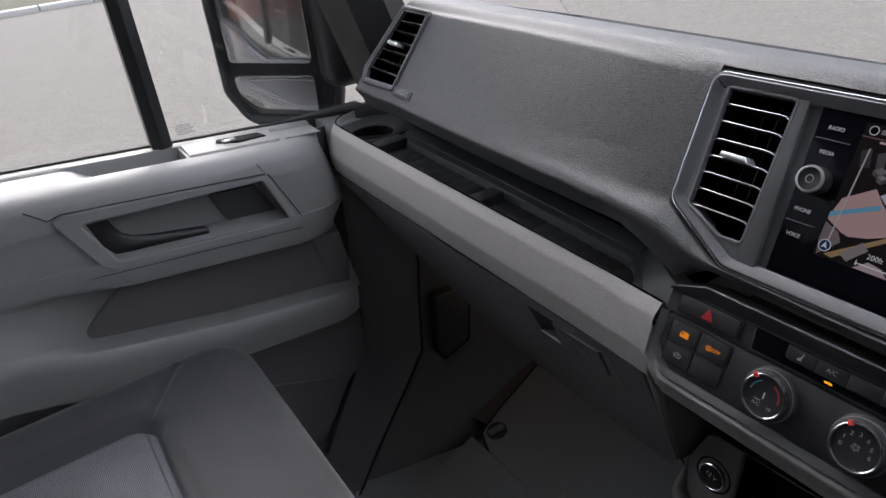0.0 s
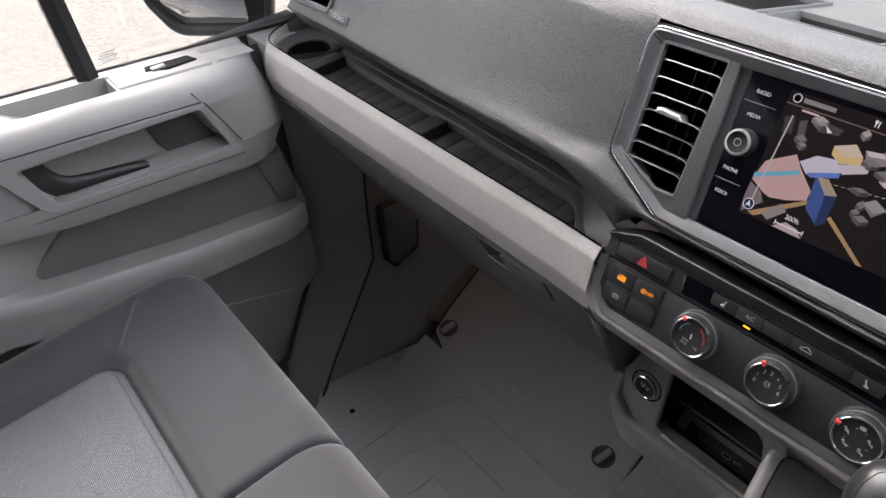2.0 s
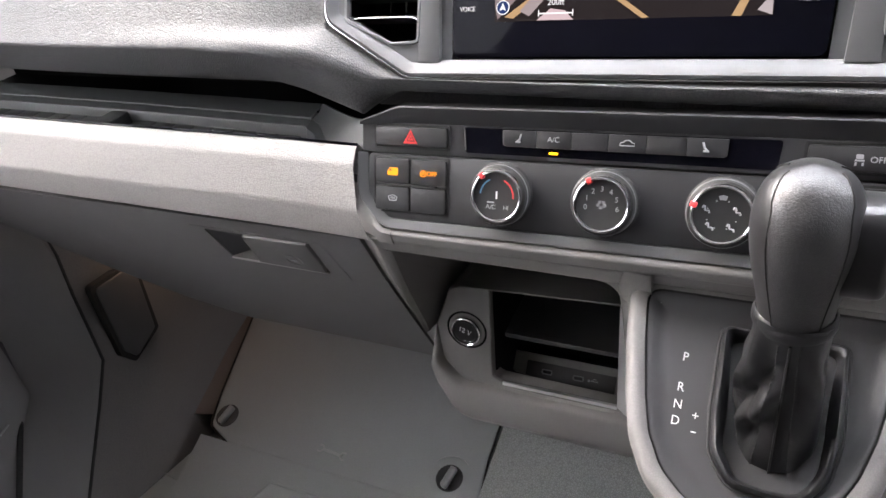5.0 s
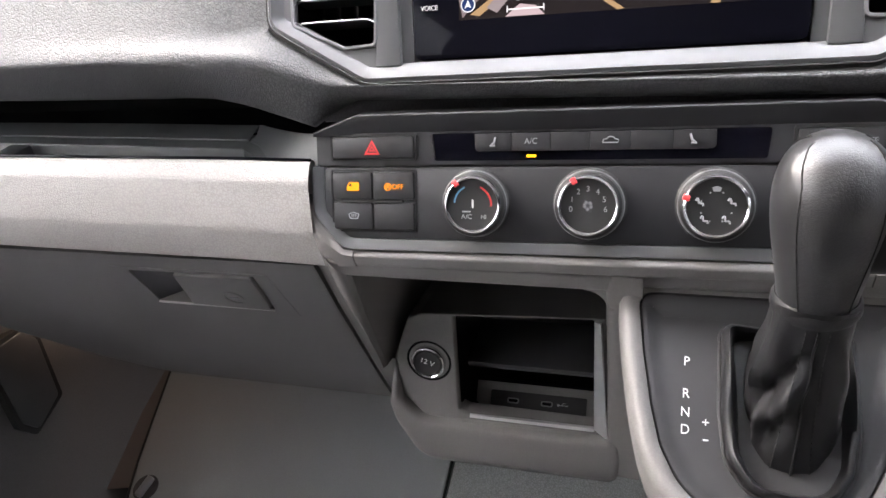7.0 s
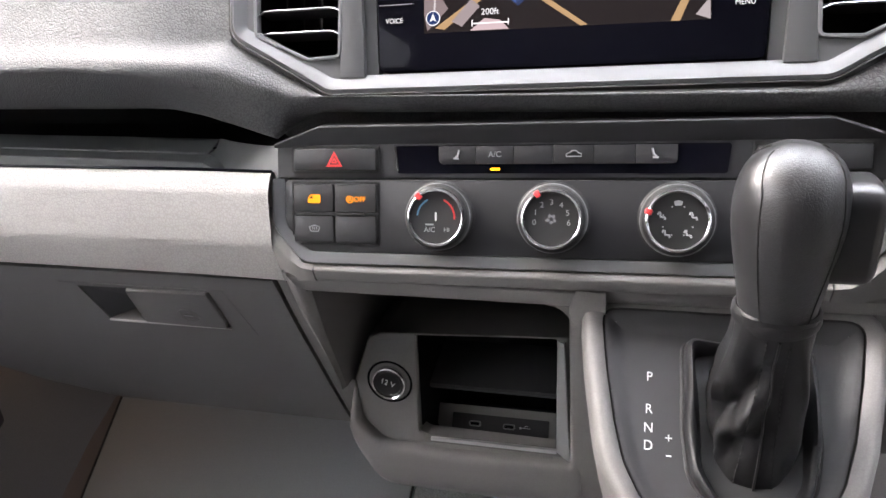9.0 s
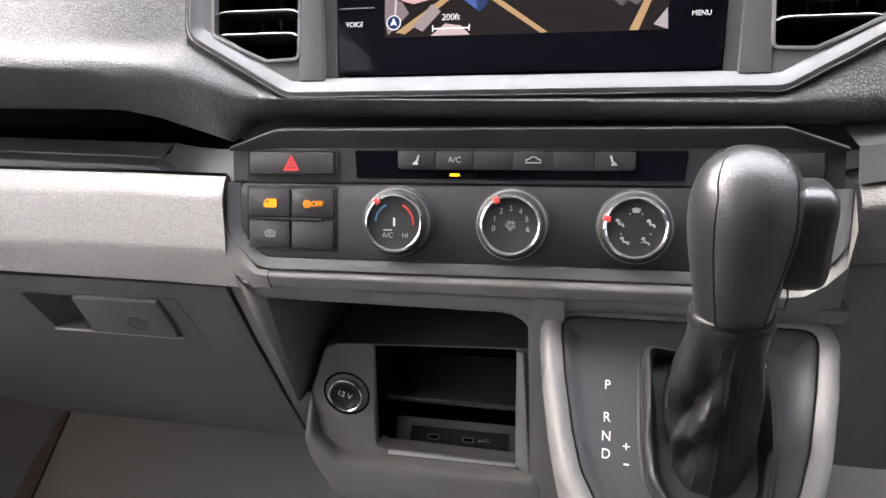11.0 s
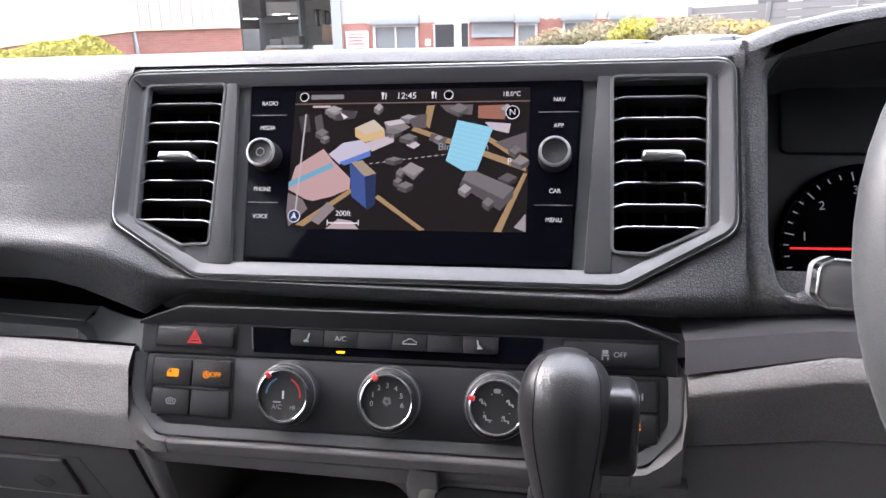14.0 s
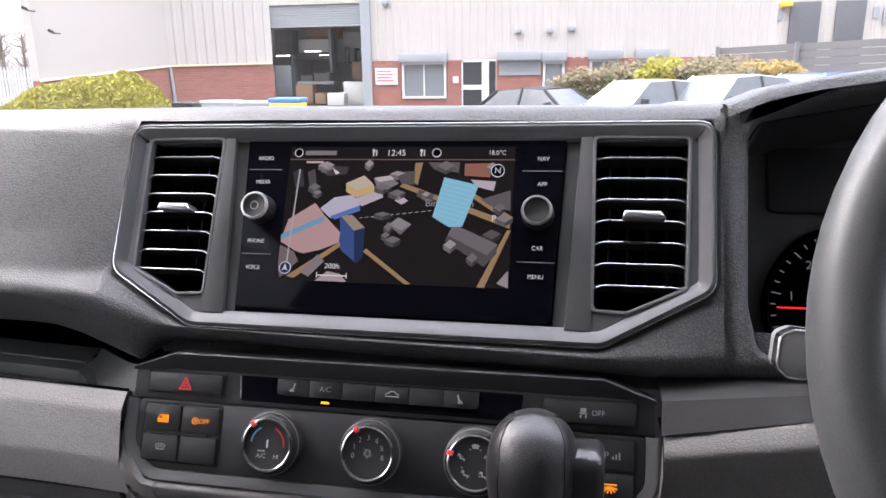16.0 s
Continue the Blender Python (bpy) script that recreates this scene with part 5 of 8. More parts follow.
part("cubby_sill", loft([[Vector((x, y, z)) for y, z in ((-0.0545, 0.3865), (-0.0500, 0.3905), (-0.038, 0.3800), (-0.030, 0.3690), (-0.060, 0.36))] for x in (-0.1195, -0.0065)]), LOWER, stack, angle=40)
MU = plane_matrix((-0.062, -0.0080, 0.3765), (0.026, 0.026))
part("port_panel", prism(rect(-0.056, 0.056, -0.020, 0.016), -0.0005, MU, base=-0.02), LOWER, stack)
usb = thing("usb_ports", "black strip with two charging ports in the cubby", "port", at=MU @ Vector((0, 0, 0)))
part("port_strip", prism(rect(-0.0420, 0.0470, -0.0085, 0.0085, 0.001), 0.0012, MU, bevel=0.0005), BUTTON, usb)
for u in (-0.0205, 0.0110):
    m = at_uv(MU, u, 0.0, 0.0013)
    oo, ii = rect(-0.0055, 0.0055, -0.0026, 0.0026, 0.0022, 5), rect(-0.0043, 0.0043, -0.0014, 0.0014, 0.0012, 5)
    part("port_rim", frame_ring(oo, ii, 0.0005, m, base=-0.001), SATIN, usb, "metal rim of the port")
    part("port_hole", prism(ii, 0.0001, m, base=-0.001), HOLE, usb)
mu = at_uv(MU, 0.0260, 0.0, 0.0013)
part("port_symbol", joined(prism(rect(-0.0045, 0.0045, -0.0003, 0.0003), 0.0001, mu, base=-0.0004), lathe([(0.0012, -0.0003), (0.0012, 0.0001), (0.00001, 0.0001)], mu @ Matrix.Translation((-0.0045, 0, 0)), 10), tube([mu @ Vector(p) for p in ((-0.002, 0, 0), (0, 0.0020, 0), (0.0024, 0.0020, 0))], 0.0003, 5)), GREYPRINT, usb)
part("steel_trim", loft([[MK @ Vector((u, v, w)) for v, w in ((-0.0578, -0.0060), (-0.0584, -0.0036), (-0.0612, -0.0030), (-0.0618, -0.0060))] for u in (-0.112, -0.060, -0.004)]), STEEL, stack, "bright lower trim of the cubby opening")
part("steel_trim", loft([[MK @ Vector(p) for p in ((u0, v, -0.0060), (u0 + 0.0006, v, -0.0040), (u1 - 0.0006, v, -0.0010), (u1, v, -0.0016), (u1, v, -0.010), (u0, v, -0.010))] for v, u0, u1 in ((0.0440, -0.0040, 0.0020), (0.0, -0.0042, 0.0042), (-0.0600, -0.0042, 0.0072), (-0.0655, 0.0020, 0.0076))]), STEEL, stack, "bright upright trim beside the cubby", angle=30)

socket = thing("power_socket", "round twelve volt socket with a bright ring and black cap", "socket", at=MK @ Vector((-0.143, -0.004, 0)))
ms = at_uv(MK, -0.1452, -0.0062, -0.0042)
part("socket_well", lathe([(0.0205, -0.0005), (0.0200, 0.0006), (0.0176, -0.0002), (0.0160, -0.0040)], ms, 44), HOLE, socket)
part("socket_ring", lathe([(0.0128, -0.002), (0.0131, 0.0045), (0.0140, 0.0052), (0.0150, 0.0044), (0.0156, -0.002)], ms, 48), CHROME, socket, "bright socket ring")
cap = part("socket_cap", lathe([(0.0131, 0.0), (0.0130, 0.0034), (0.0112, 0.0042), (0.0094, 0.0028), (0.0001, 0.0026)], ms, 40), SLATM, socket, "black socket cap")
words("socket_word", "12 V", 0.0070, at_uv(ms, -0.0008, 0.0002, 0.0031, -18), PRINT, cap)


# rounded pod that holds the socket panel
def pod_ring(d, drop, w):
    ring = []
    for p, q in zip(KO, inset(KO, -1.0)):
        k = table(p.y, (-0.016, 1.0), (-0.008, 0.0))
        n = (Vector(q) - Vector(p)).normalized()
        low = table(p.y, (-0.060, 1.0), (-0.020, 0.0))
        ring.append(MK @ Vector((p.x + n.x * d * k, p.y + n.y * d * k - drop * low, lerp(min(w, -0.004), w, k))))
    return ring


part("pod", loft([pod_ring(*k) for k in ((-0.002, 0, -0.008), (0.0004, 0, -0.0005), (0.0016, 0, 0.0034), (0.0042, 0.0006, 0.0050), (0.0078, 0.004, 0.0046), (0.0095, 0.016, 0.0036), (0.0095, 0.030, 0.0010), (0.0085, 0.042, -0.0070), (0.0060, 0.050, -0.0220), (0.0, 0.054, -0.0600), (-0.004, 0.054, -0.14))], caps=False), LOWER, stack, "rounded textured grey pod round the socket panel", angle=60)

# ---- gear selector ----
gear = thing("gear_console", "grey gear console with a black selector plate", "console", at=MG @ Vector((0, 0, 0)))


PLATE = fillet([(-0.0795, 0.0400), (-0.0750, 0.0030), (-0.0690, -0.0310), (-0.0632, -0.0535), (-0.0530, -0.0725), (-0.0365, -0.0870), (-0.0065, -0.0940), (0.0240, -0.0870), (0.0400, -0.0725), (0.0500, -0.0535), (0.0570, -0.0310), (0.0640, 0.0030), (0.0695, 0.0400)], [0.010] + [0.03] * 11 + [0.010], 5)


def console_ring(d, w, flat):
    """A ring round the plate, d outside it; flat: its height along the upper edge."""
    return [MG @ Vector((p.x, p.y, lerp(w, flat, table(p.y, (0.022, 0.0), (0.040, 1.0))))) for p in inset(PLATE, -d)]


part("shell", loft([console_ring(*k) for k in ((0.004, -0.26, -0.26), (0.010, -0.16, -0.16), (0.0135, -0.06, -0.06), (0.0140, -0.018, -0.018), (0.0132, -0.002, -0.004), (0.0115, 0.0052, 0.0030), (0.0088, 0.0088, 0.0050), (0.0058, 0.0094, 0.0058), (0.0028, 0.0076, 0.0060), (0.0004, 0.0058, 0.0056))], caps=False), LOWER, gear, "grey rounded console shell", angle=70)
part("plate_groove", loft([console_ring(*k) for k in ((0.0006, 0.0057, 0.0055), (0.0002, 0.0040, 0.0040), (-0.0006, 0.0040, 0.0040), (-0.0010, 0.0052, 0.0050))], caps=False), SEAM, gear, angle=30)
part("selector_plate", loft([console_ring(*k) for k in ((-0.0008, -0.004, -0.004), (-0.0008, 0.0050, 0.0048), (-0.0020, 0.0050, 0.0048), (-0.0045, 0.0038, 0.0036), (-0.0075, 0.0018, 0.0018), (-0.0105, 0.0004, 0.0004), (-0.0135, 0.0, 0.0))]), PLATEM, gear, "black dished selector plate with gate letters", angle=60)
part("back_rise", loft([[Vector((x, y, z + (x - 0.11) * 0.0147)) for y, z in ((-0.0960, 0.5770), (-0.1005, 0.5795), (-0.1040, 0.5820), (-0.1062, 0.5865), (-0.1080, 0.5925), (-0.085, 0.595), (-0.05, 0.595), (-0.05, 0.56))] for x in (0.012, 0.036, 0.180, 0.1925)]), LOWER, gear, "grey rise between console and climate panel", angle=60)
for v, ch in ((-0.0012, "P"), (-0.0208, "R"), (-0.0318, "N"), (-0.0420, "D")):
    words("gate_letter", ch, 0.0080, at_uv(MG, -0.0496, v, 0.0003), PRINT, gear, squash=0.9)
words("gate_letter", "+", 0.0080, at_uv(MG, -0.0384, -0.0370, 0.0003), PRINT, gear)
part("gate_letter", prism(rect(-0.0398, -0.0368, -0.0471, -0.0463), 0.0005, MG, base=-0.001), PRINT, gear)

stick = thing("gear_lever", "black leather gear lever with pleated gaiter and side button", "gear lever", at=(0.115, -0.165, 0.545))
boot_base = fillet([(-0.0305, 0.0215), (-0.0305, -0.0300), (-0.0275, -0.0570), (-0.0150, -0.0740), (0.0240, -0.0750), (0.0355, -0.0600), (0.0405, -0.0350), (0.0400, 0.0220)], [0.006, 0.02, 0.02, 0.015, 0.015, 0.02, 0.02, 0.006], 6)
part("gaiter_frame", frame_ring(inset(boot_base, -0.0018), inset(boot_base, 0.0008), 0.0018, MG, base=-0.004, bevel=0.0008), BUTTON, stick, "black gaiter frame")
CREASES = ((-2.35, 0.26, -1.66, 0.60, 0.0075, 0.13), (-2.95, 0.10, -2.45, 0.90, 0.0055, 0.30), (-2.30, 0.05, -2.35, 0.26, 0.0055, 0.16), (-0.60, 0.0, -0.85, 0.75, 0.0045, 0.34), (0.35, 0.0, 0.25, 0.8, 0.0040, 0.36), (1.7, 0.0, 1.5, 0.8, 0.0040, 0.36), (2.7, 0.1, 2.4, 0.8, 0.0040, 0.34))


def crease(ang, t):
    """Soft folds of the leather, each a ridge along a line in angle and height."""
    h = 0.0
    for a0, t0, a1, t1, size, wide in CREASES:
        k = max(0.0, min(1.0, ((ang - a0) * (a1 - a0) + (t - t0) * 4 * (t1 - t0)) / ((a1 - a0) ** 2 + 4 * (t1 - t0) ** 2)))
        da = (ang - lerp(a0, a1, k) + math.pi) % (2 * math.pi) - math.pi
        d = math.hypot(da, 1.6 * (t - lerp(t0, t1, k)))
        h += size * math.exp(-(d / wide) ** 2) * (0.35 + 0.65 * math.sin(math.pi * min(1.0, k + 0.12)))
        h -= 0.5 * size * math.exp(-((d - 1.7 * wide) / (0.8 * wide)) ** 2)
    return h


def boot_rings(n=120, rows=34):
    """From the frame over a rolled hem, down into a trough, then up the pleated body to the collar."""
    m = len(boot_base)
    base = []
    for i in range(n):
        f = i / n * m
        base.append(boot_base[int(f) % m].lerp(boot_base[(int(f) + 1) % m], f - int(f)))
    mid = Vector((0.0060, -0.0260))
    angs = [math.atan2(p.y - mid.y, p.x - mid.x) for p in base]
    out = []
    for q, w in ((1.0, 0.0005), (0.985, 0.0075), (0.94, 0.0135), (0.88, 0.0150), (0.82, 0.0115), (0.76, 0.0020), (0.69, -0.0070), (0.62, -0.0110), (0.57, -0.0120)):
        ring = []
        for p, a in zip(base, angs):
            side = 0.35 + 0.65 * abs(math.cos(a)) ** 1.5
            lift = 1.0 + 0.35 * math.sin(3 * a + 0.5) + (0.5 if p.y > 0.008 and p.x < -0.02 else 0.0)
            c = mid.lerp(p, lerp(1.0, q, side))
            ring.append(MG @ Vector((c.x, c.y, w * (side * lift if w > 0.001 else 1.0))))
        out.append(ring)
    c0, c1 = MG @ Vector((mid.x, mid.y, -0.0110)), KC - KAX * 0.001
    foot = [p - c0 for p in out[-1]]
    for r in range(1, rows + 1):
        t = r / rows
        c = c0.lerp(c1, t)
        ring = []
        for v, a in zip(foot, angs):
            neck = Vector((0.0200 * math.cos(a), 0.0210 * math.sin(a), -0.006 * math.sin(a)))
            e = v.lerp(neck, 1 - (1 - t) ** 1.7)
            d = Vector((math.cos(a), math.sin(a), 0))
            env = math.sin(math.pi * min(1.0, t * 1.0)) ** 0.6
            ring.append(c + e + d * ((0.0012 + crease(a, t) + 0.0008 * math.sin(9 * a + 14 * t)) * env))
        out.append(ring)
    return out, angs


KC, KT = Vector((0.1167, -0.1694, 0.6260)), Vector((0.1158, -0.1655, 0.7110))
KAX = (KT - KC).normalized()
KX = Vector((1, 0, 0))
KX = (KX - KAX * KX.dot(KAX)).normalized()
KY = KAX.cross(KX)


def knob_point(h, ang, grow=0.0):
    """h from 0 at the collar to 1 at the crown."""
    rx = table(h, (0.0, 0.0178), (0.1, 0.0186), (0.2, 0.0198), (0.3, 0.0212), (0.4, 0.0226), (0.5, 0.0237), (0.58, 0.0243), (0.65, 0.0245), (0.72, 0.0242), (0.79, 0.0232), (0.85, 0.0215), (0.90, 0.0190), (0.945, 0.0152), (0.98, 0.0095), (1.0, 0.0015))
    ry = table(h, (0.0, 0.0200), (0.1, 0.0210), (0.25, 0.0232), (0.38, 0.0254), (0.5, 0.0272), (0.62, 0.0284), (0.72, 0.0282), (0.80, 0.0266), (0.87, 0.0236), (0.93, 0.0186), (0.975, 0.0120), (1.0, 0.0015))
    lean = 0.004 * math.sin(h * 2.6)
    return KC + KAX * ((KT - KC).length * h) + KX * ((rx + grow) * math.cos(ang) - lean * 0.3) + KY * ((ry * 0.90 + grow) * math.sin(ang)) + KY * (-lean)


NK = 64
hs = [0, 0.03, 0.08, 0.16, 0.25, 0.35, 0.45, 0.54, 0.62, 0.69, 0.75, 0.81, 0.86, 0.90, 0.93, 0.955, 0.975, 0.99, 1.0]
knob = part("knob", loft([[knob_point(h, 2 * math.pi * i / NK) for i in range(NK)] for h in hs]), SMOOTHB, stick, "smooth black selector knob", angle=70)
# grained panel over front, crown and back, with a fine groove at each side
def strip_pts(h, side):
    half = table(h, (0.0, 0.60), (0.2, 0.66), (0.5, 0.70), (0.8, 0.74), (0.92, 0.95), (1.0, 1.4))
    return [knob_point(h, side + lerp(-half, half, k / 12), 0.0007) for k in range(13)]


for side in (-math.pi / 2 + 0.04, math.pi / 2):
    part("grip_panel", loft([strip_pts(h, side) for h in hs[1:-1]], closed=False), GLEATHER, knob, "grained leather grip panel", angle=70)
    for e in (0, -1):
        part("grip_seam", tube([strip_pts(h, side)[e] for h in hs[1:-2]], 0.0004, 6), SEAM, knob)
part("collar", tube([KC - KAX * 0.006, KC - KAX * 0.003, KC + KAX * 0.001, KC + KAX * 0.003], [0.0196, 0.0206, 0.0203, 0.0188], 40), LEATHER, stick)
MB = Matrix((KY, KAX, KX)).transposed().to_4x4()
MB.translation = KC + KAX * 0.0440 + KX * 0.012
part("release_button", prism(fillet([(-0.0165, -0.0245), (0.0165, -0.0245), (0.0165, 0.0245), (-0.0165, 0.0245)], 0.013, 6), 0.0235, MB, bevel=0.005, seg=4), SMOOTHB, stick, "smooth black release button at the knob's side", angle=50)

rings, angs = boot_rings()
boot = part("gaiter", loft(rings, caps=False), LEATHER, stick, "pleated black leather gaiter", angle=75)
lead = min(range(len(angs)), key=lambda i: abs(angs[i] + 1.50))
front = [r[lead] + Vector((0, -0.0005, 0.0003)) for r in rings[8:-4]]
part("gaiter_seam", tube(front, 0.0007, 6), LEATHER, boot)
for k in range(0, len(front) - 1):
    for o in (-2, 2):
        a, b = rings[8 + k][lead + o], rings[9 + k][lead + o]
        part("stitch", tube([a.lerp(b, 0.2) + Vector((0, -0.0004, 0.0002)), a.lerp(b, 0.75) + Vector((0, -0.0004, 0.0002))], 0.00035, 5), STITCH, boot)

# ---- driver's side ----
hood = thing("instrument_hood", "black grained hood over the instrument cluster", "dashboard", at=(0.44, 0.0, 0.8))
HO = [(0.2215, 0.699), (0.2215, 0.8545), (0.2600, 0.8690), (0.3300, 0.8790), (0.5500, 0.8790), (0.6200, 0.8690), (0.6600, 0.8545), (0.6600, 0.699)]
HI = [(0.2450, 0.708), (0.2390, 0.735), (0.2410, 0.8380), (0.2520, 0.8540), (0.3300, 0.8660), (0.5500, 0.8660), (0.6280, 0.8540), (0.6400, 0.8380), (0.6180, 0.702)]
tov = lambda pts: [(p[0], (p[1] - 0.835) / 0.896) for p in pts]
ho, hi = fillet(tov(HO), 0.006, 4), fillet(tov(HI), 0.010, 4)
part("hood_face", loft([[MF @ Vector((p[0], p[1], (-0.0006 - 0.010 * max(0.0, min(1.0, (-0.135 - p[1]) / 0.012))) if w is None else w)) for p in q] for q, w in ((ho, None), (inset(hi, -0.0075), -0.0004), (inset(hi, -0.0045), -0.0012), (inset(hi, -0.0015), -0.0045), (hi, -0.010), (hi, -0.030))], caps=False), PAD, hood, "black grained face of the hood", angle=60)
part("hood_lining", loft([[MF @ Vector((p[0], p[1], w)) for p in q] for q, w in ((inset(hi, -0.0006), -0.026), (inset(hi, 0.0016), -0.0255), (inset(hi, 0.0020), -0.030), (inset(hi, 0.0030), -0.13))], caps=False), HUBM, hood, "smooth dark lining inside the hood", angle=60)
crest = [(0.2245, 0.8575), (0.2500, 0.8680), (0.2800, 0.8745), (0.3300, 0.8815), (0.44, 0.8840), (0.5500, 0.8815), (0.62, 0.872), (0.66, 0.8575), (0.80, 0.852), (0.93, 0.848)]
part("hood_top", loft([[Vector((x, -0.004 + (z - 0.8575) * 0.35, z - 0.006)), Vector((x, 0.0 + (z - 0.8575) * 0.35, z)), Vector((x, 0.010 + (z - 0.8575) * 0.4, z + 0.0015)), Vector((x, 0.06, z - 0.001)), Vector((x, 0.24, 0.800)), Vector((x, 0.50, 0.705))] for x, z in crest], closed=False), PAD, hood, angle=70)
part("side_face", loft([[Vector((x, y, z)) for y, z in ((-0.080, 0.69), (0.0, 0.85))] for x in (0.655, 0.93)], closed=False), PAD, hood)
part("hood_lip", loft([[Vector((x, p.x, p.y)) for p in arc_profile([(-0.0500, 0.7200), (-0.0600, 0.7010 + 0.003 * k), (-0.0560, 0.6880 + 0.008 * k), (-0.0390, 0.6820 + 0.010 * k), (0.0, 0.682)], [0, 0.006, 0.006, 0.006, 0], 6)] for x, k in ((0.2185, 0.0), (0.24, 0.2), (0.27, 0.5), (0.31, 0.8), (0.36, 1.0), (0.66, 1.25), (0.93, 1.0))], closed=False), PAD, hood, "rolled lower edge of the hood", angle=60)
cluster = thing("instrument_cluster", "dark instrument cluster with round dials and red needle", "gauge", at=(0.40, 0.066, 0.75))
MI = plane_matrix((0.3310, 0.0362, 0.7098), (0.058, 0.117))
part("back_panel", prism(rect(-0.09, 0.28, -0.06, 0.150), -0.004, MI, base=-0.012), DARKP, cluster)
part("display_pane", prism(rect(-0.060, 0.24, 0.073, 0.125, 0.006), 0.0010, MI, base=-0.006, bevel=0.001), PANELM, cluster, "dark display pane above the dials")
for u, lab in ((0.0, "round dial with white numbers"), (0.19, "round dial with white numbers")):
    md_ = at_uv(MI, u, 0.0) @ Matrix.Diagonal((0.7065, 0.7065, 1, 1))
    face = part("dial_face", lathe([(0.092, -0.003), (0.092, 0.001), (0.088, 0.004), (0.085, 0.001), (0.0001, 0.001)], md_, 64), GLOSSB, cluster, lab)
    for k in range(25):
        a = radians(lerp(-114, 93, k / 24))
        long = k % 4 == 0
        part("tick", prism(rect(-0.0006, 0.0006, 0.0745 if long else 0.0785, 0.0835), 0.0016, md_ @ Matrix.Rotation(-a, 4, "Z"), base=0.0008), ICONW, face)
    for k in range(7):
        if u == 0.0:
            a = radians(lerp(-114, 93, k / 6))
            words("dial_number", str(k), 0.013, md_ @ Matrix.Translation((0.064 * math.sin(a), 0.064 * math.cos(a), 0.0015)), ICONW, face)
    part("needle", prism([(-0.0012, 0.0), (0.0012, 0.0), (0.0008, 0.078), (-0.0008, 0.078)], 0.004, md_ @ Matrix.Rotation(radians(91), 4, "Z"), base=0.003), glow("lit_red_needle", (1.0, 0.03, 0.03), 0.3), face, "lit red needle")

lowd = thing("driver_lower_dash", "grey lower dash on the driver's side", "dashboard", at=(0.42, -0.05, 0.6))


def drv(x):
    k = table(x, (0.187, 0.0), (0.27, 1.0), (0.66, 1.25), (0.93, 1.0))
    return k


part("dark_strip", loft([[Vector((x, y, z)) for y, z in ((-0.040, 0.684 + 0.010 * drv(x)), (-0.0830, 0.6830 + 0.0115 * drv(x)), (-0.0935, 0.6650 + 0.0178 * drv(x)), (-0.06, 0.660 + 0.017 * drv(x)))] for x in (0.187, 0.22, 0.27, 0.4, 0.66, 0.93)], closed=False), DARKP, lowd, "dark strip above the grey band", angle=30)
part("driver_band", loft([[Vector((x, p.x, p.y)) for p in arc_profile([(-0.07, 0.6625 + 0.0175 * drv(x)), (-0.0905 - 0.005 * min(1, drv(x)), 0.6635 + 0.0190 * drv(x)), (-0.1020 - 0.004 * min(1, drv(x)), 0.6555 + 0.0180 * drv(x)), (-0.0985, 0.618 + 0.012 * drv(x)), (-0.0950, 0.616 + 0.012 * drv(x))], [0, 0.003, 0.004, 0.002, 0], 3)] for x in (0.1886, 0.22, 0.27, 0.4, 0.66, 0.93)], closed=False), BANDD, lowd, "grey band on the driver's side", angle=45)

part("knee_panel", loft([[Vector((x, p.x, p.y)) for p in arc_profile([(-0.085, 0.618 + 0.012 * drv(x)), (-0.0965, 0.6165 + 0.012 * drv(x)), (-0.0970, 0.590), (-0.078, 0.50), (0.03, 0.35), (0.2, 0.33)], [0, 0.002, 0.01, 0.02, 0.02, 0], 3)] for x in (0.1886, 0.22, 0.27, 0.4, 0.66, 0.93)], closed=False), LOWER, lowd, "dark grey knee panel below the band", angle=45)
wheel = thing("steering_wheel", "dark grey leather-rimmed steering wheel", "steering wheel", at=(0.425, -0.20, 0.765))
MW = plane_matrix((0.4180, -0.2000, 0.7750), (0.37, 0.93))
RW = 0.1715
part("rim", loft([[MW @ (Matrix.Rotation(2 * math.pi * i / 72, 4, "Z") @ Vector((RW + 0.0165 * math.cos(2 * math.pi * j / 14), 0, 0.0185 * math.sin(2 * math.pi * j / 14)))) for j in range(14)] for i in range(73)], caps=False), WHEELM, wheel, "dark grey wheel rim")
part("hub", prism(fillet([(-0.085, 0.045), (-0.075, -0.06), (0.075, -0.06), (0.085, 0.045)], 0.03, 6), 0.020, MW, base=-0.03, bevel=0.014, seg=4), HUBM, wheel, "black airbag hub")
for s in (-1, 1):
    part("spoke", prism(fillet([(s * 0.07, 0.030), (s * 0.178, 0.022), (s * 0.178, -0.022), (s * 0.07, -0.045)], 0.008, 4), 0.008, MW, base=-0.016, bevel=0.005, seg=3), HUBM, wheel, "black wheel spoke")
part("spoke", prism(fillet([(-0.03, -0.05), (-0.02, -0.178), (0.02, -0.178), (0.03, -0.05)], 0.006, 4), 0.004, MW, base=-0.016, bevel=0.004), HUBM, wheel, "black wheel spoke")
part("column", tube([MW @ Vector((0, 0, -0.02)), MW @ Vector((0, -0.005, -0.20))], [0.05, 0.062], 24), HUBM, wheel, "black steering column shroud")
stalk = thing("indicator_stalk", "black column stalk with white symbols and satin edge", "lever", at=(0.27, -0.17, 0.75))
STALKM = material("satin_grey_stalk", (0.22, 0.22, 0.225), 0.32, vary=0.06)
MS = Matrix.Translation((0.2275, -0.1650, 0.7535)) @ Matrix.Rotation(radians(4), 4, "Y")
MSF = MS @ plane_matrix((0, 0, 0), (0.2, 0.98))
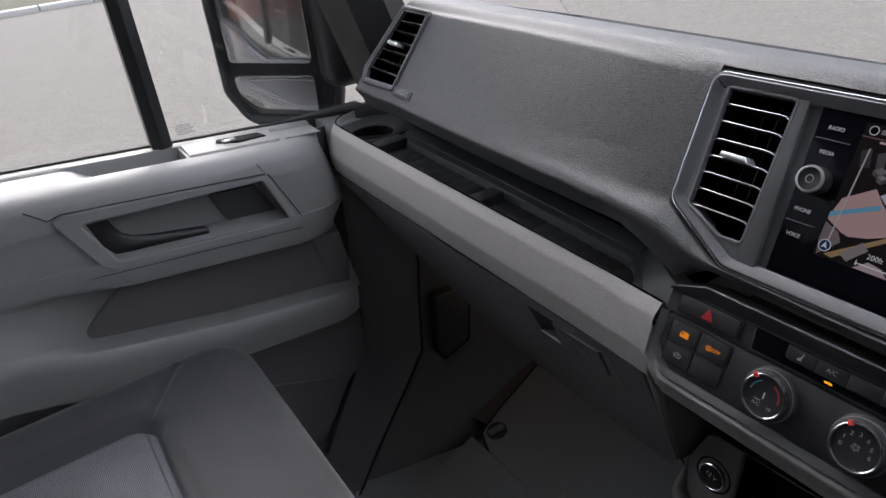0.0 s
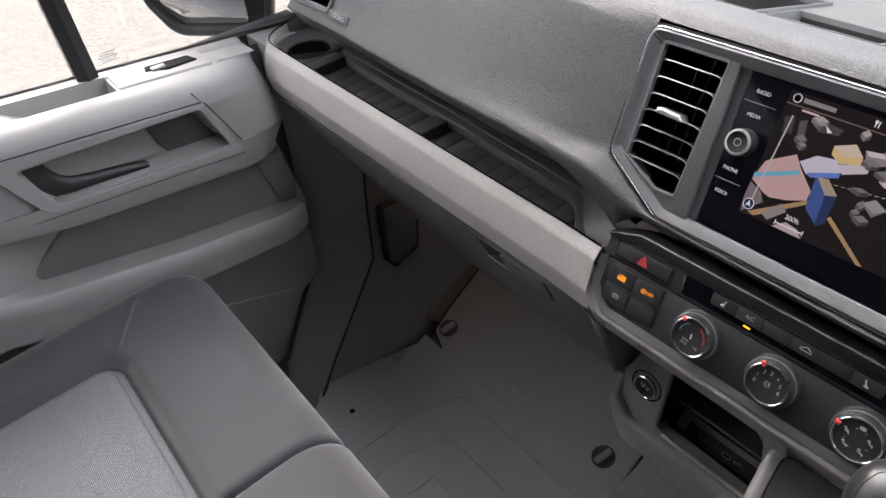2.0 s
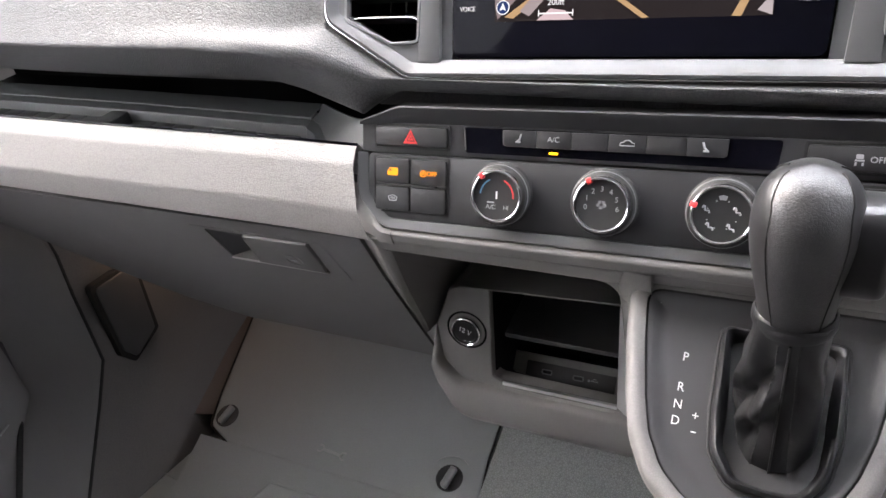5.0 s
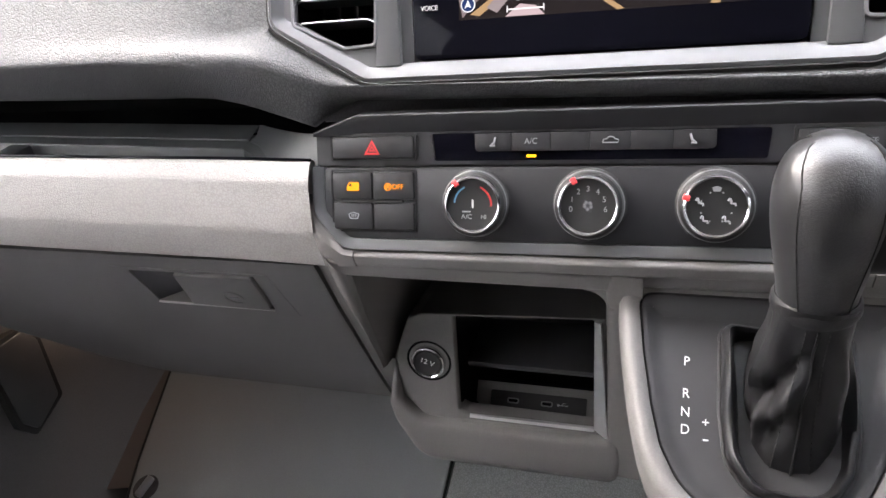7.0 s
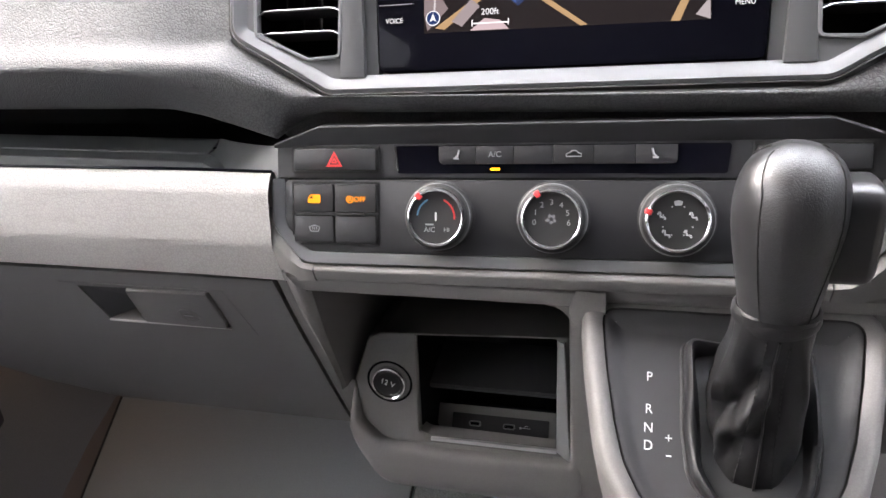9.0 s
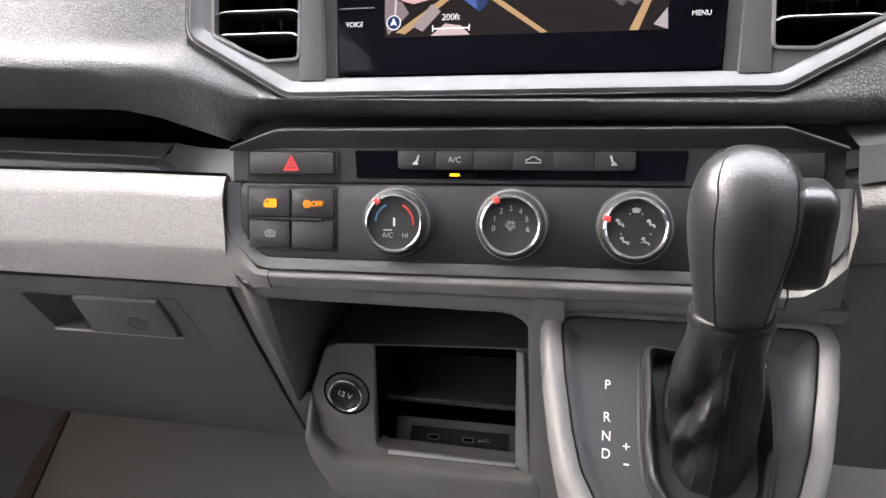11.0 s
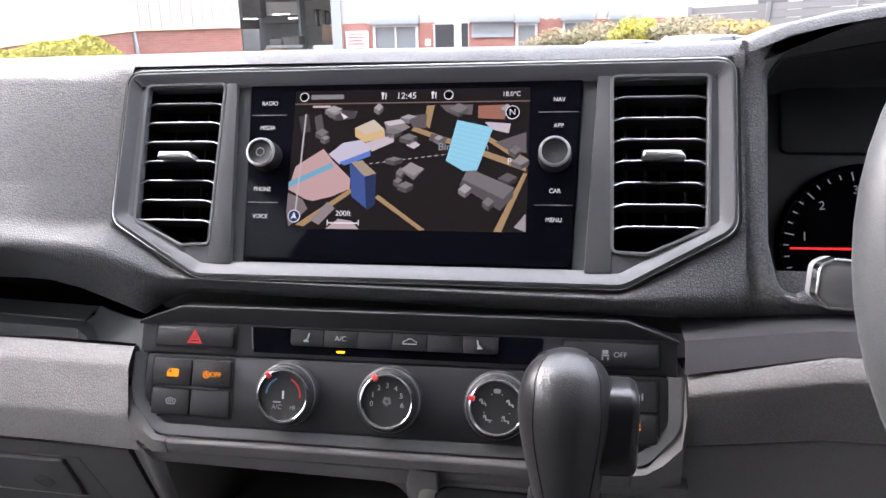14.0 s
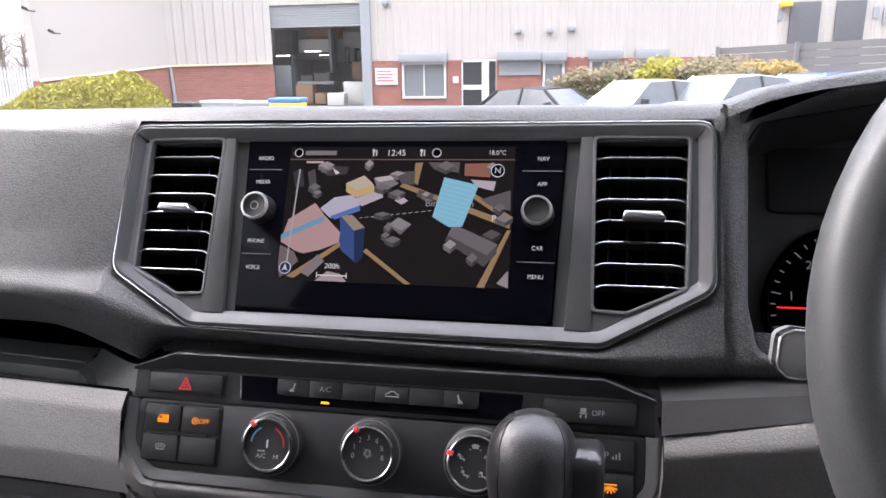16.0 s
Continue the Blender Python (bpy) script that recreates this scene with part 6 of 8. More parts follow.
so = fillet([(0.0, 0.0080), (0.006, 0.0115), (0.075, 0.0100), (0.075, -0.0090), (0.006, -0.0115), (0.0, -0.0070)], 0.005, 4)
part("lever", prism(so, 0.006, MSF, base=-0.010, bevel=0.003, seg=3), STALKM, stalk)
part("lever_edge", frame_ring(inset(so, -0.0006), inset(so, 0.0012), 0.0058, MSF, base=-0.002, bevel=0.0006), CHROME, stalk, "bright edge of the stalk")
part("stalk_symbol", joined(prism(rect(0.022, 0.030, 0.004, 0.010, 0.001), 0.0064, MSF, base=0.004), prism(rect(0.026, 0.032, -0.006, -0.001, 0.001), 0.0064, MSF, base=0.004)), PRINT, stalk, "white printed symbols")
part("stalk_arm", tube([(0.28, -0.155, 0.748), (0.40, -0.130, 0.750)], [0.010, 0.014], 16), SLATM, stalk)

# ---- passenger door ----
door = thing("passenger_door", "closed grey passenger door with armrest, pull handle and window", "door", at=(-0.90, -0.5, 0.3))


def sill(y):
    return 0.649 - 0.089 * (y + 0.05)


def door_section(y):
    zs_ = sill(y)
    zT = 0.628 - 0.0545 * (y + 0.35)
    zBt = 0.5595 - 0.0950 * (y + 0.35)
    zB = table(y, (-1.1, 0.56), (-0.55, 0.548), (-0.45, 0.525), (-0.115, 0.487))
    zL = table(y, (-1.1, 0.53), (-0.62, 0.482), (-0.53, 0.447), (-0.33, 0.408), (-0.095, 0.376), (-0.08, 0.374))
    th = table(y, (-0.58, 0.088), (-0.10, 0.055))
    le = lambda x: x - 0.034 * max(0.0, min(1.0, (y + 0.165) / 0.075)) ** 2
    e = 1.0 if y < -0.20 else math.sqrt(max(0.0, 1 - ((y + 0.20) / 0.098) ** 2))
    ax = lambda x: lerp(-0.918, x, e)
    pk = table(y, (-0.475, 0.0), (-0.435, 0.024), (-0.323, 0.030), (-0.320, 0.0))
    rc = table(y, (-0.492, 0.0), (-0.486, 0.034), (-0.232, 0.034), (-0.226, 0.0))
    sh = lambda z: (0.628 - z) * 0.33
    dk = table(y, (-0.575, 0.0), (-0.545, 0.6), (-0.50, 1.0), (-0.112, 1.0), (-0.104, 0.0))
    P = [(-0.955, y, zs_ + 0.002), (-0.940, y, zs_ + 0.005), (-0.931, y, zs_ + 0.003), (-0.928, y, zs_ - pk), (-0.882, y, zs_ - pk), (ax(-0.879), y, zs_ - 0.001), (ax(-0.862), y, zs_ - 0.003), (ax(-0.846), y, zs_ - 0.012), (ax(-0.839), y, zs_ - 0.024),
         (ax(-0.837), y + sh(zT), zT), (ax(-0.839 - rc), y + sh(zT), zT - 0.008 * (rc > 0)), (ax(-0.839 - rc * 0.85), y + sh(zBt), zBt + 0.010 * (rc > 0)), (ax(-0.834), y + sh(zBt), zBt), (ax(-0.834), y, zB + 0.008), (ax(-0.838), y, zB),
         (lerp(ax(-0.838), -0.872, dk), y, zB - 0.006), (lerp(-0.832, -0.880, dk), y, zL + 0.003), (le(-0.829), y, zL), (le(-0.8245), y, zL - 0.006), (le(-0.825), y, zL - 0.030), (le(-0.832), y, zL - th), (le(-0.844), y, zL - th - 0.008), (-0.874, y, zL - th - 0.011), (-0.886, y, 0.18), (-0.905, y, -0.10)]
    return [Vector(p) for p in P]


ys = [-1.15, -0.9, -0.75, -0.65, -0.60, -0.56, -0.53, -0.50, -0.4925, -0.4855, -0.47, -0.44, -0.42, -0.38, -0.3235, -0.3195, -0.28, -0.24, -0.2325, -0.2255, -0.21, -0.195, -0.18, -0.165, -0.15, -0.138, -0.128, -0.120, -0.1125, -0.1040]
part("inner_panel", loft([door_section(y) for y in ys], closed=False), DOORP, door, "grey moulded inner door panel", angle=42)
part("front_edge", loft([[Vector((x, y, z)) for y in (-0.104, -0.04)] for x, z in ((-0.918, 0.648), (-0.918, 0.40), (-0.87, 0.30), (-0.885, 0.18), (-0.905, -0.10))], closed=False), DARKP, door)


def side_plate(outline, x, depth, bevel=0.0):
    """A plate parallel to the door: outline of (y, z), its face at x looking into the cab."""
    m = Matrix(((0, 0, 1, 0), (1, 0, 0, 0), (0, 1, 0, 0), (0, 0, 0, 1)))
    m.translation = (x - depth, 0, 0)
    return prism(outline, depth, m, bevel=bevel)


part("lower_insert", side_plate(fillet([(-0.535, 0.462), (-0.470, 0.512), (-0.440, 0.522), (-0.115, 0.4850), (-0.100, 0.3760), (-0.330, 0.4100), (-0.525, 0.4460)], [0.008, 0.02, 0.02, 0.004, 0.004, 0.02, 0.01], 4), -0.8665, 0.012, 0.002), KICKM, door, "dark grey inset panel under the armrest")
part("inset_step", side_plate(fillet([(-0.165, 0.488), (-0.112, 0.480), (-0.101, 0.3775), (-0.138, 0.3825)], 0.006, 3), -0.8635, 0.008, 0.002), KICKM, door)
part("pocket_insert", side_plate(fillet([(-1.0, 0.34), (-0.100, 0.304), (-0.102, 0.205), (-0.205, 0.05), (-1.0, 0.03)], 0.01, 4), -0.8655, 0.010, 0.002), KICKM, door, "dark door pocket")
part("pocket_line", tube([(-0.864, -0.60, 0.245), (-0.864, -0.29, 0.232), (-0.864, -0.165, 0.187), (-0.864, -0.150, 0.192)], 0.0018, 6), DOORP, door)
# frame round the pull recess, handle and switches
part("recess_frame", moved(frame_ring(fillet([(-0.506, 0.6585), (-0.5215, 0.6535), (-0.480, 0.5680), (-0.462, 0.5560), (-0.1830, 0.5275), (-0.2235, 0.6290)], [0.004, 0.006, 0.012, 0.012, 0.010, 0.008], 4), fillet([(-0.480, 0.6375), (-0.4870, 0.6345), (-0.4590, 0.5730), (-0.4480, 0.5680), (-0.2010, 0.5435), (-0.2310, 0.6205)], [0.003, 0.003, 0.010, 0.010, 0.006, 0.005], 4), 0.0025, bevel=0.002, base=-0.004), Matrix(((0, 0, 1, -0.8355), (1, 0, 0, 0), (0, 1, 0, 0), (0, 0, 0, 1)))), DOORP, door, "raised rim round the pull recess")
path = [(-0.476, 0.636, 0.0200), (-0.470, 0.616, 0.0205), (-0.461, 0.600, 0.0195), (-0.448, 0.588, 0.0165), (-0.430, 0.581, 0.0130), (-0.400, 0.5765, 0.0098), (-0.350, 0.5690, 0.0080), (-0.332, 0.5655, 0.0072), (-0.3250, 0.5645, 0.0045)]
rings = []
for k, (y, z, r) in enumerate(path):
    a, b = path[max(0, k - 1)], path[min(len(path) - 1, k + 1)]
    d = Vector((b[0] - a[0], b[1] - a[1])).normalized()
    n = Vector((-d.y, d.x))
    rings.append([Vector((-0.8520 + 0.0085 * math.sin(q * math.pi / 6), y + n.x * r * math.cos(q * math.pi / 6), z + n.y * r * math.cos(q * math.pi / 6))) for q in range(12)])
part("door_handle", loft(rings), BLACKT, door, "dark grey door release handle", angle=50)
part("recess_liner", loft([[Vector((x, y, z)) for x, y, z in ((-0.8370, -0.496, 0.6420 + o), (-0.8650, -0.440, 0.6300 + o), (-0.8700, -0.330, 0.6130 + o), (-0.8660, -0.222, 0.6120 + o))] if o == 0 else [Vector((x, y, z)) for x, y, z in ((-0.8370, -0.474, 0.5640), (-0.8620, -0.430, 0.5660), (-0.8660, -0.300, 0.5590), (-0.8660, -0.190, 0.5460))] for o in (0.0, 1.0)], closed=False), DOORP, door, "grey cup behind the handle", angle=70)
for run in (((-0.8365, -0.545, 0.6750), (-0.8350, -0.5225, 0.6560), (-0.8345, -0.505, 0.6600), (-0.8345, -0.360, 0.6450), (-0.8345, -0.2240, 0.6305), (-0.8365, -0.2330, 0.6480)), ((-0.8352, -0.545, 0.5620), (-0.8345, -0.470, 0.5540), (-0.8345, -0.300, 0.5370), (-0.8345, -0.185, 0.5245), (-0.8350, -0.176, 0.5330), (-0.8345, -0.2200, 0.6290))):
    part("panel_seam", tube(run, 0.0009, 6), SEAM, door)
part("dark_switch_insert", side_plate(fillet([(-0.3080, 0.6135), (-0.2850, 0.5520), (-0.2030, 0.5440), (-0.2360, 0.6075)], 0.004, 3), -0.8620, 0.008, 0.002), DARKP, door, "dark insert at the recess end")
sw = part("switch_block", loft([[Vector((x, y, z)) for x, z in ((-0.9330, sill(y) - 0.02), (-0.9330, sill(y) + 0.0035), (-0.9310, sill(y) + 0.0050), (-0.8820, sill(y) + 0.0020), (-0.8790, sill(y) - 0.0005), (-0.8790, sill(y) - 0.02))] for y in (-0.3150, -0.25, -0.186, -0.176)]), DOORP, door, "pale window switch panel", angle=30)
part("switch_recess", loft([[Vector((x, y, sill(y) + h)) for x, y in q] for q, h in (([(-0.9230, -0.262), (-0.9240, -0.196), (-0.9020, -0.190), (-0.8960, -0.236), (-0.9080, -0.266)], 0.0052), ([(-0.9235, -0.264), (-0.9250, -0.194), (-0.9010, -0.188), (-0.8940, -0.236), (-0.9070, -0.268)], 0.002))]), HOLE, sw, "dark switch recess")
part("window_switch", box(-0.9140, -0.9000, -0.258, -0.236, sill(-0.25) - 0.002, sill(-0.25) + 0.0075, 0.003), SATIN, sw, "small window switch")
part("frame_divider", loft([[Vector((x, y + (z - 0.66) * -0.01, z)) for x, y in ((-0.972, -0.352), (-0.936, -0.354), (-0.930, -0.339), (-0.936, -0.324), (-0.972, -0.326))] for z in (sill(-0.34) + 0.003, 1.42)]), BLACKT, door, "black upright window divider", angle=30)
part("sill_seal", tube([(-0.953, y, sill(y) + 0.0055) for y in (-1.1, -0.8, -0.5, -0.3, -0.1, 0.02)], 0.0024, 8), BLACKT, door, "black window seal")
win = part("window", box(-0.962, -0.958, -1.10, 0.05, 0.655, 1.42), GLASS, door, "clear side window")
win.visible_shadow = False
MWN = Matrix(((0, 0, 1, -0.9575), (1, 0, 0, 0), (0, 1, 0, 0), (0, 0, 0, 1)))
for k, (a, b) in enumerate(((-0.309, -0.284), (-0.311, -0.288), (-0.312, -0.282), (-0.309, -0.286), (-0.310, -0.281))):
    part("glass_marking", prism(rect(a, b, 0.6985 - k * 0.0034, 0.6997 - k * 0.0034), 0.0002, MWN), GREYPRINT, win)
part("outer_skin", box(-1.02, -0.965, -1.15, 0.30, -0.55, 0.640, 0.01), material("dark_blue_grey_van_paint", (0.05, 0.055, 0.065), 0.25, coat=0.6, vary=0.08), door, "dark painted outer door skin")
part("outer_belt", box(-1.0, -0.956, -1.15, 0.02, 0.636, 0.652, 0.004), BLACKT, door)

# ---- wing mirror ----
mir = thing("wing_mirror", "black wing mirror with two mirror glasses outside the passenger window", "mirror", at=(-1.15, -0.03, 0.75))
# the housing opens towards the cab's rear
mn_ = Vector((0.80, -0.60, 0.0)).normalized()
mx_ = Vector((0, 0, 1)).cross(mn_).normalized()
MM = Matrix((mx_, Vector((0, 0, 1)), mn_)).transposed().to_4x4()
MM.translation = (-1.150, -0.062, 0.807)
HOUS = fillet([(-0.108, 0.20), (-0.108, -0.14), (-0.070, -0.205), (0.105, -0.225), (0.120, -0.16), (0.120, 0.20)], [0.03, 0.04, 0.05, 0.03, 0.03, 0.03], 5)
part("housing", loft([[MM @ Vector((p[0], p[1], w)) for p in inset(HOUS, d)] for d, w in ((0.05, -0.10), (0.018, -0.07), (0.0, -0.02), (0.0, 0.018), (0.004, 0.022), (0.012, 0.020), (0.016, 0.004))]), BLACKT, mir, "black mirror housing", angle=50)
G1 = fillet([(-0.088, 0.18), (-0.088, -0.085), (0.072, -0.098), (0.072, 0.18)], 0.012, 4)
G2 = fillet([(-0.084, -0.108), (-0.080, -0.150), (-0.050, -0.188), (0.066, -0.200), (0.072, -0.120)], 0.012, 4)
part("mirror_glass", prism(G1, 0.0105, MM, base=0.004, bevel=0.001), MIRROR, mir, "large mirror glass")
MMW = MM @ Matrix.Translation((0, -0.15, 0.010)) @ Matrix.Rotation(radians(7), 4, "X") @ Matrix.Translation((0, 0.15, -0.010))
part("wide_glass", prism(G2, 0.0110, MMW, base=0.004, bevel=0.001), MIRROR, mir, "small wide-angle mirror glass")
part("mirror_arm", joined(box(-1.10, -0.95, 0.06, 0.12, 0.70, 0.755, 0.02, 3), box(-1.12, -1.04, 0.0, 0.09, 0.66, 1.0, 0.03, 3)), BLACKT, mir, "black mirror arm")

# ---- bench seat ----
def panel_depth(x, y, x0, x1, line, r=0.035):
    """How far a place lies inside the woven panel, whose front corners are rounded."""
    dx, dy = min(x - x0, x1 - x), line - y
    if dx < r and dy < r:
        return r - math.hypot(r - dx, r - dy)
    return min(dx, dy)


def cushion(x0, x1, left_r, right_r, panel_x0, panel_x1, seam_dir):
    def drop(d, r):
        return r if d <= 0 else (0.0 if d >= r else r - math.sqrt(max(0.0, r * r - (r - d) ** 2)))
    FR, LINE = -0.318, -0.496

    def h(x, y):
        z = 0.3975 - drop(FR - y, 0.075) * 1.0 - drop(x - x0, left_r) - drop(x1 - x, right_r)
        z -= 0.030 * max(0.0, FR - 0.10 - y)
        inside = panel_depth(x, y, panel_x0, panel_x1, LINE)
        g = math.exp(-(inside / 0.012) ** 2)
        z -= 0.020 * g
        z -= 0.006 if inside > 0.012 else 0.0
        if inside > 0:
            z += 0.008 * min(1, inside / 0.08)
        sx, sy = panel_x0 if seam_dir < 0 else panel_x1, LINE
        t = ((x - sx) * -0.08 * (1 if seam_dir < 0 else -1) + (y - sy) * 0.055) / (0.0971 ** 2)
        if 0 < t < 1.15:
            dx, dy = x - (sx + t * -0.08 * (1 if seam_dir < 0 else -1)), y - (sy + t * 0.055)
            z -= 0.0045 * math.exp(-((dx * dx + dy * dy) / 0.0045 ** 2))
        return z
    return h, FR, LINE


def sheet(h, xs_, ys_, keep):
    bm = bmesh.new()
    grid = {}
    for i, x in enumerate(xs_):
        for j, y in enumerate(ys_):
            grid[i, j] = bm.verts.new((x, y, h(x, y)))
    for i in range(len(xs_) - 1):
        for j in range(len(ys_) - 1):
            if keep((xs_[i] + xs_[i + 1]) / 2, (ys_[j] + ys_[j + 1]) / 2):
                bm.faces.new((grid[i, j], grid[i + 1, j], grid[i + 1, j + 1], grid[i, j + 1]))
    bmesh.ops.delete(bm, geom=[v for v in bm.verts if not v.link_faces], context="VERTS")
    return bm


def steps(a, b, n, ease=0.0):
    return [lerp(a, b, i / n) for i in range(n + 1)]


bench = thing("bench_seat", "double bench seat in dark grey cloth with pale woven insert", "seat", at=(-0.4, -0.7, 0.3))
for x0, x1, lr, rr, p0, p1, sd, lab in ((-0.838, -0.389, 0.045, 0.012, -0.706, -0.20, -1, "outer"), (-0.3865, 0.020, 0.012, 0.030, -0.9, -0.06, 1, "middle")):
    h, FR, LINE = cushion(x0, x1, lr, rr, p0, p1, sd)
    gx = sorted(set([round(v, 4) for v in steps(x0, x0 + 0.05, 14) + steps(x0 + 0.05, x1 - 0.02, 130) + steps(x1 - 0.02, x1, 12)]))
    gy = sorted(set([round(v, 4) for v in steps(-1.05, -0.60, 16) + steps(-0.60, -0.44, 60) + steps(-0.44, FR - 0.075, 10) + steps(FR - 0.075, FR, 22)]))
    part("cushion", sheet(h, gx, gy, lambda x, y: panel_depth(x, y, p0, p1, LINE) < 0.002), FABRIC, bench, "dark grey cloth seat cushion edge", angle=80)
    part("woven_panel", sheet(h, gx, gy, lambda x, y: panel_depth(x, y, p0, p1, LINE) > -0.003), WEAVE, bench, "pale grey woven seat panel", angle=80)
    part("front_skirt", loft([[Vector((x0 + 0.004, FR - 0.01, 0.3225)), Vector((x0 + 0.012, FR + 0.002, 0.3225)), Vector((x1 - 0.004, FR + 0.002, 0.3225)), Vector((x1 - 0.001, FR - 0.01, 0.3225))], [Vector((x0 + 0.01, FR - 0.06, 0.22)), Vector((x0 + 0.03, FR - 0.035, 0.22)), Vector((x1 - 0.006, FR - 0.035, 0.22)), Vector((x1 - 0.002, FR - 0.06, 0.22))]], closed=False), FABRIC, bench)
    part("side_skirt", loft([[Vector((x0 + 0.001, -1.05, 0.345)), Vector((x0 + 0.001, FR - 0.02, 0.33))], [Vector((x0 + 0.03, -1.05, 0.2)), Vector((x0 + 0.03, FR - 0.05, 0.2))]], closed=False), FABRIC, bench)
part("seat_base", box(-0.80, 0.0, -1.05, -0.40, 0.0, 0.30, 0.02), DARKP, bench, "dark seat box")
part("backrest", box(-0.82, 0.02, -1.16, -1.03, 0.36, 1.0, 0.05, 4), FABRIC, bench, "dark grey backrest")

# ---- floor, footwell and cab shell ----
floor = solid("floor", box(-0.93, 0.93, -1.2, 0.30, -0.05, -0.006), CARPET, "dark cab floor under the rubber mat", "floor", kind="structure")
mat = thing("floor_mat", "grey moulded rubber floor mat in the passenger footwell", "mat", at=(-0.45, -0.2, 0.0))


def mat_z(y):
    """The mat rises towards the compartment cover."""
    return table(y, (-0.10, 0.0), (-0.05, 0.006), (0.0, 0.026), (0.021, 0.0345))


part("mat_sheet", joined(prism(fillet([(-0.845, -0.150), (-0.800, -0.020), (-0.730, 0.010), (-0.212, 0.010), (-0.212, -0.70), (-0.735, -0.70), (-0.735, -0.235)], [0.02, 0.03, 0.02, 0.004, 0.0, 0.0, 0.03], 4), 0.0, base=-0.008)), RUBBER, mat, "ribbed grey rubber sheet")
part("mat_ramp", loft([[Vector((x, y, mat_z(y) + 0.0006 - (0.05 if y > 0.0215 else 0))) for y in (-0.115, -0.10, -0.075, -0.05, -0.025, 0.0, 0.012, 0.021, 0.022)] for x in (-0.712, -0.70, -0.22, -0.214)], closed=False), RUBBER, mat, "rising front of the mat", angle=60)
for k in range(4):
    e = 0.004 + k * 0.072
    q = [(-0.600 + e * 0.9, -0.62), (-0.600 + e * 0.9, -0.105 - e * 0.75), (-0.575 + e * 0.75, -0.045 - e * 0.95), (-0.548 + e * 0.55, -0.010 - e * 1.0), (-0.265 - e * 0.3, -0.010 - e * 1.0), (-0.235 - e * 0.6, -0.06 - e * 0.9), (-0.235 - e * 0.6, -0.62)]
    fine = [Vector(a).lerp(Vector(b), j / 6) for a, b in zip(q, q[1:]) for j in range(6)] + [Vector(q[-1])]
    part("raised_rib", tube([(p.x, p.y, mat_z(p.y) + 0.0006) for p in fine], 0.0022, 6), RUBBER, mat)
part("raised_rib", tube([(x, y, 0.0003) for x, y in ((-0.80, -0.04), (-0.66, -0.055), (-0.64, -0.10), (-0.66, -0.22), (-0.72, -0.28))], 0.0018, 6), RUBBER, mat)
for x, y in ((-0.681, -0.189), (-0.791, -0.108)):
    part("mat_hole", lathe([(0.0055, 0.0), (0.0055, 0.0006), (0.0001, 0.0006)], Matrix.Translation((x, y, 0.0)), 20), HOLE, mat, "round fixing hole")
tool = thing("floor_cover", "grey tool compartment cover with two turn locks in the footwell", "cover", at=(-0.46, 0.1, 0.04))
MT = Matrix.Translation((0, 0.022, 0.030)) @ Matrix.Rotation(radians(15), 4, "X")
to = fillet([(-0.655, 0.0), (-0.705, 0.020), (-0.722, 0.080), (-0.775, 0.34), (-0.232, 0.34), (-0.228, 0.085), (-0.218, 0.0)], [0.02, 0.02, 0.03, 0.01, 0.01, 0.01, 0.006], 4)
part("cover_plate", prism(to, 0.0045, MT, base=-0.04, bevel=0.004, seg=3), RUBBER, tool, "grey cover plate")
part("cover_groove", tube([MT @ Vector((p.x, p.y, 0.0028)) for p in inset(to, -0.0012)], 0.0020, 6), SEAM, tool, "dark gap round the cover")
for x, y in ((-0.684, 0.042), (-0.273, 0.044)):
    m = MT @ Matrix.Translation((x, y, 0.0048))
    part("lock_well", lathe([(0.0205, -0.002), (0.0200, 0.0008), (0.0180, 0.0006), (0.0170, 0.0002), (0.0001, 0.0002)], m, 36), DARKP, tool)
    part("turn_lock", prism(fillet([(-0.0055, -0.0165), (0.0055, -0.0165), (0.0055, 0.0165), (-0.0055, 0.0165)], 0.004, 4), 0.0085, m @ Matrix.Rotation(radians(-12), 4, "Z"), bevel=0.003, seg=3), STALKM, tool, "grey turn lock")
mw_ = MT @ Matrix.Translation((-0.468, 0.032, 0.0062)) @ Matrix.Diagonal((0.72, 0.72, 1, 1)) @ Matrix.Rotation(radians(-4), 4, "Z")
part("spanner_mark", joined(prism(rect(-0.024, 0.024, -0.0028, 0.0028), 0.0006, mw_, base=-0.002), *[loft([[mw_ @ Vector((s * 0.030 + r * math.cos(a), r * math.sin(a), hh)) for a in [radians(lerp(s * 0 + (50 if s > 0 else 230), (310 if s > 0 else 490), k / 12)) for k in range(13)]] for r, hh in ((0.0095, -0.001), (0.0095, 0.0006), (0.0060, 0.0006), (0.0060, -0.001))], closed=False) for s in (-1, 1)]), EMBOSS, tool, "embossed spanner symbol")
part("lock_arc", tube([MT @ Vector((-0.273 + 0.033 * math.cos(radians(a)), 0.044 + 0.033 * math.sin(radians(a)), 0.0062)) for a in range(50, 150, 8)], 0.0007, 5), EMBOSS, tool)
tunnel = solid("tunnel_mat", loft([[Vector((x, y, z)) for x, z in ((-0.211, -0.01), (-0.209, 0.006), (-0.195, 0.026), (0.20, 0.034), (0.215, -0.01))] for y in (-0.75, -0.10, 0.0)] + [[Vector((x, y, z + (y - 0.0) * 0.27)) for x, z in ((-0.224, -0.03), (-0.222, 0.030), (-0.200, 0.040), (0.20, 0.044), (0.215, -0.01))] for y in (0.02, 0.12, 0.36)], closed=False), COARSE, "coarse grey rubber mat over the tunnel", "mat", angle=40)
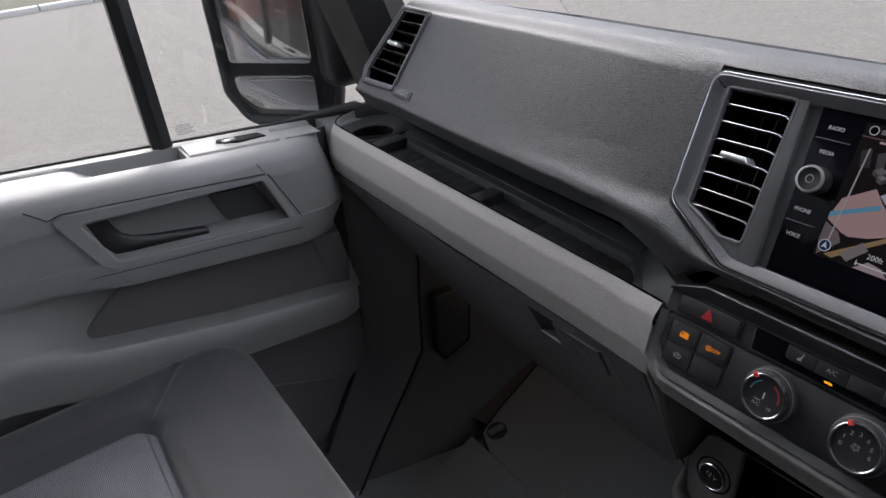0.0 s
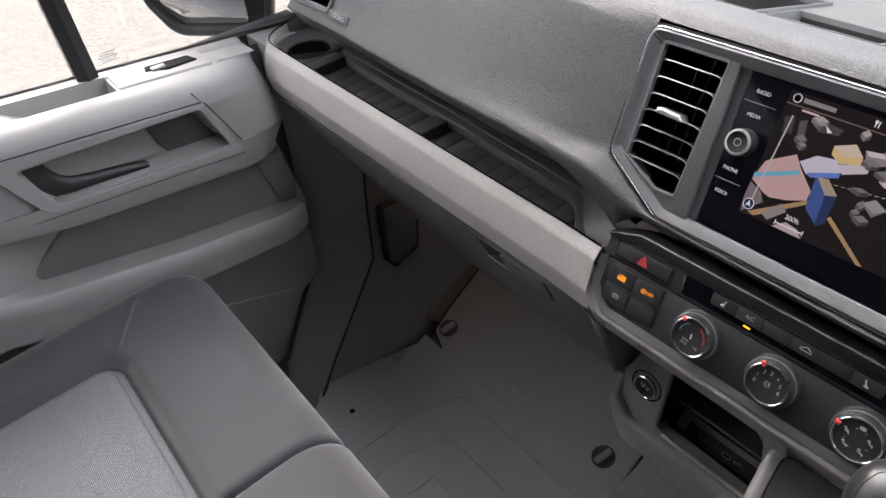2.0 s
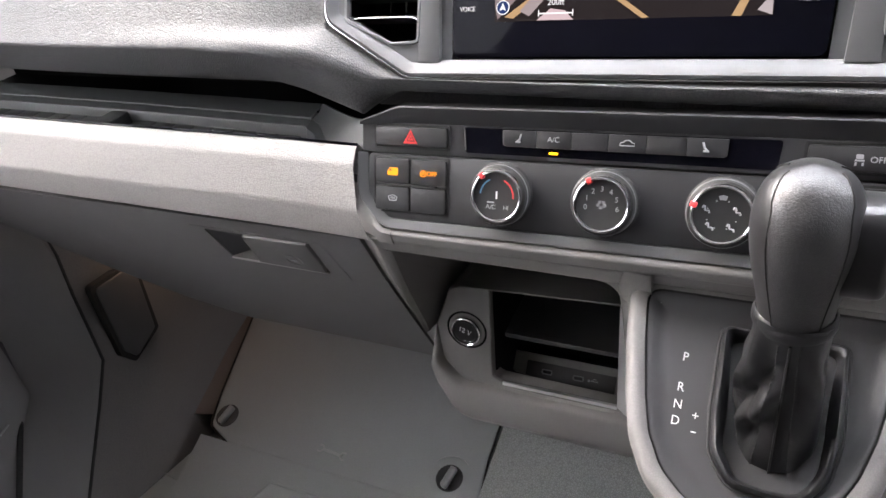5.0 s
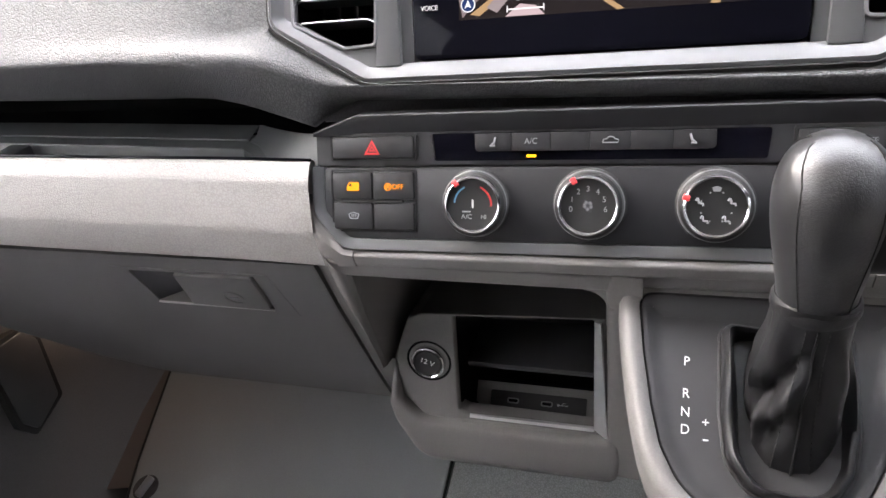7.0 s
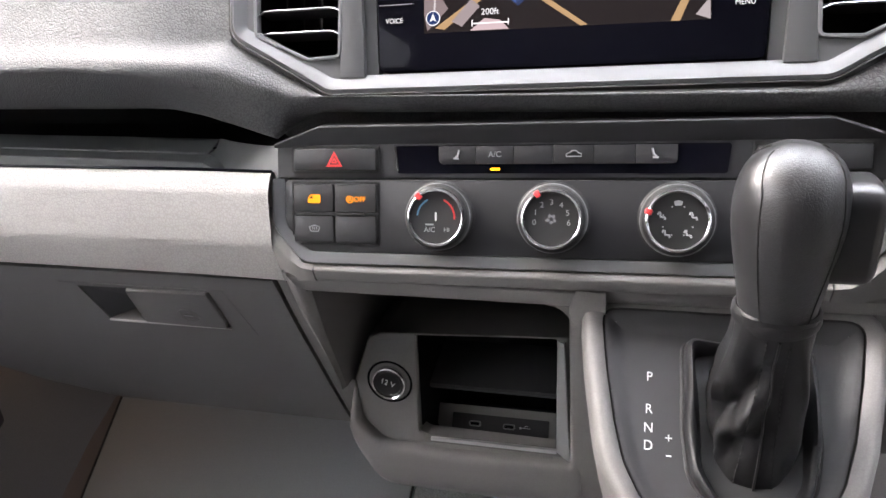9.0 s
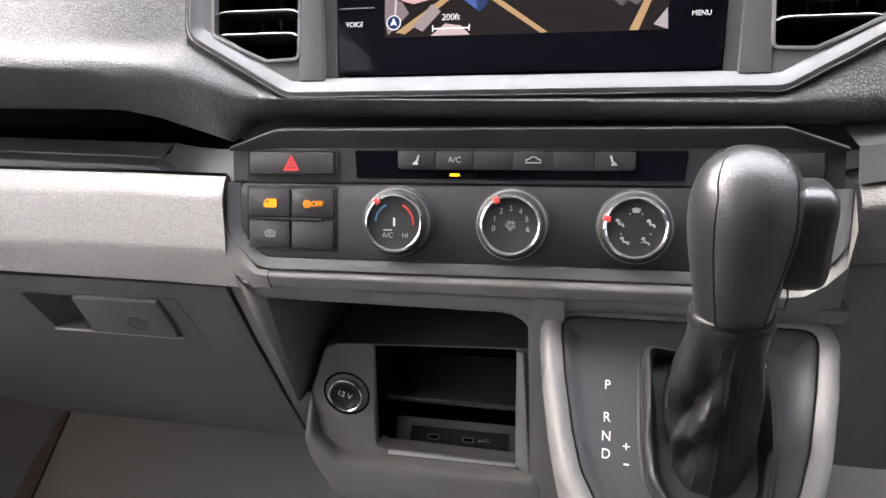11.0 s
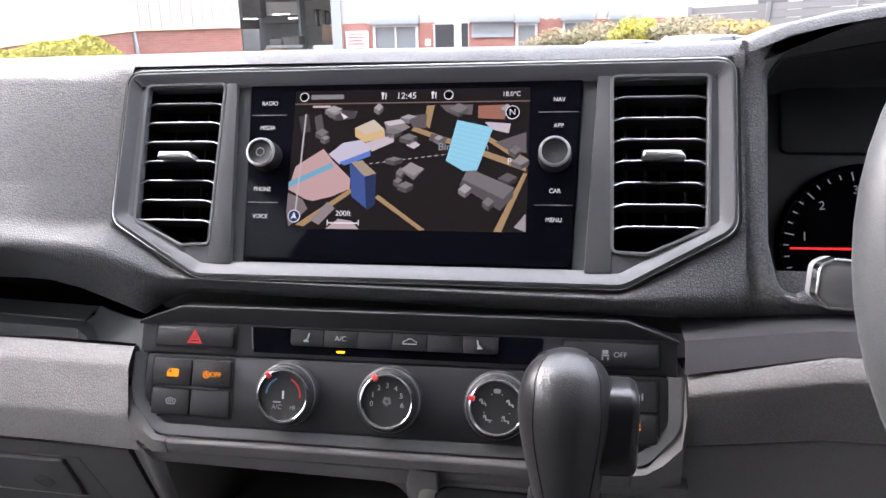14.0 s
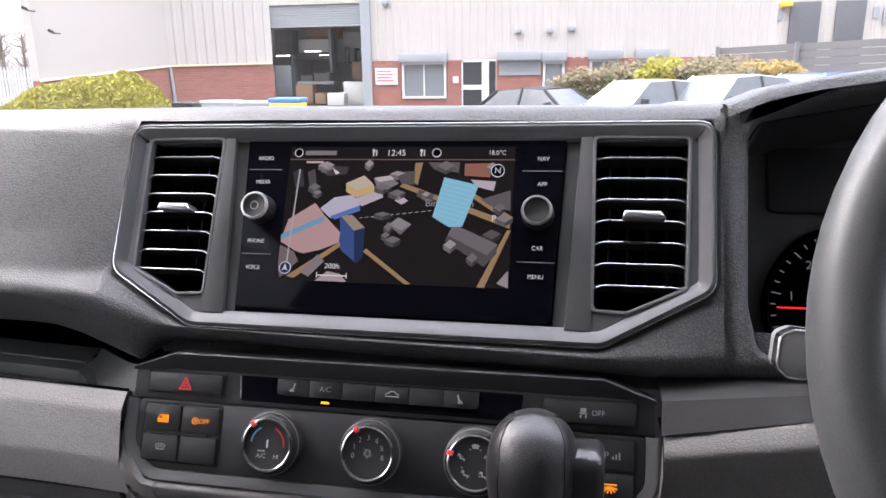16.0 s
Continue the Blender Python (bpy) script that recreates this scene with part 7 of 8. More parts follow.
kick = solid("kick_panel", loft([[Vector(a), Vector(a).lerp(Vector(b), 0.12) + Vector((0.010, -0.004, 0)), Vector(a).lerp(Vector(b), 0.85) + Vector((0.008, 0, 0)), Vector(b)] for a, b in (((-0.880, -0.085, 0.640), (-0.815, 0.000, 0.640)), ((-0.880, -0.095, 0.40), (-0.805, 0.003, 0.40)), ((-0.880, -0.097, 0.30), (-0.800, -0.007, 0.335)), ((-0.885, -0.100, 0.215), (-0.800, -0.015, 0.214)), ((-0.860, -0.170, 0.130), (-0.800, -0.0525, 0.158)), ((-0.832, -0.232, 0.060), (-0.775, -0.15, 0.06)), ((-0.815, -0.255, -0.02), (-0.752, -0.215, -0.02)))], closed=False), KICKM, "grey door pillar trim beside the footwell", "trim", kind="structure", angle=50)
wellside = solid("footwell_side", loft([[Vector(a) + Vector((-0.016, -0.022, 0)), Vector(b), Vector(c)] for a, b, c in (((-0.803, 0.002, 0.64), (-0.77, 0.06, 0.64), (-0.78, 0.5, 0.64)), ((-0.803, 0.002, 0.40), (-0.76, 0.06, 0.38), (-0.78, 0.5, 0.40)), ((-0.803, -0.012, 0.214), (-0.765, 0.045, 0.205), (-0.78, 0.5, 0.2)), ((-0.800, -0.05, 0.155), (-0.765, 0.03, 0.12), (-0.78, 0.5, 0.15)), ((-0.757, -0.21, -0.02), (-0.725, 0.01, -0.02), (-0.76, 0.5, -0.02)))], closed=False), CARPET, "dark footwell side lining", "trim", kind="structure")
part("pillar_seam", tube([(-0.8135, 0.000, 0.600), (-0.8040, 0.002, 0.40), (-0.7990, -0.008, 0.335), (-0.7990, -0.016, 0.214), (-0.7985, -0.0535, 0.158), (-0.7735, -0.151, 0.06), (-0.7510, -0.216, -0.005)], 0.0024, 8), SEAM, kick, "dark joint beside the footwell lining")
part("pillar_seam", tube([(-0.8780, -0.096, 0.40), (-0.8770, -0.099, 0.30), (-0.8800, -0.103, 0.215), (-0.8560, -0.172, 0.130), (-0.8290, -0.234, 0.060)], 0.0045, 8), SEAM, kick, "dark joint beside the door pocket")
part("lining_strip", loft([[MT @ Vector((u, v, 0.002)), MT @ Vector((u - 0.035, v - 0.012, 0.008)), MT @ Vector((u - 0.075, v - 0.04, 0.030))] for u, v in ((-0.710, 0.040), (-0.724, 0.080), (-0.750, 0.20), (-0.777, 0.34))], closed=False), LINING, wellside, "brownish lining beside the cover", angle=60)
FUSE = [(0.002, 0.345), (0.062, 0.340), (0.072, 0.315), (0.062, 0.225), (0.014, 0.205), (-0.002, 0.23)]
part("fuse_gap", side_plate(fillet([(a * 1.0 + (0.006 if a > 0.03 else -0.006), b + (0.006 if b > 0.28 else -0.006)) for a, b in FUSE], 0.008, 3), -0.7600, 0.012), SEAM, wellside)
part("fuse_cover", side_plate(fillet(FUSE, 0.008, 3), -0.7575, 0.012, 0.003), DARKP, wellside, "dark fuse cover")
solid("toe_board", joined(loft([[Vector((x, y, z)) for y, z in ((0.05, -0.01), (0.33, 0.10), (0.47, 0.42), (0.50, 0.72))] for x in (-0.93, 0.93)], closed=False)), CARPET, "dark toe board and bulkhead", "wall", kind="structure")
solid("console_foot", loft([[Vector((x, y, z)) for x, y in ((0.035, 0.10), (0.040, -0.16), (0.07, -0.19), (0.15, -0.19), (0.18, -0.16), (0.19, 0.10))] for z in (0.03, 0.34)], closed=False), LOWER, "grey foot of the gear console", "trim", kind="structure")

solid("roof", box(-0.98, 0.98, -1.26, -0.10, 1.46, 1.52), HEADLINE, "pale headlining of the cab roof", "ceiling", kind="structure")
solid("bulkhead", box(-0.98, 0.98, -1.26, -1.20, -0.05, 1.47), DARKP, "dark grey bulkhead behind the seats", "wall", kind="structure")
for s in (-1, 1):
    solid("window_pillar_rear", box(min(s * 0.93, s * 0.985), max(s * 0.93, s * 0.985), -1.22, -1.08, 0.55, 1.47), BLACKT, "black door frame upright", "pillar", kind="structure")
    solid("roof_rail", box(min(s * 0.90, s * 0.985), max(s * 0.90, s * 0.985), -1.20, -0.20, 1.40, 1.47), HEADLINE, "pale roof rail above the door", "trim", kind="structure")
    base = Vector((s * 0.930, 0.105, 0.62))
    top = Vector((s * 0.86, -0.20, 1.50))
    ring = lambda c, k: [c + Vector((s * a, b, 0)) for a, b in ((-0.035 * k, 0.01), (-0.030 * k, -0.05), (0.055, -0.065), (0.065, 0.03), (0.0, 0.06))]
    solid("windscreen_pillar", loft([ring(base, 1), ring(base.lerp(top, 0.5), 0.9), ring(top, 0.9)]), BLACKT, "black windscreen pillar", "pillar", kind="structure", angle=30)
solid("driver_door", loft([[Vector((x, y, z)) for x, z in ((0.955, 0.66), (0.90, 0.66), (0.85, 0.62), (0.84, 0.52), (0.88, 0.48), (0.84, 0.40), (0.90, 0.30), (0.91, -0.1), (0.97, -0.1))] for y in (-1.15, -0.1, 0.1)]), DOORP, "grey driver's door panel", "door", kind="structure")
solid("dash_end_trim", loft([[Vector((x, y, sill(y) - 0.0005 if top else 0.58)) for x, y in ((-0.955, -0.082), (-0.885, -0.082), (-0.905, -0.030), (-0.910, 0.04), (-0.87, 0.12), (-0.955, 0.12))] for top in (0, 1)]), DOORP, "grey trim at the dash end", "trim", kind="structure", angle=30)
ws = solid("windscreen", loft([[Vector((x, 0.50, 0.700)), Vector((x * 0.98, 0.20, 1.07)), Vector((x * 0.95, -0.12, 1.48)), Vector((x * 0.95, -0.116, 1.483)), Vector((x * 0.98, 0.204, 1.073)), Vector((x, 0.504, 0.703))] for x in (-0.93, 0, 0.93)]), GLASS, "clear curved windscreen", "window", kind="structure")
ws.visible_shadow = False

# lit lamp under the dash end
fl = thing("footwell_lamp", "small warm courtesy lamp under the dash end", "lamp", at=(-0.735, 0.10, 0.40))
part("lamp_lens", prism(rect(-0.755, -0.715, 0.085, 0.115, 0.004), 0.402, base=0.396, bevel=0.001), glow("warm_lamp_lens", (1.0, 0.62, 0.35), 1.5), fl)
fb = new("footwell_bulb", bpy.data.lights.new("footwell_bulb", "POINT"))
fb.data.energy, fb.data.shadow_soft_size, fb.data.color = 0.022, 0.03, (1.0, 0.80, 0.64)
fb.location = (-0.735, 0.10, 0.385)

# unseen panel added to cut the light from the driver's side
solid("driver_side_light_block", box(0.955, 0.985, -1.22, -0.58, 0.66, 1.47), DARKP, "unseen dark panel added to block light on the driver's side", "wall", kind="structure")
dw = solid("driver_window", box(0.958, 0.962, -0.58, 0.05, 0.655, 1.42), GLASS, "clear driver's door window", "window", kind="structure")
dw.visible_shadow = False

# ---- outside ----
GZ = -0.72
ASPH = material("worn_pale_asphalt", (0.105, 0.093, 0.078), 0.9, grain=0.8, size=0.034, vary=0.85, stain=0.4)
ground = solid("ground", loft([[Vector((x, y, GZ)) for x in (-300, -40, -15, 0, 15, 40, 300)] for y in (-300, -40, -10, 0, 10, 40, 300)], closed=False), ASPH, "worn pale asphalt yard", "ground", kind="structure")
KERB = material("concrete_kerb", (0.34, 0.33, 0.31), 0.85, grain=0.4, size=0.01, vary=0.2)
for k in range(9):
    solid("kerb", box(-15.1, -14.85, -3.1 + k * 0.92, -2.2 + k * 0.92, GZ - 0.05, GZ + 0.10, 0.02), KERB, "concrete kerb stone beside the verge", "kerb", "kerb stones", kind="structure")
GRASSM = material("thin_grass_verge", (0.07, 0.066, 0.040), 0.95, grain=0.8, size=0.03, vary=0.5, stain=0.5)
solid("verge", box(-30, -15.1, -8, 12, GZ - 0.02, GZ + 0.09, 0.01), GRASSM, "thin grass verge behind the kerb", "grass", kind="structure")

CLAD = material("white_ribbed_cladding", (0.40, 0.370, 0.334), 0.5, vary=0.05, size=0.05)
GREYM = material("grey_painted_metal", (0.25, 0.265, 0.275), 0.5, vary=0.06, size=0.02)
INSIDE = material("dim_workshop_interior", (0.34, 0.33, 0.31), 0.8, vary=0.3, size=0.3)
WINDOWW = material("white_window_frame", (0.50, 0.50, 0.50), 0.4, vary=0.03)
PANE = material("dark_window_glass", (0.17, 0.185, 0.19), 0.06, vary=0.2)
DIMD = material("dark_grey_loading_door", (0.085, 0.086, 0.090), 0.7, vary=0.15, size=0.2)
DOORD = material("dark_entrance_door_glass", (0.035, 0.035, 0.036), 0.35, vary=0.3, size=0.2, spec=0.2)


def brick_material():
    m = bpy.data.materials.new("red_brick_wall")
    m.use_nodes = True
    n, l = m.node_tree.nodes, m.node_tree.links
    b = n["Principled BSDF"]
    b.inputs["Roughness"].default_value = 0.9
    tc = n.new("ShaderNodeTexCoord")
    mp = n.new("ShaderNodeMapping")
    mp.inputs["Rotation"].default_value = (radians(90), 0, 0)
    br = n.new("ShaderNodeTexBrick")
    br.inputs["Color1"].default_value, br.inputs["Color2"].default_value, br.inputs["Mortar"].default_value = (0.31, 0.115, 0.085, 1), (0.25, 0.09, 0.068, 1), (0.27, 0.155, 0.12, 1)
    br.inputs["Scale"].default_value, br.inputs["Brick Width"].default_value, br.inputs["Row Height"].default_value, br.inputs["Mortar Size"].default_value = 1.0, 0.225, 0.075, 0.008
    l.new(tc.outputs["Object"], mp.inputs[0])
    l.new(mp.outputs[0], br.inputs[0])
    l.new(br.outputs["Color"], b.inputs["Base Color"])
    bp = n.new("ShaderNodeBump")
    bp.inputs["Distance"].default_value = 0.008
    l.new(br.outputs["Fac"], bp.inputs["Height"])
    bp.invert = True
    l.new(bp.outputs[0], b.inputs["Normal"])
    return m


BRICK = brick_material()
EX, EY, EZ = 0.14, -0.503, 0.885


def out(s, zs_, d):
    """A place d metres ahead, by its sideways and upward slope from the driver's eye."""
    return Vector((EX + s * d, EY + d, EZ + zs_ * d))


def wall_run(name, a, b, z0a, z0b, z1, mat, parent, thick=0.2, ribs=0.0, label=""):
    """An upright wall from a to b (plan points), its foot and head given; ribs: spacing of cladding ribs."""
    a, b = Vector((a[0], a[1], 0)), Vector((b[0], b[1], 0))
    d = (b - a)
    ln = d.length
    d.normalize()
    nrm = Vector((d.y, -d.x, 0))
    if nrm.dot(Vector((EX, EY, 0)) - a) < 0:
        nrm = -nrm
    pts = [(0, 0)]
    if ribs:
        s = 0.0
        pts = []
        while s < ln - ribs:
            pts += [(s, 0), (s + ribs * 0.62, 0), (s + ribs * 0.70, 0.03), (s + ribs * 0.92, 0.03)]
            s += ribs
        pts.append((ln, 0))
    else:
        pts = [(0, 0), (ln, 0)]
    f = lambda s, o, z: a + d * s + nrm * o + Vector((0, 0, z))
    foot = lambda s: lerp(z0a, z0b, s / ln)
    bm = loft([[f(s, o, foot(s)), f(s, o, z1), f(s, -thick, z1), f(s, -thick, foot(s))] for s, o in pts])
    return part(name, bm, mat, parent, label, angle=20)


works = thing("workshop", "white clad workshop on a red brick plinth with a half-open shutter", "building", at=(-5, 29.5, GZ))
DW = 30.0
X = lambda s: EX + s * DW
Z = lambda zs_: EZ + zs_ * DW
yw = EY + DW
top = 8.0
wall_run("cladding", (X(-0.3190), yw), (X(0.215), yw), Z(0.0105), Z(0.0105), top, CLAD, works, ribs=0.33, label="white ribbed cladding")
wall_run("cladding", (X(-0.4900), yw), (X(-0.3330), yw), Z(0.0900), Z(0.0900), top, CLAD, works, ribs=0.33)
wall_run("brick_wall", (X(-0.3190), yw - 0.05), (X(-0.2760), yw - 0.05), GZ, GZ, Z(0.0100), BRICK, works, label="red brick plinth")
wall_run("brick_wall", (X(-0.2090), yw - 0.05), (X(-0.1880), yw - 0.05), GZ, GZ, Z(0.0100), BRICK, works)
wall_run("brick_wall", (X(-0.1400), yw - 0.05), (X(-0.0770), yw - 0.05), GZ, GZ, Z(0.0100), BRICK, works)
wall_run("brick_wall", (X(-0.0450), yw - 0.05), (X(-0.0150), yw - 0.05), GZ, GZ, Z(0.0100), BRICK, works)
wall_run("brick_wall", (X(0.0250), yw - 0.05), (X(0.215), yw - 0.05), GZ, GZ, Z(0.0100), BRICK, works)
part("shutter_frame", joined(box(X(-0.3330), X(-0.3190), yw - 0.15, yw + 0.1, GZ, top), box(X(-0.4820), X(-0.4740), yw - 0.1, yw + 0.1, GZ, top)), GREYM, works, "grey shutter jamb")
sh_ = part("roller_shutter", box(X(-0.4745), X(-0.3330), yw + 0.12, yw + 0.16, Z(0.0590), Z(0.12)), GREYM, works, "half-raised grey roller shutter")
for k in range(18):
    part("shutter_slat", box(X(-0.4745), X(-0.3330), yw + 0.08, yw + 0.125, Z(0.0590) + k * 0.1, Z(0.0590) + k * 0.1 + 0.085, 0.02), GREYM, sh_)
part("workshop_room", loft([[Vector((x, y, z)) for x, z in ((X(-0.56), GZ), (X(-0.56), 5.0), (X(-0.30), 5.0), (X(-0.30), GZ))] for y in (yw + 0.2, yw + 11.0)], caps=False), INSIDE, works, "dim workshop interior")
part("room_back", box(X(-0.56), X(-0.30), yw + 11, yw + 11.1, GZ, 5.0), INSIDE, works)
STUFF = material("workshop_clutter", (0.10, 0.095, 0.09), 0.8, vary=0.4, size=0.2)
PALEB = material("pale_board", (0.55, 0.54, 0.50), 0.7, vary=0.1, size=0.2)
CARDB = material("brown_cardboard", (0.30, 0.19, 0.11), 0.8, vary=0.2, size=0.2)
for s0, s1, z0, z1, d, mt, lb in (
        (-0.4700, -0.4395, 0.021, 0.056, 6.0, STUFF, "dark storage rack in the workshop"), (-0.4180, -0.3690, 0.043, 0.0575, 8.0, CARDB, "brown boxes on a high workshop shelf"),
        (-0.4395, -0.3840, 0.0240, 0.0420, 7.0, PALEB, "pale front of a workshop gallery"), (-0.3830, -0.3330, 0.0100, 0.0510, 9.0, PALEB, "pale partition inside the workshop"),
        (-0.4395, -0.3800, 0.0125, 0.0235, 6.5, STUFF, "dark shelf below the workshop gallery"), (-0.3600, -0.3560, 0.008, 0.031, 5.5, STUFF, "dark tool hanging in the workshop"),
        (-0.3520, -0.3440, 0.010, 0.029, 5.5, STUFF, "dark tool hanging in the workshop"), (-0.3420, -0.3320, 0.010, 0.026, 5.5, STUFF, "dark tool hanging in the workshop"),
        (-0.3640, -0.3300, -0.054, -0.018, 1.5, PALEB, "pale boards leaning in the workshop"), (-0.3500, -0.3300, -0.014, 0.009, 5.0, CARDB, "cabinet with a pale brown door in the workshop"),
        (-0.4360, -0.3790, -0.0215, -0.0170, 3.0, GREYM, "grey workbench top in the workshop"), (-0.4390, -0.4120, -0.054, -0.022, 2.6, CARDB, "brown boxes under the workbench"),
        (-0.4090, -0.3920, -0.054, -0.034, 2.2, CARDB, "brown box on the workshop floor"), (-0.3900, -0.3640, -0.054, -0.034, 1.0, PALEB, "pale crate on the workshop floor"),
        (-0.4700, -0.4440, -0.054, 0.006, 4.5, GREYM, "grey machine standing in the workshop"), (-0.4430, -0.4400, -0.054, 0.056, 6.2, GREYM, "grey steel post in the workshop"),
        (-0.3840, -0.3800, -0.054, 0.056, 6.2, GREYM, "grey steel post in the workshop"), (-0.4290, -0.4110, -0.017, -0.009, 3.2, STUFF, "dark machine on the workbench"), (-0.4090, -0.3850, -0.017, -0.005, 3.2, STUFF, "dark machine on the workbench")):
    p, q = out(s0, z0, DW + d), out(s1, z1, DW + d)
    solid("workshop_fitting", box(p.x, q.x, yw + d, yw + d + 0.8, max(GZ, p.z), q.z, 0.02), mt, lb, "workshop fitting")
for s0, s1, z, d in ((-0.466, -0.447, 0.0195, 4.0), (-0.421, -0.398, 0.0250, 4.0), (-0.398, -0.386, 0.0195, 5.0)):
    p, q = out(s0, z, DW + d), out(s1, z, DW + d)
    solid("strip_lamp", box(p.x, q.x, yw + d, yw + d + 0.15, p.z - 0.01, p.z + 0.03, 0.005), glow("lit_strip_lamp", (1.0, 0.98, 0.92), 3.0), "lit white strip lamp in the workshop", "lamp", "strip lamps")


def facade_window(s0, s1, zb, zt, panes, shut=False, frame=None):
    w = part("facade_window", joined(box(X(s0), X(s1), yw - 0.12, yw - 0.02, Z(zt) - 0.10, Z(zt)), box(X(s0), X(s1), yw - 0.12, yw - 0.02, Z(zb), Z(zb) + 0.10), box(X(s0), X(s0) + 0.1, yw - 0.12, yw - 0.02, Z(zb) + 0.1, Z(zt) - 0.1), box(X(s1) - 0.1, X(s1), yw - 0.12, yw - 0.02, Z(zb) + 0.1, Z(zt) - 0.1)), frame or WINDOWW, works, "framed window")
    n = panes
    for k in range(n):
        a, b = lerp(X(s0) + 0.1, X(s1) - 0.1, k / n), lerp(X(s0) + 0.1, X(s1) - 0.1, (k + 1) / n)
        part("pane", box(a + 0.03, b - 0.03, yw - 0.06, yw - 0.04, Z(zb) + 0.1, Z(zt) - 0.1), GREYM if shut else PANE, w)
        if k:
            part("mullion", box(a - 0.03, a + 0.03, yw - 0.11, yw - 0.02, Z(zb) + 0.1, Z(zt) - 0.1), frame or WINDOWW, w)
    part("shutter_box", box(X(s0) - 0.08, X(s1) + 0.08, yw - 0.35, yw - 0.02, Z(zt), Z(zt) + 0.36, 0.02), GREYM, w, "grey shutter box")
    return w


facade_window(-0.2745, -0.2105, -0.0420, 0.0080, 2)
part("window_wall", box(X(-0.2760), X(-0.2090), yw - 0.02, yw + 0.1, GZ, Z(0.01)), BRICK, works)
part("window_wall", box(X(-0.0770), X(0.0250), yw - 0.01, yw + 0.1, GZ, Z(0.012)), BRICK, works)
louvre = facade_window(-0.1360, -0.0790, -0.0110, 0.0085, 1, True, GREYM)
for k in range(8):
    part("louvre_slat", box(X(-0.1330), X(-0.0820), yw - 0.10, yw - 0.055, Z(-0.0110) + 0.10 + k * 0.05, Z(-0.0110) + 0.135 + k * 0.05), GREYM, louvre)
facade_window(-0.0760, -0.0470, -0.06, 0.0070, 1)
facade_window(-0.0140, 0.0240, -0.03, 0.0085, 2)
facade_window(0.0480, 0.0850, -0.03, 0.0085, 2)
dr_ = part("facade_door", box(X(-0.1870), X(-0.1550), yw - 0.08, yw, GZ, Z(0.0070)), DOORD, works, "dark entrance door")
part("door_frame", joined(box(X(-0.1885), X(-0.1865), yw - 0.12, yw, GZ, Z(0.0070)), box(X(-0.1600), X(-0.1500), yw - 0.12, yw, GZ, Z(0.0070))), WINDOWW, dr_, "white door jamb")
part("door_panel", box(X(-0.1500), X(-0.1410), yw - 0.06, yw, GZ, Z(0.0080)), DOORD, works)
part("door_rail", box(X(-0.1865), X(-0.1600), yw - 0.11, yw - 0.06, GZ + 0.7, GZ + 0.9), WINDOWW, dr_)
sg = solid("wall_sign", box(X(-0.3140), X(-0.2810), yw - 0.12, yw - 0.06, Z(-0.0230), Z(0.0005), 0.01), WINDOWW, "white notice board on the brick wall", "sign")
for k in range(4):
    part("sign_bar", box(X(-0.311), X(-0.290 + 0.003 * (k % 2)), yw - 0.125, yw - 0.115, Z(-0.0050 - k * 0.0042), Z(-0.0036 - k * 0.0042)), REDP, sg)
solid("wall_notice", box(X(-0.2010), X(-0.1930), yw - 0.10, yw - 0.04, Z(-0.0210), Z(-0.0120), 0.005), WINDOWW, "small white notice by the entrance", "sign")
for s, z in ((-0.300, 0.085), (-0.115, 0.043), (-0.072, 0.043), (-0.043, 0.045)):
    solid("wall_lamp", box(X(s), X(s) + 0.25, yw - 0.3, yw - 0.02, Z(z), Z(z) + 0.2, 0.04), GREYM, "small grey lamp on the cladding", "lamp", "wall lamps")

# nearer wing on the left
wing = thing("workshop_wing", "white clad workshop wing with sloping red brick plinth", "building", at=(-13, 20, GZ))
A, B, C = out(-0.8756, -0.0129, 15.0), out(-0.6415, 0.0071, 22.0), out(-0.4720, 0.0091, 24.0)
wall_run("cladding", A, B, A.z, B.z, 9, CLAD, wing, label="white smooth cladding")
wall_run("cladding", B, C, B.z, C.z, 9, CLAD, wing, ribs=0.33, label="white ribbed cladding")
wall_run("brick_wall", A + Vector((0.02, 0, 0)), B + Vector((0.02, 0, 0)), GZ, GZ, min(A.z, B.z), BRICK, wing, label="red brick plinth")
wall_run("brick_wall", B + Vector((0, 0.03, 0)), C + Vector((0, 0.03, 0)), GZ, GZ, B.z, BRICK, wing)
bm = loft([[Vector((p.x, p.y, z)) for p, z in ((A, A.z), (B, A.z), (B, B.z + 0.02))], [Vector((p.x - 0.1, p.y, z)) for p, z in ((A, A.z), (B, A.z), (B, B.z + 0.02))]])
part("brick_wedge", bm, BRICK, wing)
YEL = material("cream_flashing", (0.62, 0.54, 0.34), 0.6, vary=0.1, size=0.05)
part("flashing", tube([A + Vector((0.05, -0.02, 0)), B + Vector((0.05, -0.05, 0)), C + Vector((0, -0.06, 0))], 0.035, 6), YEL, wing, "cream flashing strip")
part("downpipe", tube([B + Vector((0.06, -0.10, 0.0)), Vector((B.x + 0.16, B.y - 0.10, GZ))], 0.06, 10), GREYM, wing, "grey downpipe")
for p, z in ((out(-0.8388, 0.065, 15.3), 0), (out(-0.8802, 0.10, 14.8), 0)):
    solid("security_camera", joined(tube([p + Vector((0.03, -0.16, -0.03)), p + Vector((-0.02, 0.0, -0.05))], 0.04, 8), tube([p + Vector((0, 0, -0.08)), p + Vector((-0.05, 0.3, -0.08))], 0.018, 6)), BLACKT, "small dark security camera on the cladding", "camera", "cameras")

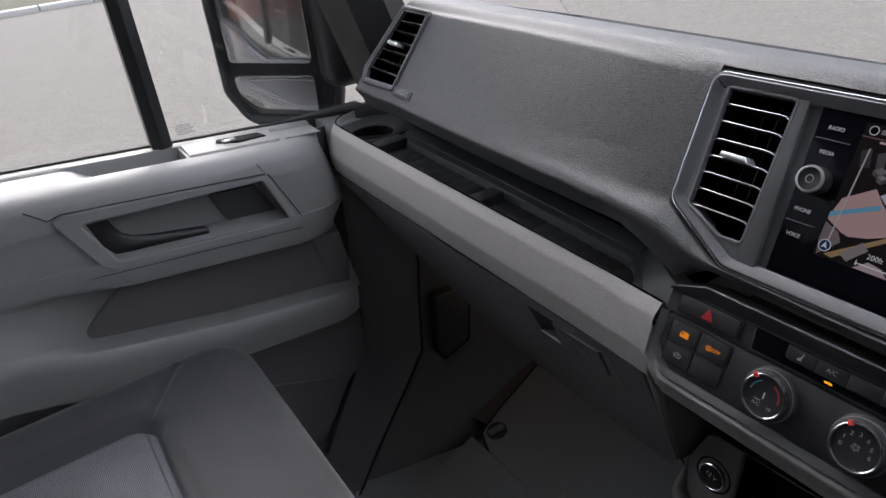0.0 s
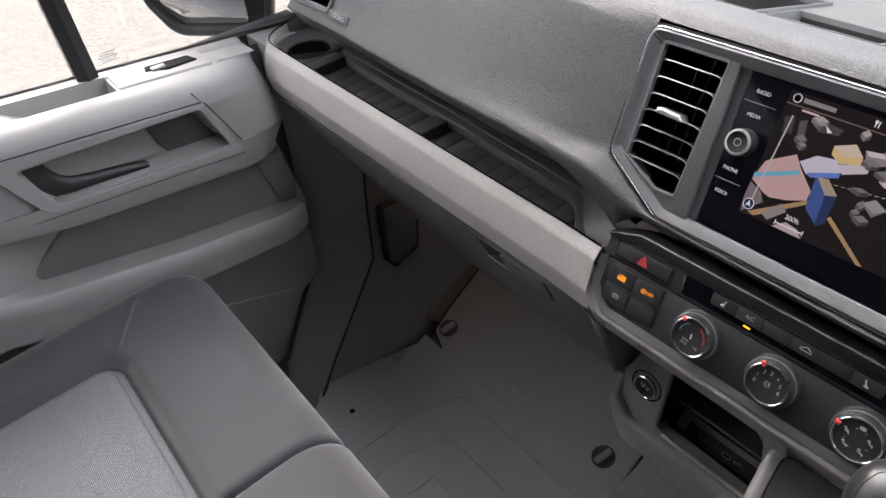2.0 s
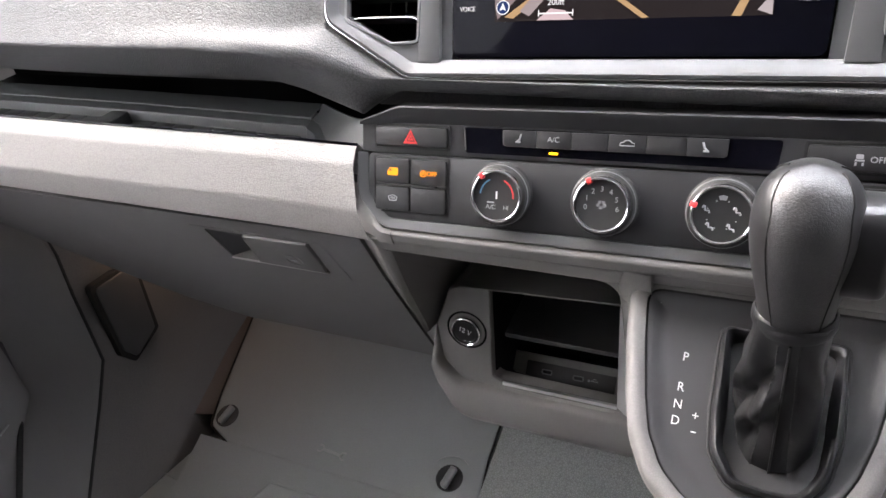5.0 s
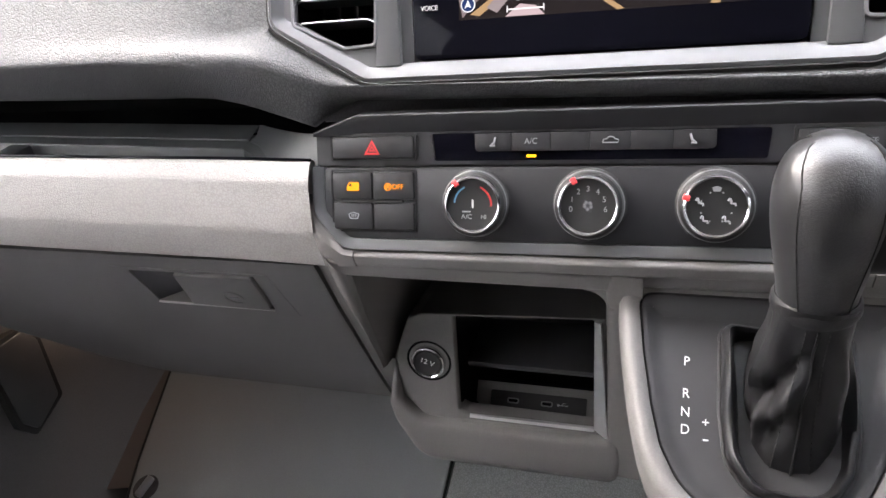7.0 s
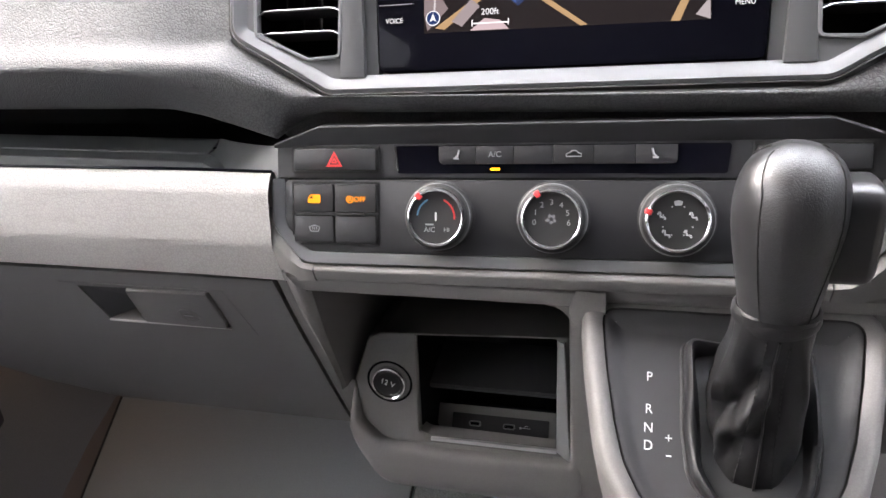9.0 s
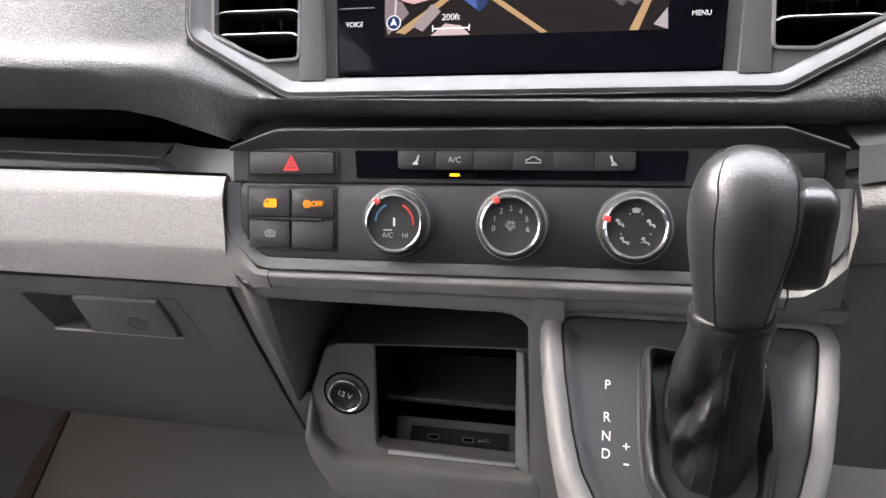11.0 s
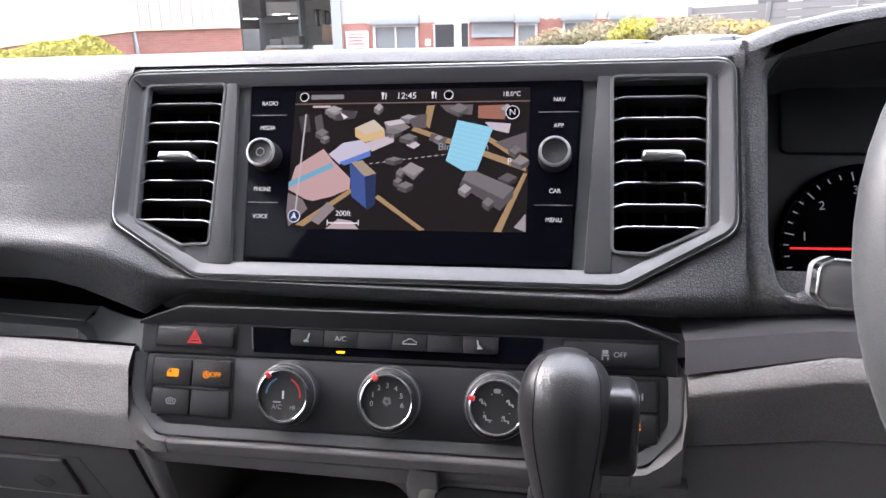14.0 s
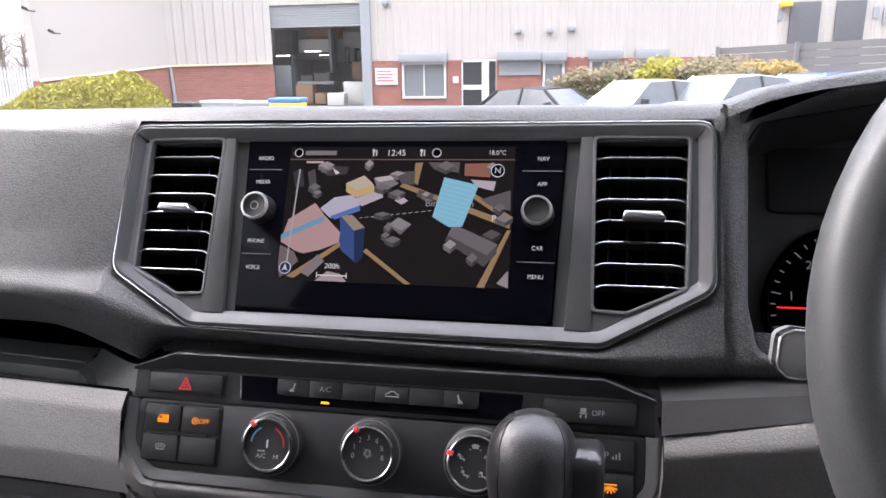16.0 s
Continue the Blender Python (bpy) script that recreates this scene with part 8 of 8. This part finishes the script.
# units, fence and planting on the right
unit = thing("far_unit", "white clad industrial unit with grey loading doors", "building", at=(10, 38, GZ))
DU2 = 38.0
wall_run("cladding", out(0.17, 0, DU2), out(0.75, 0, DU2), GZ, GZ, 8, CLAD, unit, ribs=0.5, label="white cladding")
for a, b in ((0.2290, 0.2640), (0.2815, 0.3150)):
    p, q = out(a, 0.074, DU2), out(b, 0.02, DU2)
    part("loading_door", box(p.x, q.x, p.y - 0.12, p.y - 0.02, GZ, p.z, 0.02), DIMD, unit, "grey loading door")
p, q = out(0.335, 0.066, DU2), out(0.38, 0.045, DU2)
part("wall_vent", box(p.x, q.x, p.y - 0.12, p.y - 0.02, q.z, p.z, 0.02), GREYM, unit, "grey louvre")
for s in (0.2150, 0.3235):
    p = out(s, 0.066, DU2)
    part("number_bar", box(p.x, p.x + 0.25, p.y - 0.1, p.y - 0.02, p.z - 0.5, p.z), GREYM, unit)
solid("flood_lamp", box(out(0.216, 0, DU2).x, out(0.216, 0, DU2).x + 0.5, 37.0, 37.5, out(0, 0.068, DU2).z, out(0, 0.075, DU2).z, 0.05), material("yellow_plastic", (0.75, 0.42, 0.04), 0.5), "yellow alarm box on the wall", "lamp")
fence = thing("board_fence", "weathered grey horizontal board fence", "fence", at=(5, 20, GZ))
WOOD = material("weathered_grey_wood", (0.13, 0.125, 0.12), 0.85, grain=0.4, size=0.03, vary=0.25, stain=0.5, stretch=(0.15, 0.15, 3))
FA, FB = out(0.1470, 0.0202, 24.0), out(0.60, 0.04, 19.0)
for k in range(10):
    za, zb = FA.z - k * 0.21, FB.z - k * 0.21
    part("board", loft([[p + Vector((0, o, z)) for o, z in ((0, -0.195), (0, 0.0), (0.04, 0.0), (0.04, -0.195))] for p in (Vector((FA.x, FA.y, za)), Vector((FB.x, FB.y, zb)))]), WOOD, fence)
for k in range(5):
    p = FA.lerp(FB, k / 4)
    part("post", box(p.x - 0.06, p.x + 0.06, p.y - 0.08, p.y + 0.01, GZ, p.z + 0.05, 0.01), WOOD, fence)


def leaves(name, centre, size, count, mat, label, category="hedge", seed=1, leaf=0.09):
    """A clump of many small leaves with an uneven outline, over a solid core coloured darker."""
    rng = random.Random(seed)
    verts, faces = [], []
    for _ in range(count):
        th, ph = rng.uniform(0, 2 * math.pi), math.acos(rng.uniform(-0.6, 1))
        r = rng.uniform(0.72, 1.0) * (1 + 0.13 * math.sin(3 * th + seed) + 0.10 * math.sin(5 * ph + 2 * th))
        c = Vector((centre[0] + size[0] * r * math.sin(ph) * math.cos(th), centre[1] + size[1] * r * math.sin(ph) * math.sin(th), centre[2] + size[2] * r * math.cos(ph)))
        d = Vector((rng.uniform(-1, 1), rng.uniform(-1, 1), rng.uniform(-0.6, 1))).normalized()
        e = d.orthogonal().normalized()
        l_ = leaf * rng.uniform(0.6, 1.3)
        i = len(verts)
        verts += [c - d * l_, c + e * l_ * 0.4, c + d * l_, c - e * l_ * 0.4]
        faces.append((i, i + 1, i + 2, i + 3))
    me = bpy.data.meshes.new(name)
    me.from_pydata([tuple(v) for v in verts], [], faces)
    me.materials.append(mat)
    return tagged(new(name, me), label, category, kind="stuff")


def leaf_material(name, c, c2):
    m = material(name, c, 0.7, vary=0.3, size=0.15, colour2=c2)
    return m


HEDGE = leaf_material("yellow_green_leaves", (0.19, 0.185, 0.010), (0.37, 0.32, 0.016))
BROWN = leaf_material("brown_twigs", (0.12, 0.10, 0.05), (0.22, 0.17, 0.08))
OCHRE = leaf_material("ochre_leaves", (0.22, 0.15, 0.03), (0.36, 0.24, 0.05))
CORE = material("dark_gap_core", (0.06, 0.065, 0.02), 0.9, vary=0.3, size=0.1)
def hedge_top(s):
    return table(s, (-1.06, -0.105), (-0.9596, -0.0610), (-0.905, -0.034), (-0.86, -0.020), (-0.79, -0.010), (-0.725, -0.0040), (-0.700, -0.0060), (-0.682, -0.020), (-0.668, -0.040), (-0.658, -0.075))


def hedge_point(s, a, swell):
    """A place on the rounded hedge: along it by s, round its back by a (0 front foot to pi back foot)."""
    top = out(s, hedge_top(s), 13.0)
    h = top.z - GZ
    return Vector((top.x + 0.10 * math.cos(a) * swell, top.y - 0.75 * math.cos(a) * swell, GZ + h * math.sin(a) ** 0.55 * swell))


rng = random.Random(5)
verts, faces = [], []
for _ in range(52000):
    s, a = rng.uniform(-1.05, -0.660), rng.uniform(0.12, 2.4)
    c = hedge_point(s, a, 1.0 + rng.uniform(-0.05, 0.012) + 0.02 * math.sin(s * 70 + a * 5) + 0.015 * math.sin(s * 160 - a * 9))
    d = Vector((rng.uniform(-1, 1), rng.uniform(-1, 1), rng.uniform(-0.4, 1))).normalized()
    e = d.orthogonal().normalized()
    l_ = 0.042 * rng.uniform(0.6, 1.3)
    i = len(verts)
    verts += [c - d * l_, c + e * l_ * 0.45, c + d * l_, c - e * l_ * 0.45]
    faces.append((i, i + 1, i + 2, i + 3))
me = bpy.data.meshes.new("hedge")
me.from_pydata([tuple(v) for v in verts], [], faces)
me.materials.append(HEDGE)
tagged(new("hedge", me), "clipped yellow-green hedge in front of the wing", "hedge", kind="stuff")
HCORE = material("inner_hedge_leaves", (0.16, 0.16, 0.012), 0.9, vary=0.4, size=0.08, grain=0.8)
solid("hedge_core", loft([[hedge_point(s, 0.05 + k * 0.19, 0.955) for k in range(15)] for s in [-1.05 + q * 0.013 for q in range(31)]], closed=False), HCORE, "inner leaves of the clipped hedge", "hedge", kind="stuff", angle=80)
for i, (s, zs_, d, sx, sz, mt) in enumerate(((0.085, -0.014, 23.0, 0.80, 0.55, HEDGE), (0.005, -0.020, 25.0, 1.7, 0.45, BROWN), (0.06, -0.015, 26.0, 2.2, 0.55, BROWN), (0.15, -0.012, 22.5, 1.4, 0.5, BROWN), (0.205, -0.016, 21.0, 1.1, 0.40, OCHRE), (0.17, -0.020, 20.5, 0.8, 0.35, BROWN))):
    p = out(s, zs_, d)
    leaves("bush", p, (sx, 0.8, sz), 4200, mt, "low shrub in front of the building" if mt is BROWN else "rounded shrub with coloured leaves", "bush", seed=i + 30, leaf=0.06)
    # solid filler coloured dark, so the gaps between leaves look shaded
    solid("bush_core", loft([[p + Vector((sx * 0.7 * r * math.cos(a * 0.5236), 0.6 * r * math.sin(a * 0.5236), sz * 0.75 * z)) for a in range(12)] for r, z in ((0.2, 0.9), (0.8, 0.6), (1.0, 0.1), (0.9, -1.5))]), CORE, "solid dark core that shades the gaps in the shrub", "bush", kind="stuff")

# palisade fence and bare trees far left
PAL = material("galvanised_palisade", (0.45, 0.47, 0.48), 0.5, metal=0.3, vary=0.1, size=0.05)
pf = thing("palisade_fence", "galvanised palisade fence beside the wing", "fence", at=(-16, 16, GZ))
for k in range(26):
    p = out(-1.02 + k * 0.0062, 0.0, 18.0)
    part("pale", prism([(p.x - 0.035, GZ), (p.x + 0.035, GZ), (p.x + 0.035, 0.95), (p.x, 1.05), (p.x - 0.035, 0.95)], 0.02, Matrix(((1, 0, 0, 0), (0, 0, -1, p.y), (0, 1, 0, 0), (0, 0, 0, 1)))), PAL, pf)
for z in (-0.2, 0.7):
    part("rail", box(out(-1.05, 0, 18).x, out(-0.86, 0, 18).x, out(0, 0, 18).y + 0.02, out(0, 0, 18).y + 0.07, z, z + 0.06), PAL, pf)
BARK = material("grey_brown_bark", (0.16, 0.13, 0.10), 0.9, vary=0.2, size=0.05)
for i, s in enumerate((-0.99, -0.94, -0.90, -1.05)):
    rng = random.Random(70 + i)
    base = out(s, 0.0, 46.0 + 2 * i)
    base.z = GZ
    t_ = thing("bare_tree", "bare grey-brown winter tree beyond the fence", "tree", "bare trees", at=base)
    part("trunk", tube([base, base + Vector((0.1, 0, 1.6)), base + Vector((0, 0.1, 3.2)), base + Vector((0.15, 0, 4.6))], [0.2, 0.15, 0.10, 0.04], 8), BARK, t_)
    tw = []
    for k in range(60):
        a = base + Vector((0, 0, rng.uniform(1.0, 4.3)))
        d = Vector((rng.uniform(-1, 1), rng.uniform(-1, 1), rng.uniform(0.2, 1.0))) * rng.uniform(0.6, 1.5)
        tw.append(tube([a, a + d * 0.6, a + d + Vector((0, 0, 0.2))], [0.04, 0.02, 0.008], 4))
        tw.append(tube([a + d * 0.6, a + d * 0.9 + Vector((rng.uniform(-0.5, 0.5), 0, 0.4))], [0.018, 0.006], 4))
    part("branches", joined(*tw), BARK, t_)


# parked cars
CARGLASS = material("tinted_car_glass", (0.10, 0.108, 0.112), 0.18, vary=0.2, size=0.2, spec=0.22)
TYRE = material("tyre_rubber", (0.02, 0.02, 0.02), 0.85)
ALLOY = material("alloy_rim", (0.5, 0.5, 0.52), 0.3, metal=0.9)


def car(x, y, turn, paint, length, height, label, roof=None):
    """A parked car: front towards -y before turning. height: roof above the ground."""
    c = thing("car", label, "car", "parked cars", at=(0, 0, 0))
    L, H, W = length / 2, height, 0.90
    belt = H * 0.60

    def ring(yy, z0, z1, w0, w1):
        return [Vector((-w0, yy, z0)), Vector((-w0 * 1.0, yy, lerp(z0, z1, 0.5))), Vector((-w1, yy, z1 - 0.05)), Vector((-w1 + 0.12, yy, z1)), Vector((w1 - 0.12, yy, z1)), Vector((w1, yy, z1 - 0.05)), Vector((w0, yy, lerp(z0, z1, 0.5))), Vector((w0, yy, z0))]
    body = part("body", loft([ring(-L, 0.35, belt * 0.62, W * 0.8, W * 0.72), ring(-L + 0.12, 0.24, belt * 0.78, W * 0.95, W * 0.86), ring(-L + 0.55, 0.22, belt * 0.90, W, W * 0.93), ring(-L * 0.42, 0.22, belt, W, W * 0.96), ring(0, 0.22, belt, W, W * 0.97), ring(L * 0.6, 0.22, belt * 1.01, W, W * 0.96), ring(L - 0.15, 0.24, belt * 0.98, W * 0.96, W * 0.9), ring(L, 0.4, belt * 0.85, W * 0.85, W * 0.8)]), paint, c, angle=35)
    ga = [(-L * 0.45, belt - 0.01, W * 0.86), (-L * 0.12, H - 0.03, W * 0.66), (L * 0.25, H, W * 0.66), (L * 0.70, H - 0.08, W * 0.64), (L * 0.93, belt - 0.01, W * 0.84)]
    rr = [[Vector((-W * 0.88, yy, belt - 0.02)), Vector((-w, yy, z)), Vector((w, yy, z)), Vector((W * 0.88, yy, belt - 0.02))] for yy, z, w in ga]
    glass = part("glasshouse", loft(rr), CARGLASS, c, "tinted windows", angle=20)
    top_m = roof or paint
    part("roof", loft([[Vector((-w * s, yy, z + o)) for s, o in ((1.01, -0.03), (1.0, 0.015), (0.6, 0.03), (-0.6, 0.03), (-1.0, 0.015), (-1.01, -0.03))] for yy, z, w in ((-L * 0.10, H - 0.03, W * 0.66), (L * 0.25, H, W * 0.66), (L * 0.70, H - 0.08, W * 0.64))]), top_m, c, angle=35)
    for s in (-1, 1):
        for (ya, za, wa), (yb, zb, wb) in ((ga[0], ga[1]), (ga[3], ga[4])):
            part("roof_pillar", tube([Vector((s * lerp(wa, W * 0.88, 0.5), ya, za)), Vector((s * wb * 1.0, yb, zb))] if za < zb else [Vector((s * wa, ya, za)), Vector((s * W * 0.86, yb, zb))], 0.045, 6), top_m, c)
        part("roof_pillar", tube([Vector((s * W * 0.885, L * 0.25, belt)), Vector((s * W * 0.67, L * 0.25, H - 0.02))], 0.04, 6), BLACKT, c)
        part("door_mirror", box(min(s * 0.90, s * 1.08), max(s * 0.90, s * 1.08), -L * 0.36, -L * 0.36 + 0.14, belt - 0.01, belt + 0.14, 0.03), BLACKT, c, "dark door mirror")
        part("headlamp", box(min(s * 0.50, s * 0.80), max(s * 0.50, s * 0.80), -L - 0.01 + 0.04, -L + 0.25, belt * 0.60, belt * 0.76, 0.03), CARGLASS, c, "headlamp")
        for yy in (-L * 0.62, L * 0.62):
            part("wheel", lathe([(0.20, -0.10), (0.31, -0.10), (0.33, -0.06), (0.33, 0.06), (0.31, 0.10), (0.20, 0.10)], Matrix.Translation((s * (W - 0.09), yy, 0.33)) @ Matrix.Rotation(radians(90), 4, "Y"), 24), TYRE, c, "black tyre")
            part("wheel_rim", lathe([(0.0001, 0.07), (0.19, 0.09), (0.21, 0.06), (0.21, -0.06), (0.0001, -0.06)], Matrix.Translation((s * (W - 0.09), yy, 0.33)) @ Matrix.Rotation(radians(90 * s), 4, "Y"), 20), ALLOY, c)
    c.matrix_basis = Matrix.Translation((x, y, GZ)) @ Matrix.Rotation(radians(turn), 4, "Z")
    return c


WHITEP = material("white_car_paint", (0.58, 0.58, 0.58), 0.2, coat=0.8, vary=0.02, size=0.3)
BLUECAR = material("blue_car_paint", (0.10, 0.17, 0.42), 0.2, coat=0.8, vary=0.04, size=0.3)
GREYCAR = material("dark_car_paint", (0.06, 0.065, 0.07), 0.2, coat=0.8, vary=0.04, size=0.3)
CANVAS = material("black_canvas_hood", (0.02, 0.02, 0.022), 0.85, vary=0.1, size=0.02)
for s, d, turn, paint, ln, ht, lab, hd in (
        (0.1560, 17.5, -50, WHITEP, 4.3, 1.360, "white estate car parked in the yard", None), (0.0520, 17.6, -54, WHITEP, 3.8, 1.270, "white hatchback parked in the yard", None),
        (-0.0640, 18.5, 58, WHITEP, 3.7, 1.080, "white convertible with a closed black canvas hood", CANVAS), (0.2600, 19.5, -50, BLUECAR, 4.2, 1.375, "blue hatchback parked in the yard", None)):
    p = out(s, 0, d)
    car(p.x, p.y, turn, paint, ln, ht, lab, roof=hd)

# bins in front of the wing
BING = material("pale_bin_plastic", (0.45, 0.47, 0.48), 0.5, vary=0.1, size=0.05)
for s, w, zt, mt, lab in ((-0.620, 0.55, -0.046, GREYCAR, "dark plastic wheeled bin by the wing"), (-0.560, 0.75, -0.044, BING, "pale grey wheeled container"), (-0.500, 0.75, -0.045, BING, "pale grey wheeled container")):
    p = out(s, zt, 14.0)
    b_ = thing("wheeled_bin", lab, "bin", "bins", at=(p.x, p.y, GZ))
    part("bin_body", loft([[Vector((p.x + a * w * k, p.y + b * 0.4 * k, z)) for a, b in ((-0.5, -0.5), (0.5, -0.5), (0.5, 0.5), (-0.5, 0.5))] for k, z in ((0.8, GZ + 0.08), (1.0, p.z - 0.06))]), mt, b_)
    part("bin_lid", box(p.x - w * 0.52, p.x + w * 0.52, p.y - 0.24, p.y + 0.24, p.z - 0.06, p.z, 0.02), mt, b_)
p = out(-0.452, -0.0430, 14.0)
b_ = thing("grit_bin", "yellow grit bin with a blue lid", "bin", at=(p.x, p.y, GZ))
part("bin_body", box(p.x - 0.32, p.x + 0.32, p.y - 0.25, p.y + 0.25, GZ, p.z - 0.05, 0.03), material("yellow_bin_plastic", (0.75, 0.55, 0.04), 0.5), b_, "yellow body")
part("bin_lid", box(p.x - 0.34, p.x + 0.34, p.y - 0.27, p.y + 0.27, p.z - 0.05, p.z + 0.04, 0.03), material("blue_bin_plastic", (0.05, 0.16, 0.55), 0.5), b_, "blue lid")

# the van's own flank and the brick wall behind it, seen in the wing mirror
PAINT = bpy.data.materials["dark_blue_grey_van_paint"]
solid("van_side", joined(box(-1.03, -0.99, -5.6, -1.17, -0.45, 1.6, 0.01)), PAINT, "dark painted van flank behind the door", "van")
bw = thing("yard_wall", "red brick boundary wall behind the van", "wall", at=(-8, -10, GZ))
part("wall_body", box(-26, -2, -10.3, -10.0, GZ, 1.35), BRICK, bw)
part("wall_coping", box(-26, -2, -10.36, -9.94, 1.35, 1.44, 0.01), KERB, bw, "concrete coping")
DGREEN = leaf_material("dark_green_leaves", (0.04, 0.06, 0.02), (0.09, 0.12, 0.03))
for i, x in enumerate((-4, -8, -12, -16, -20)):
    leaves("tree_belt", Vector((x, -13.5, 2.9)), (2.6, 1.6, 2.2), 3500, DGREEN, "dark green trees above the yard wall", "tree", seed=90 + i, leaf=0.22)
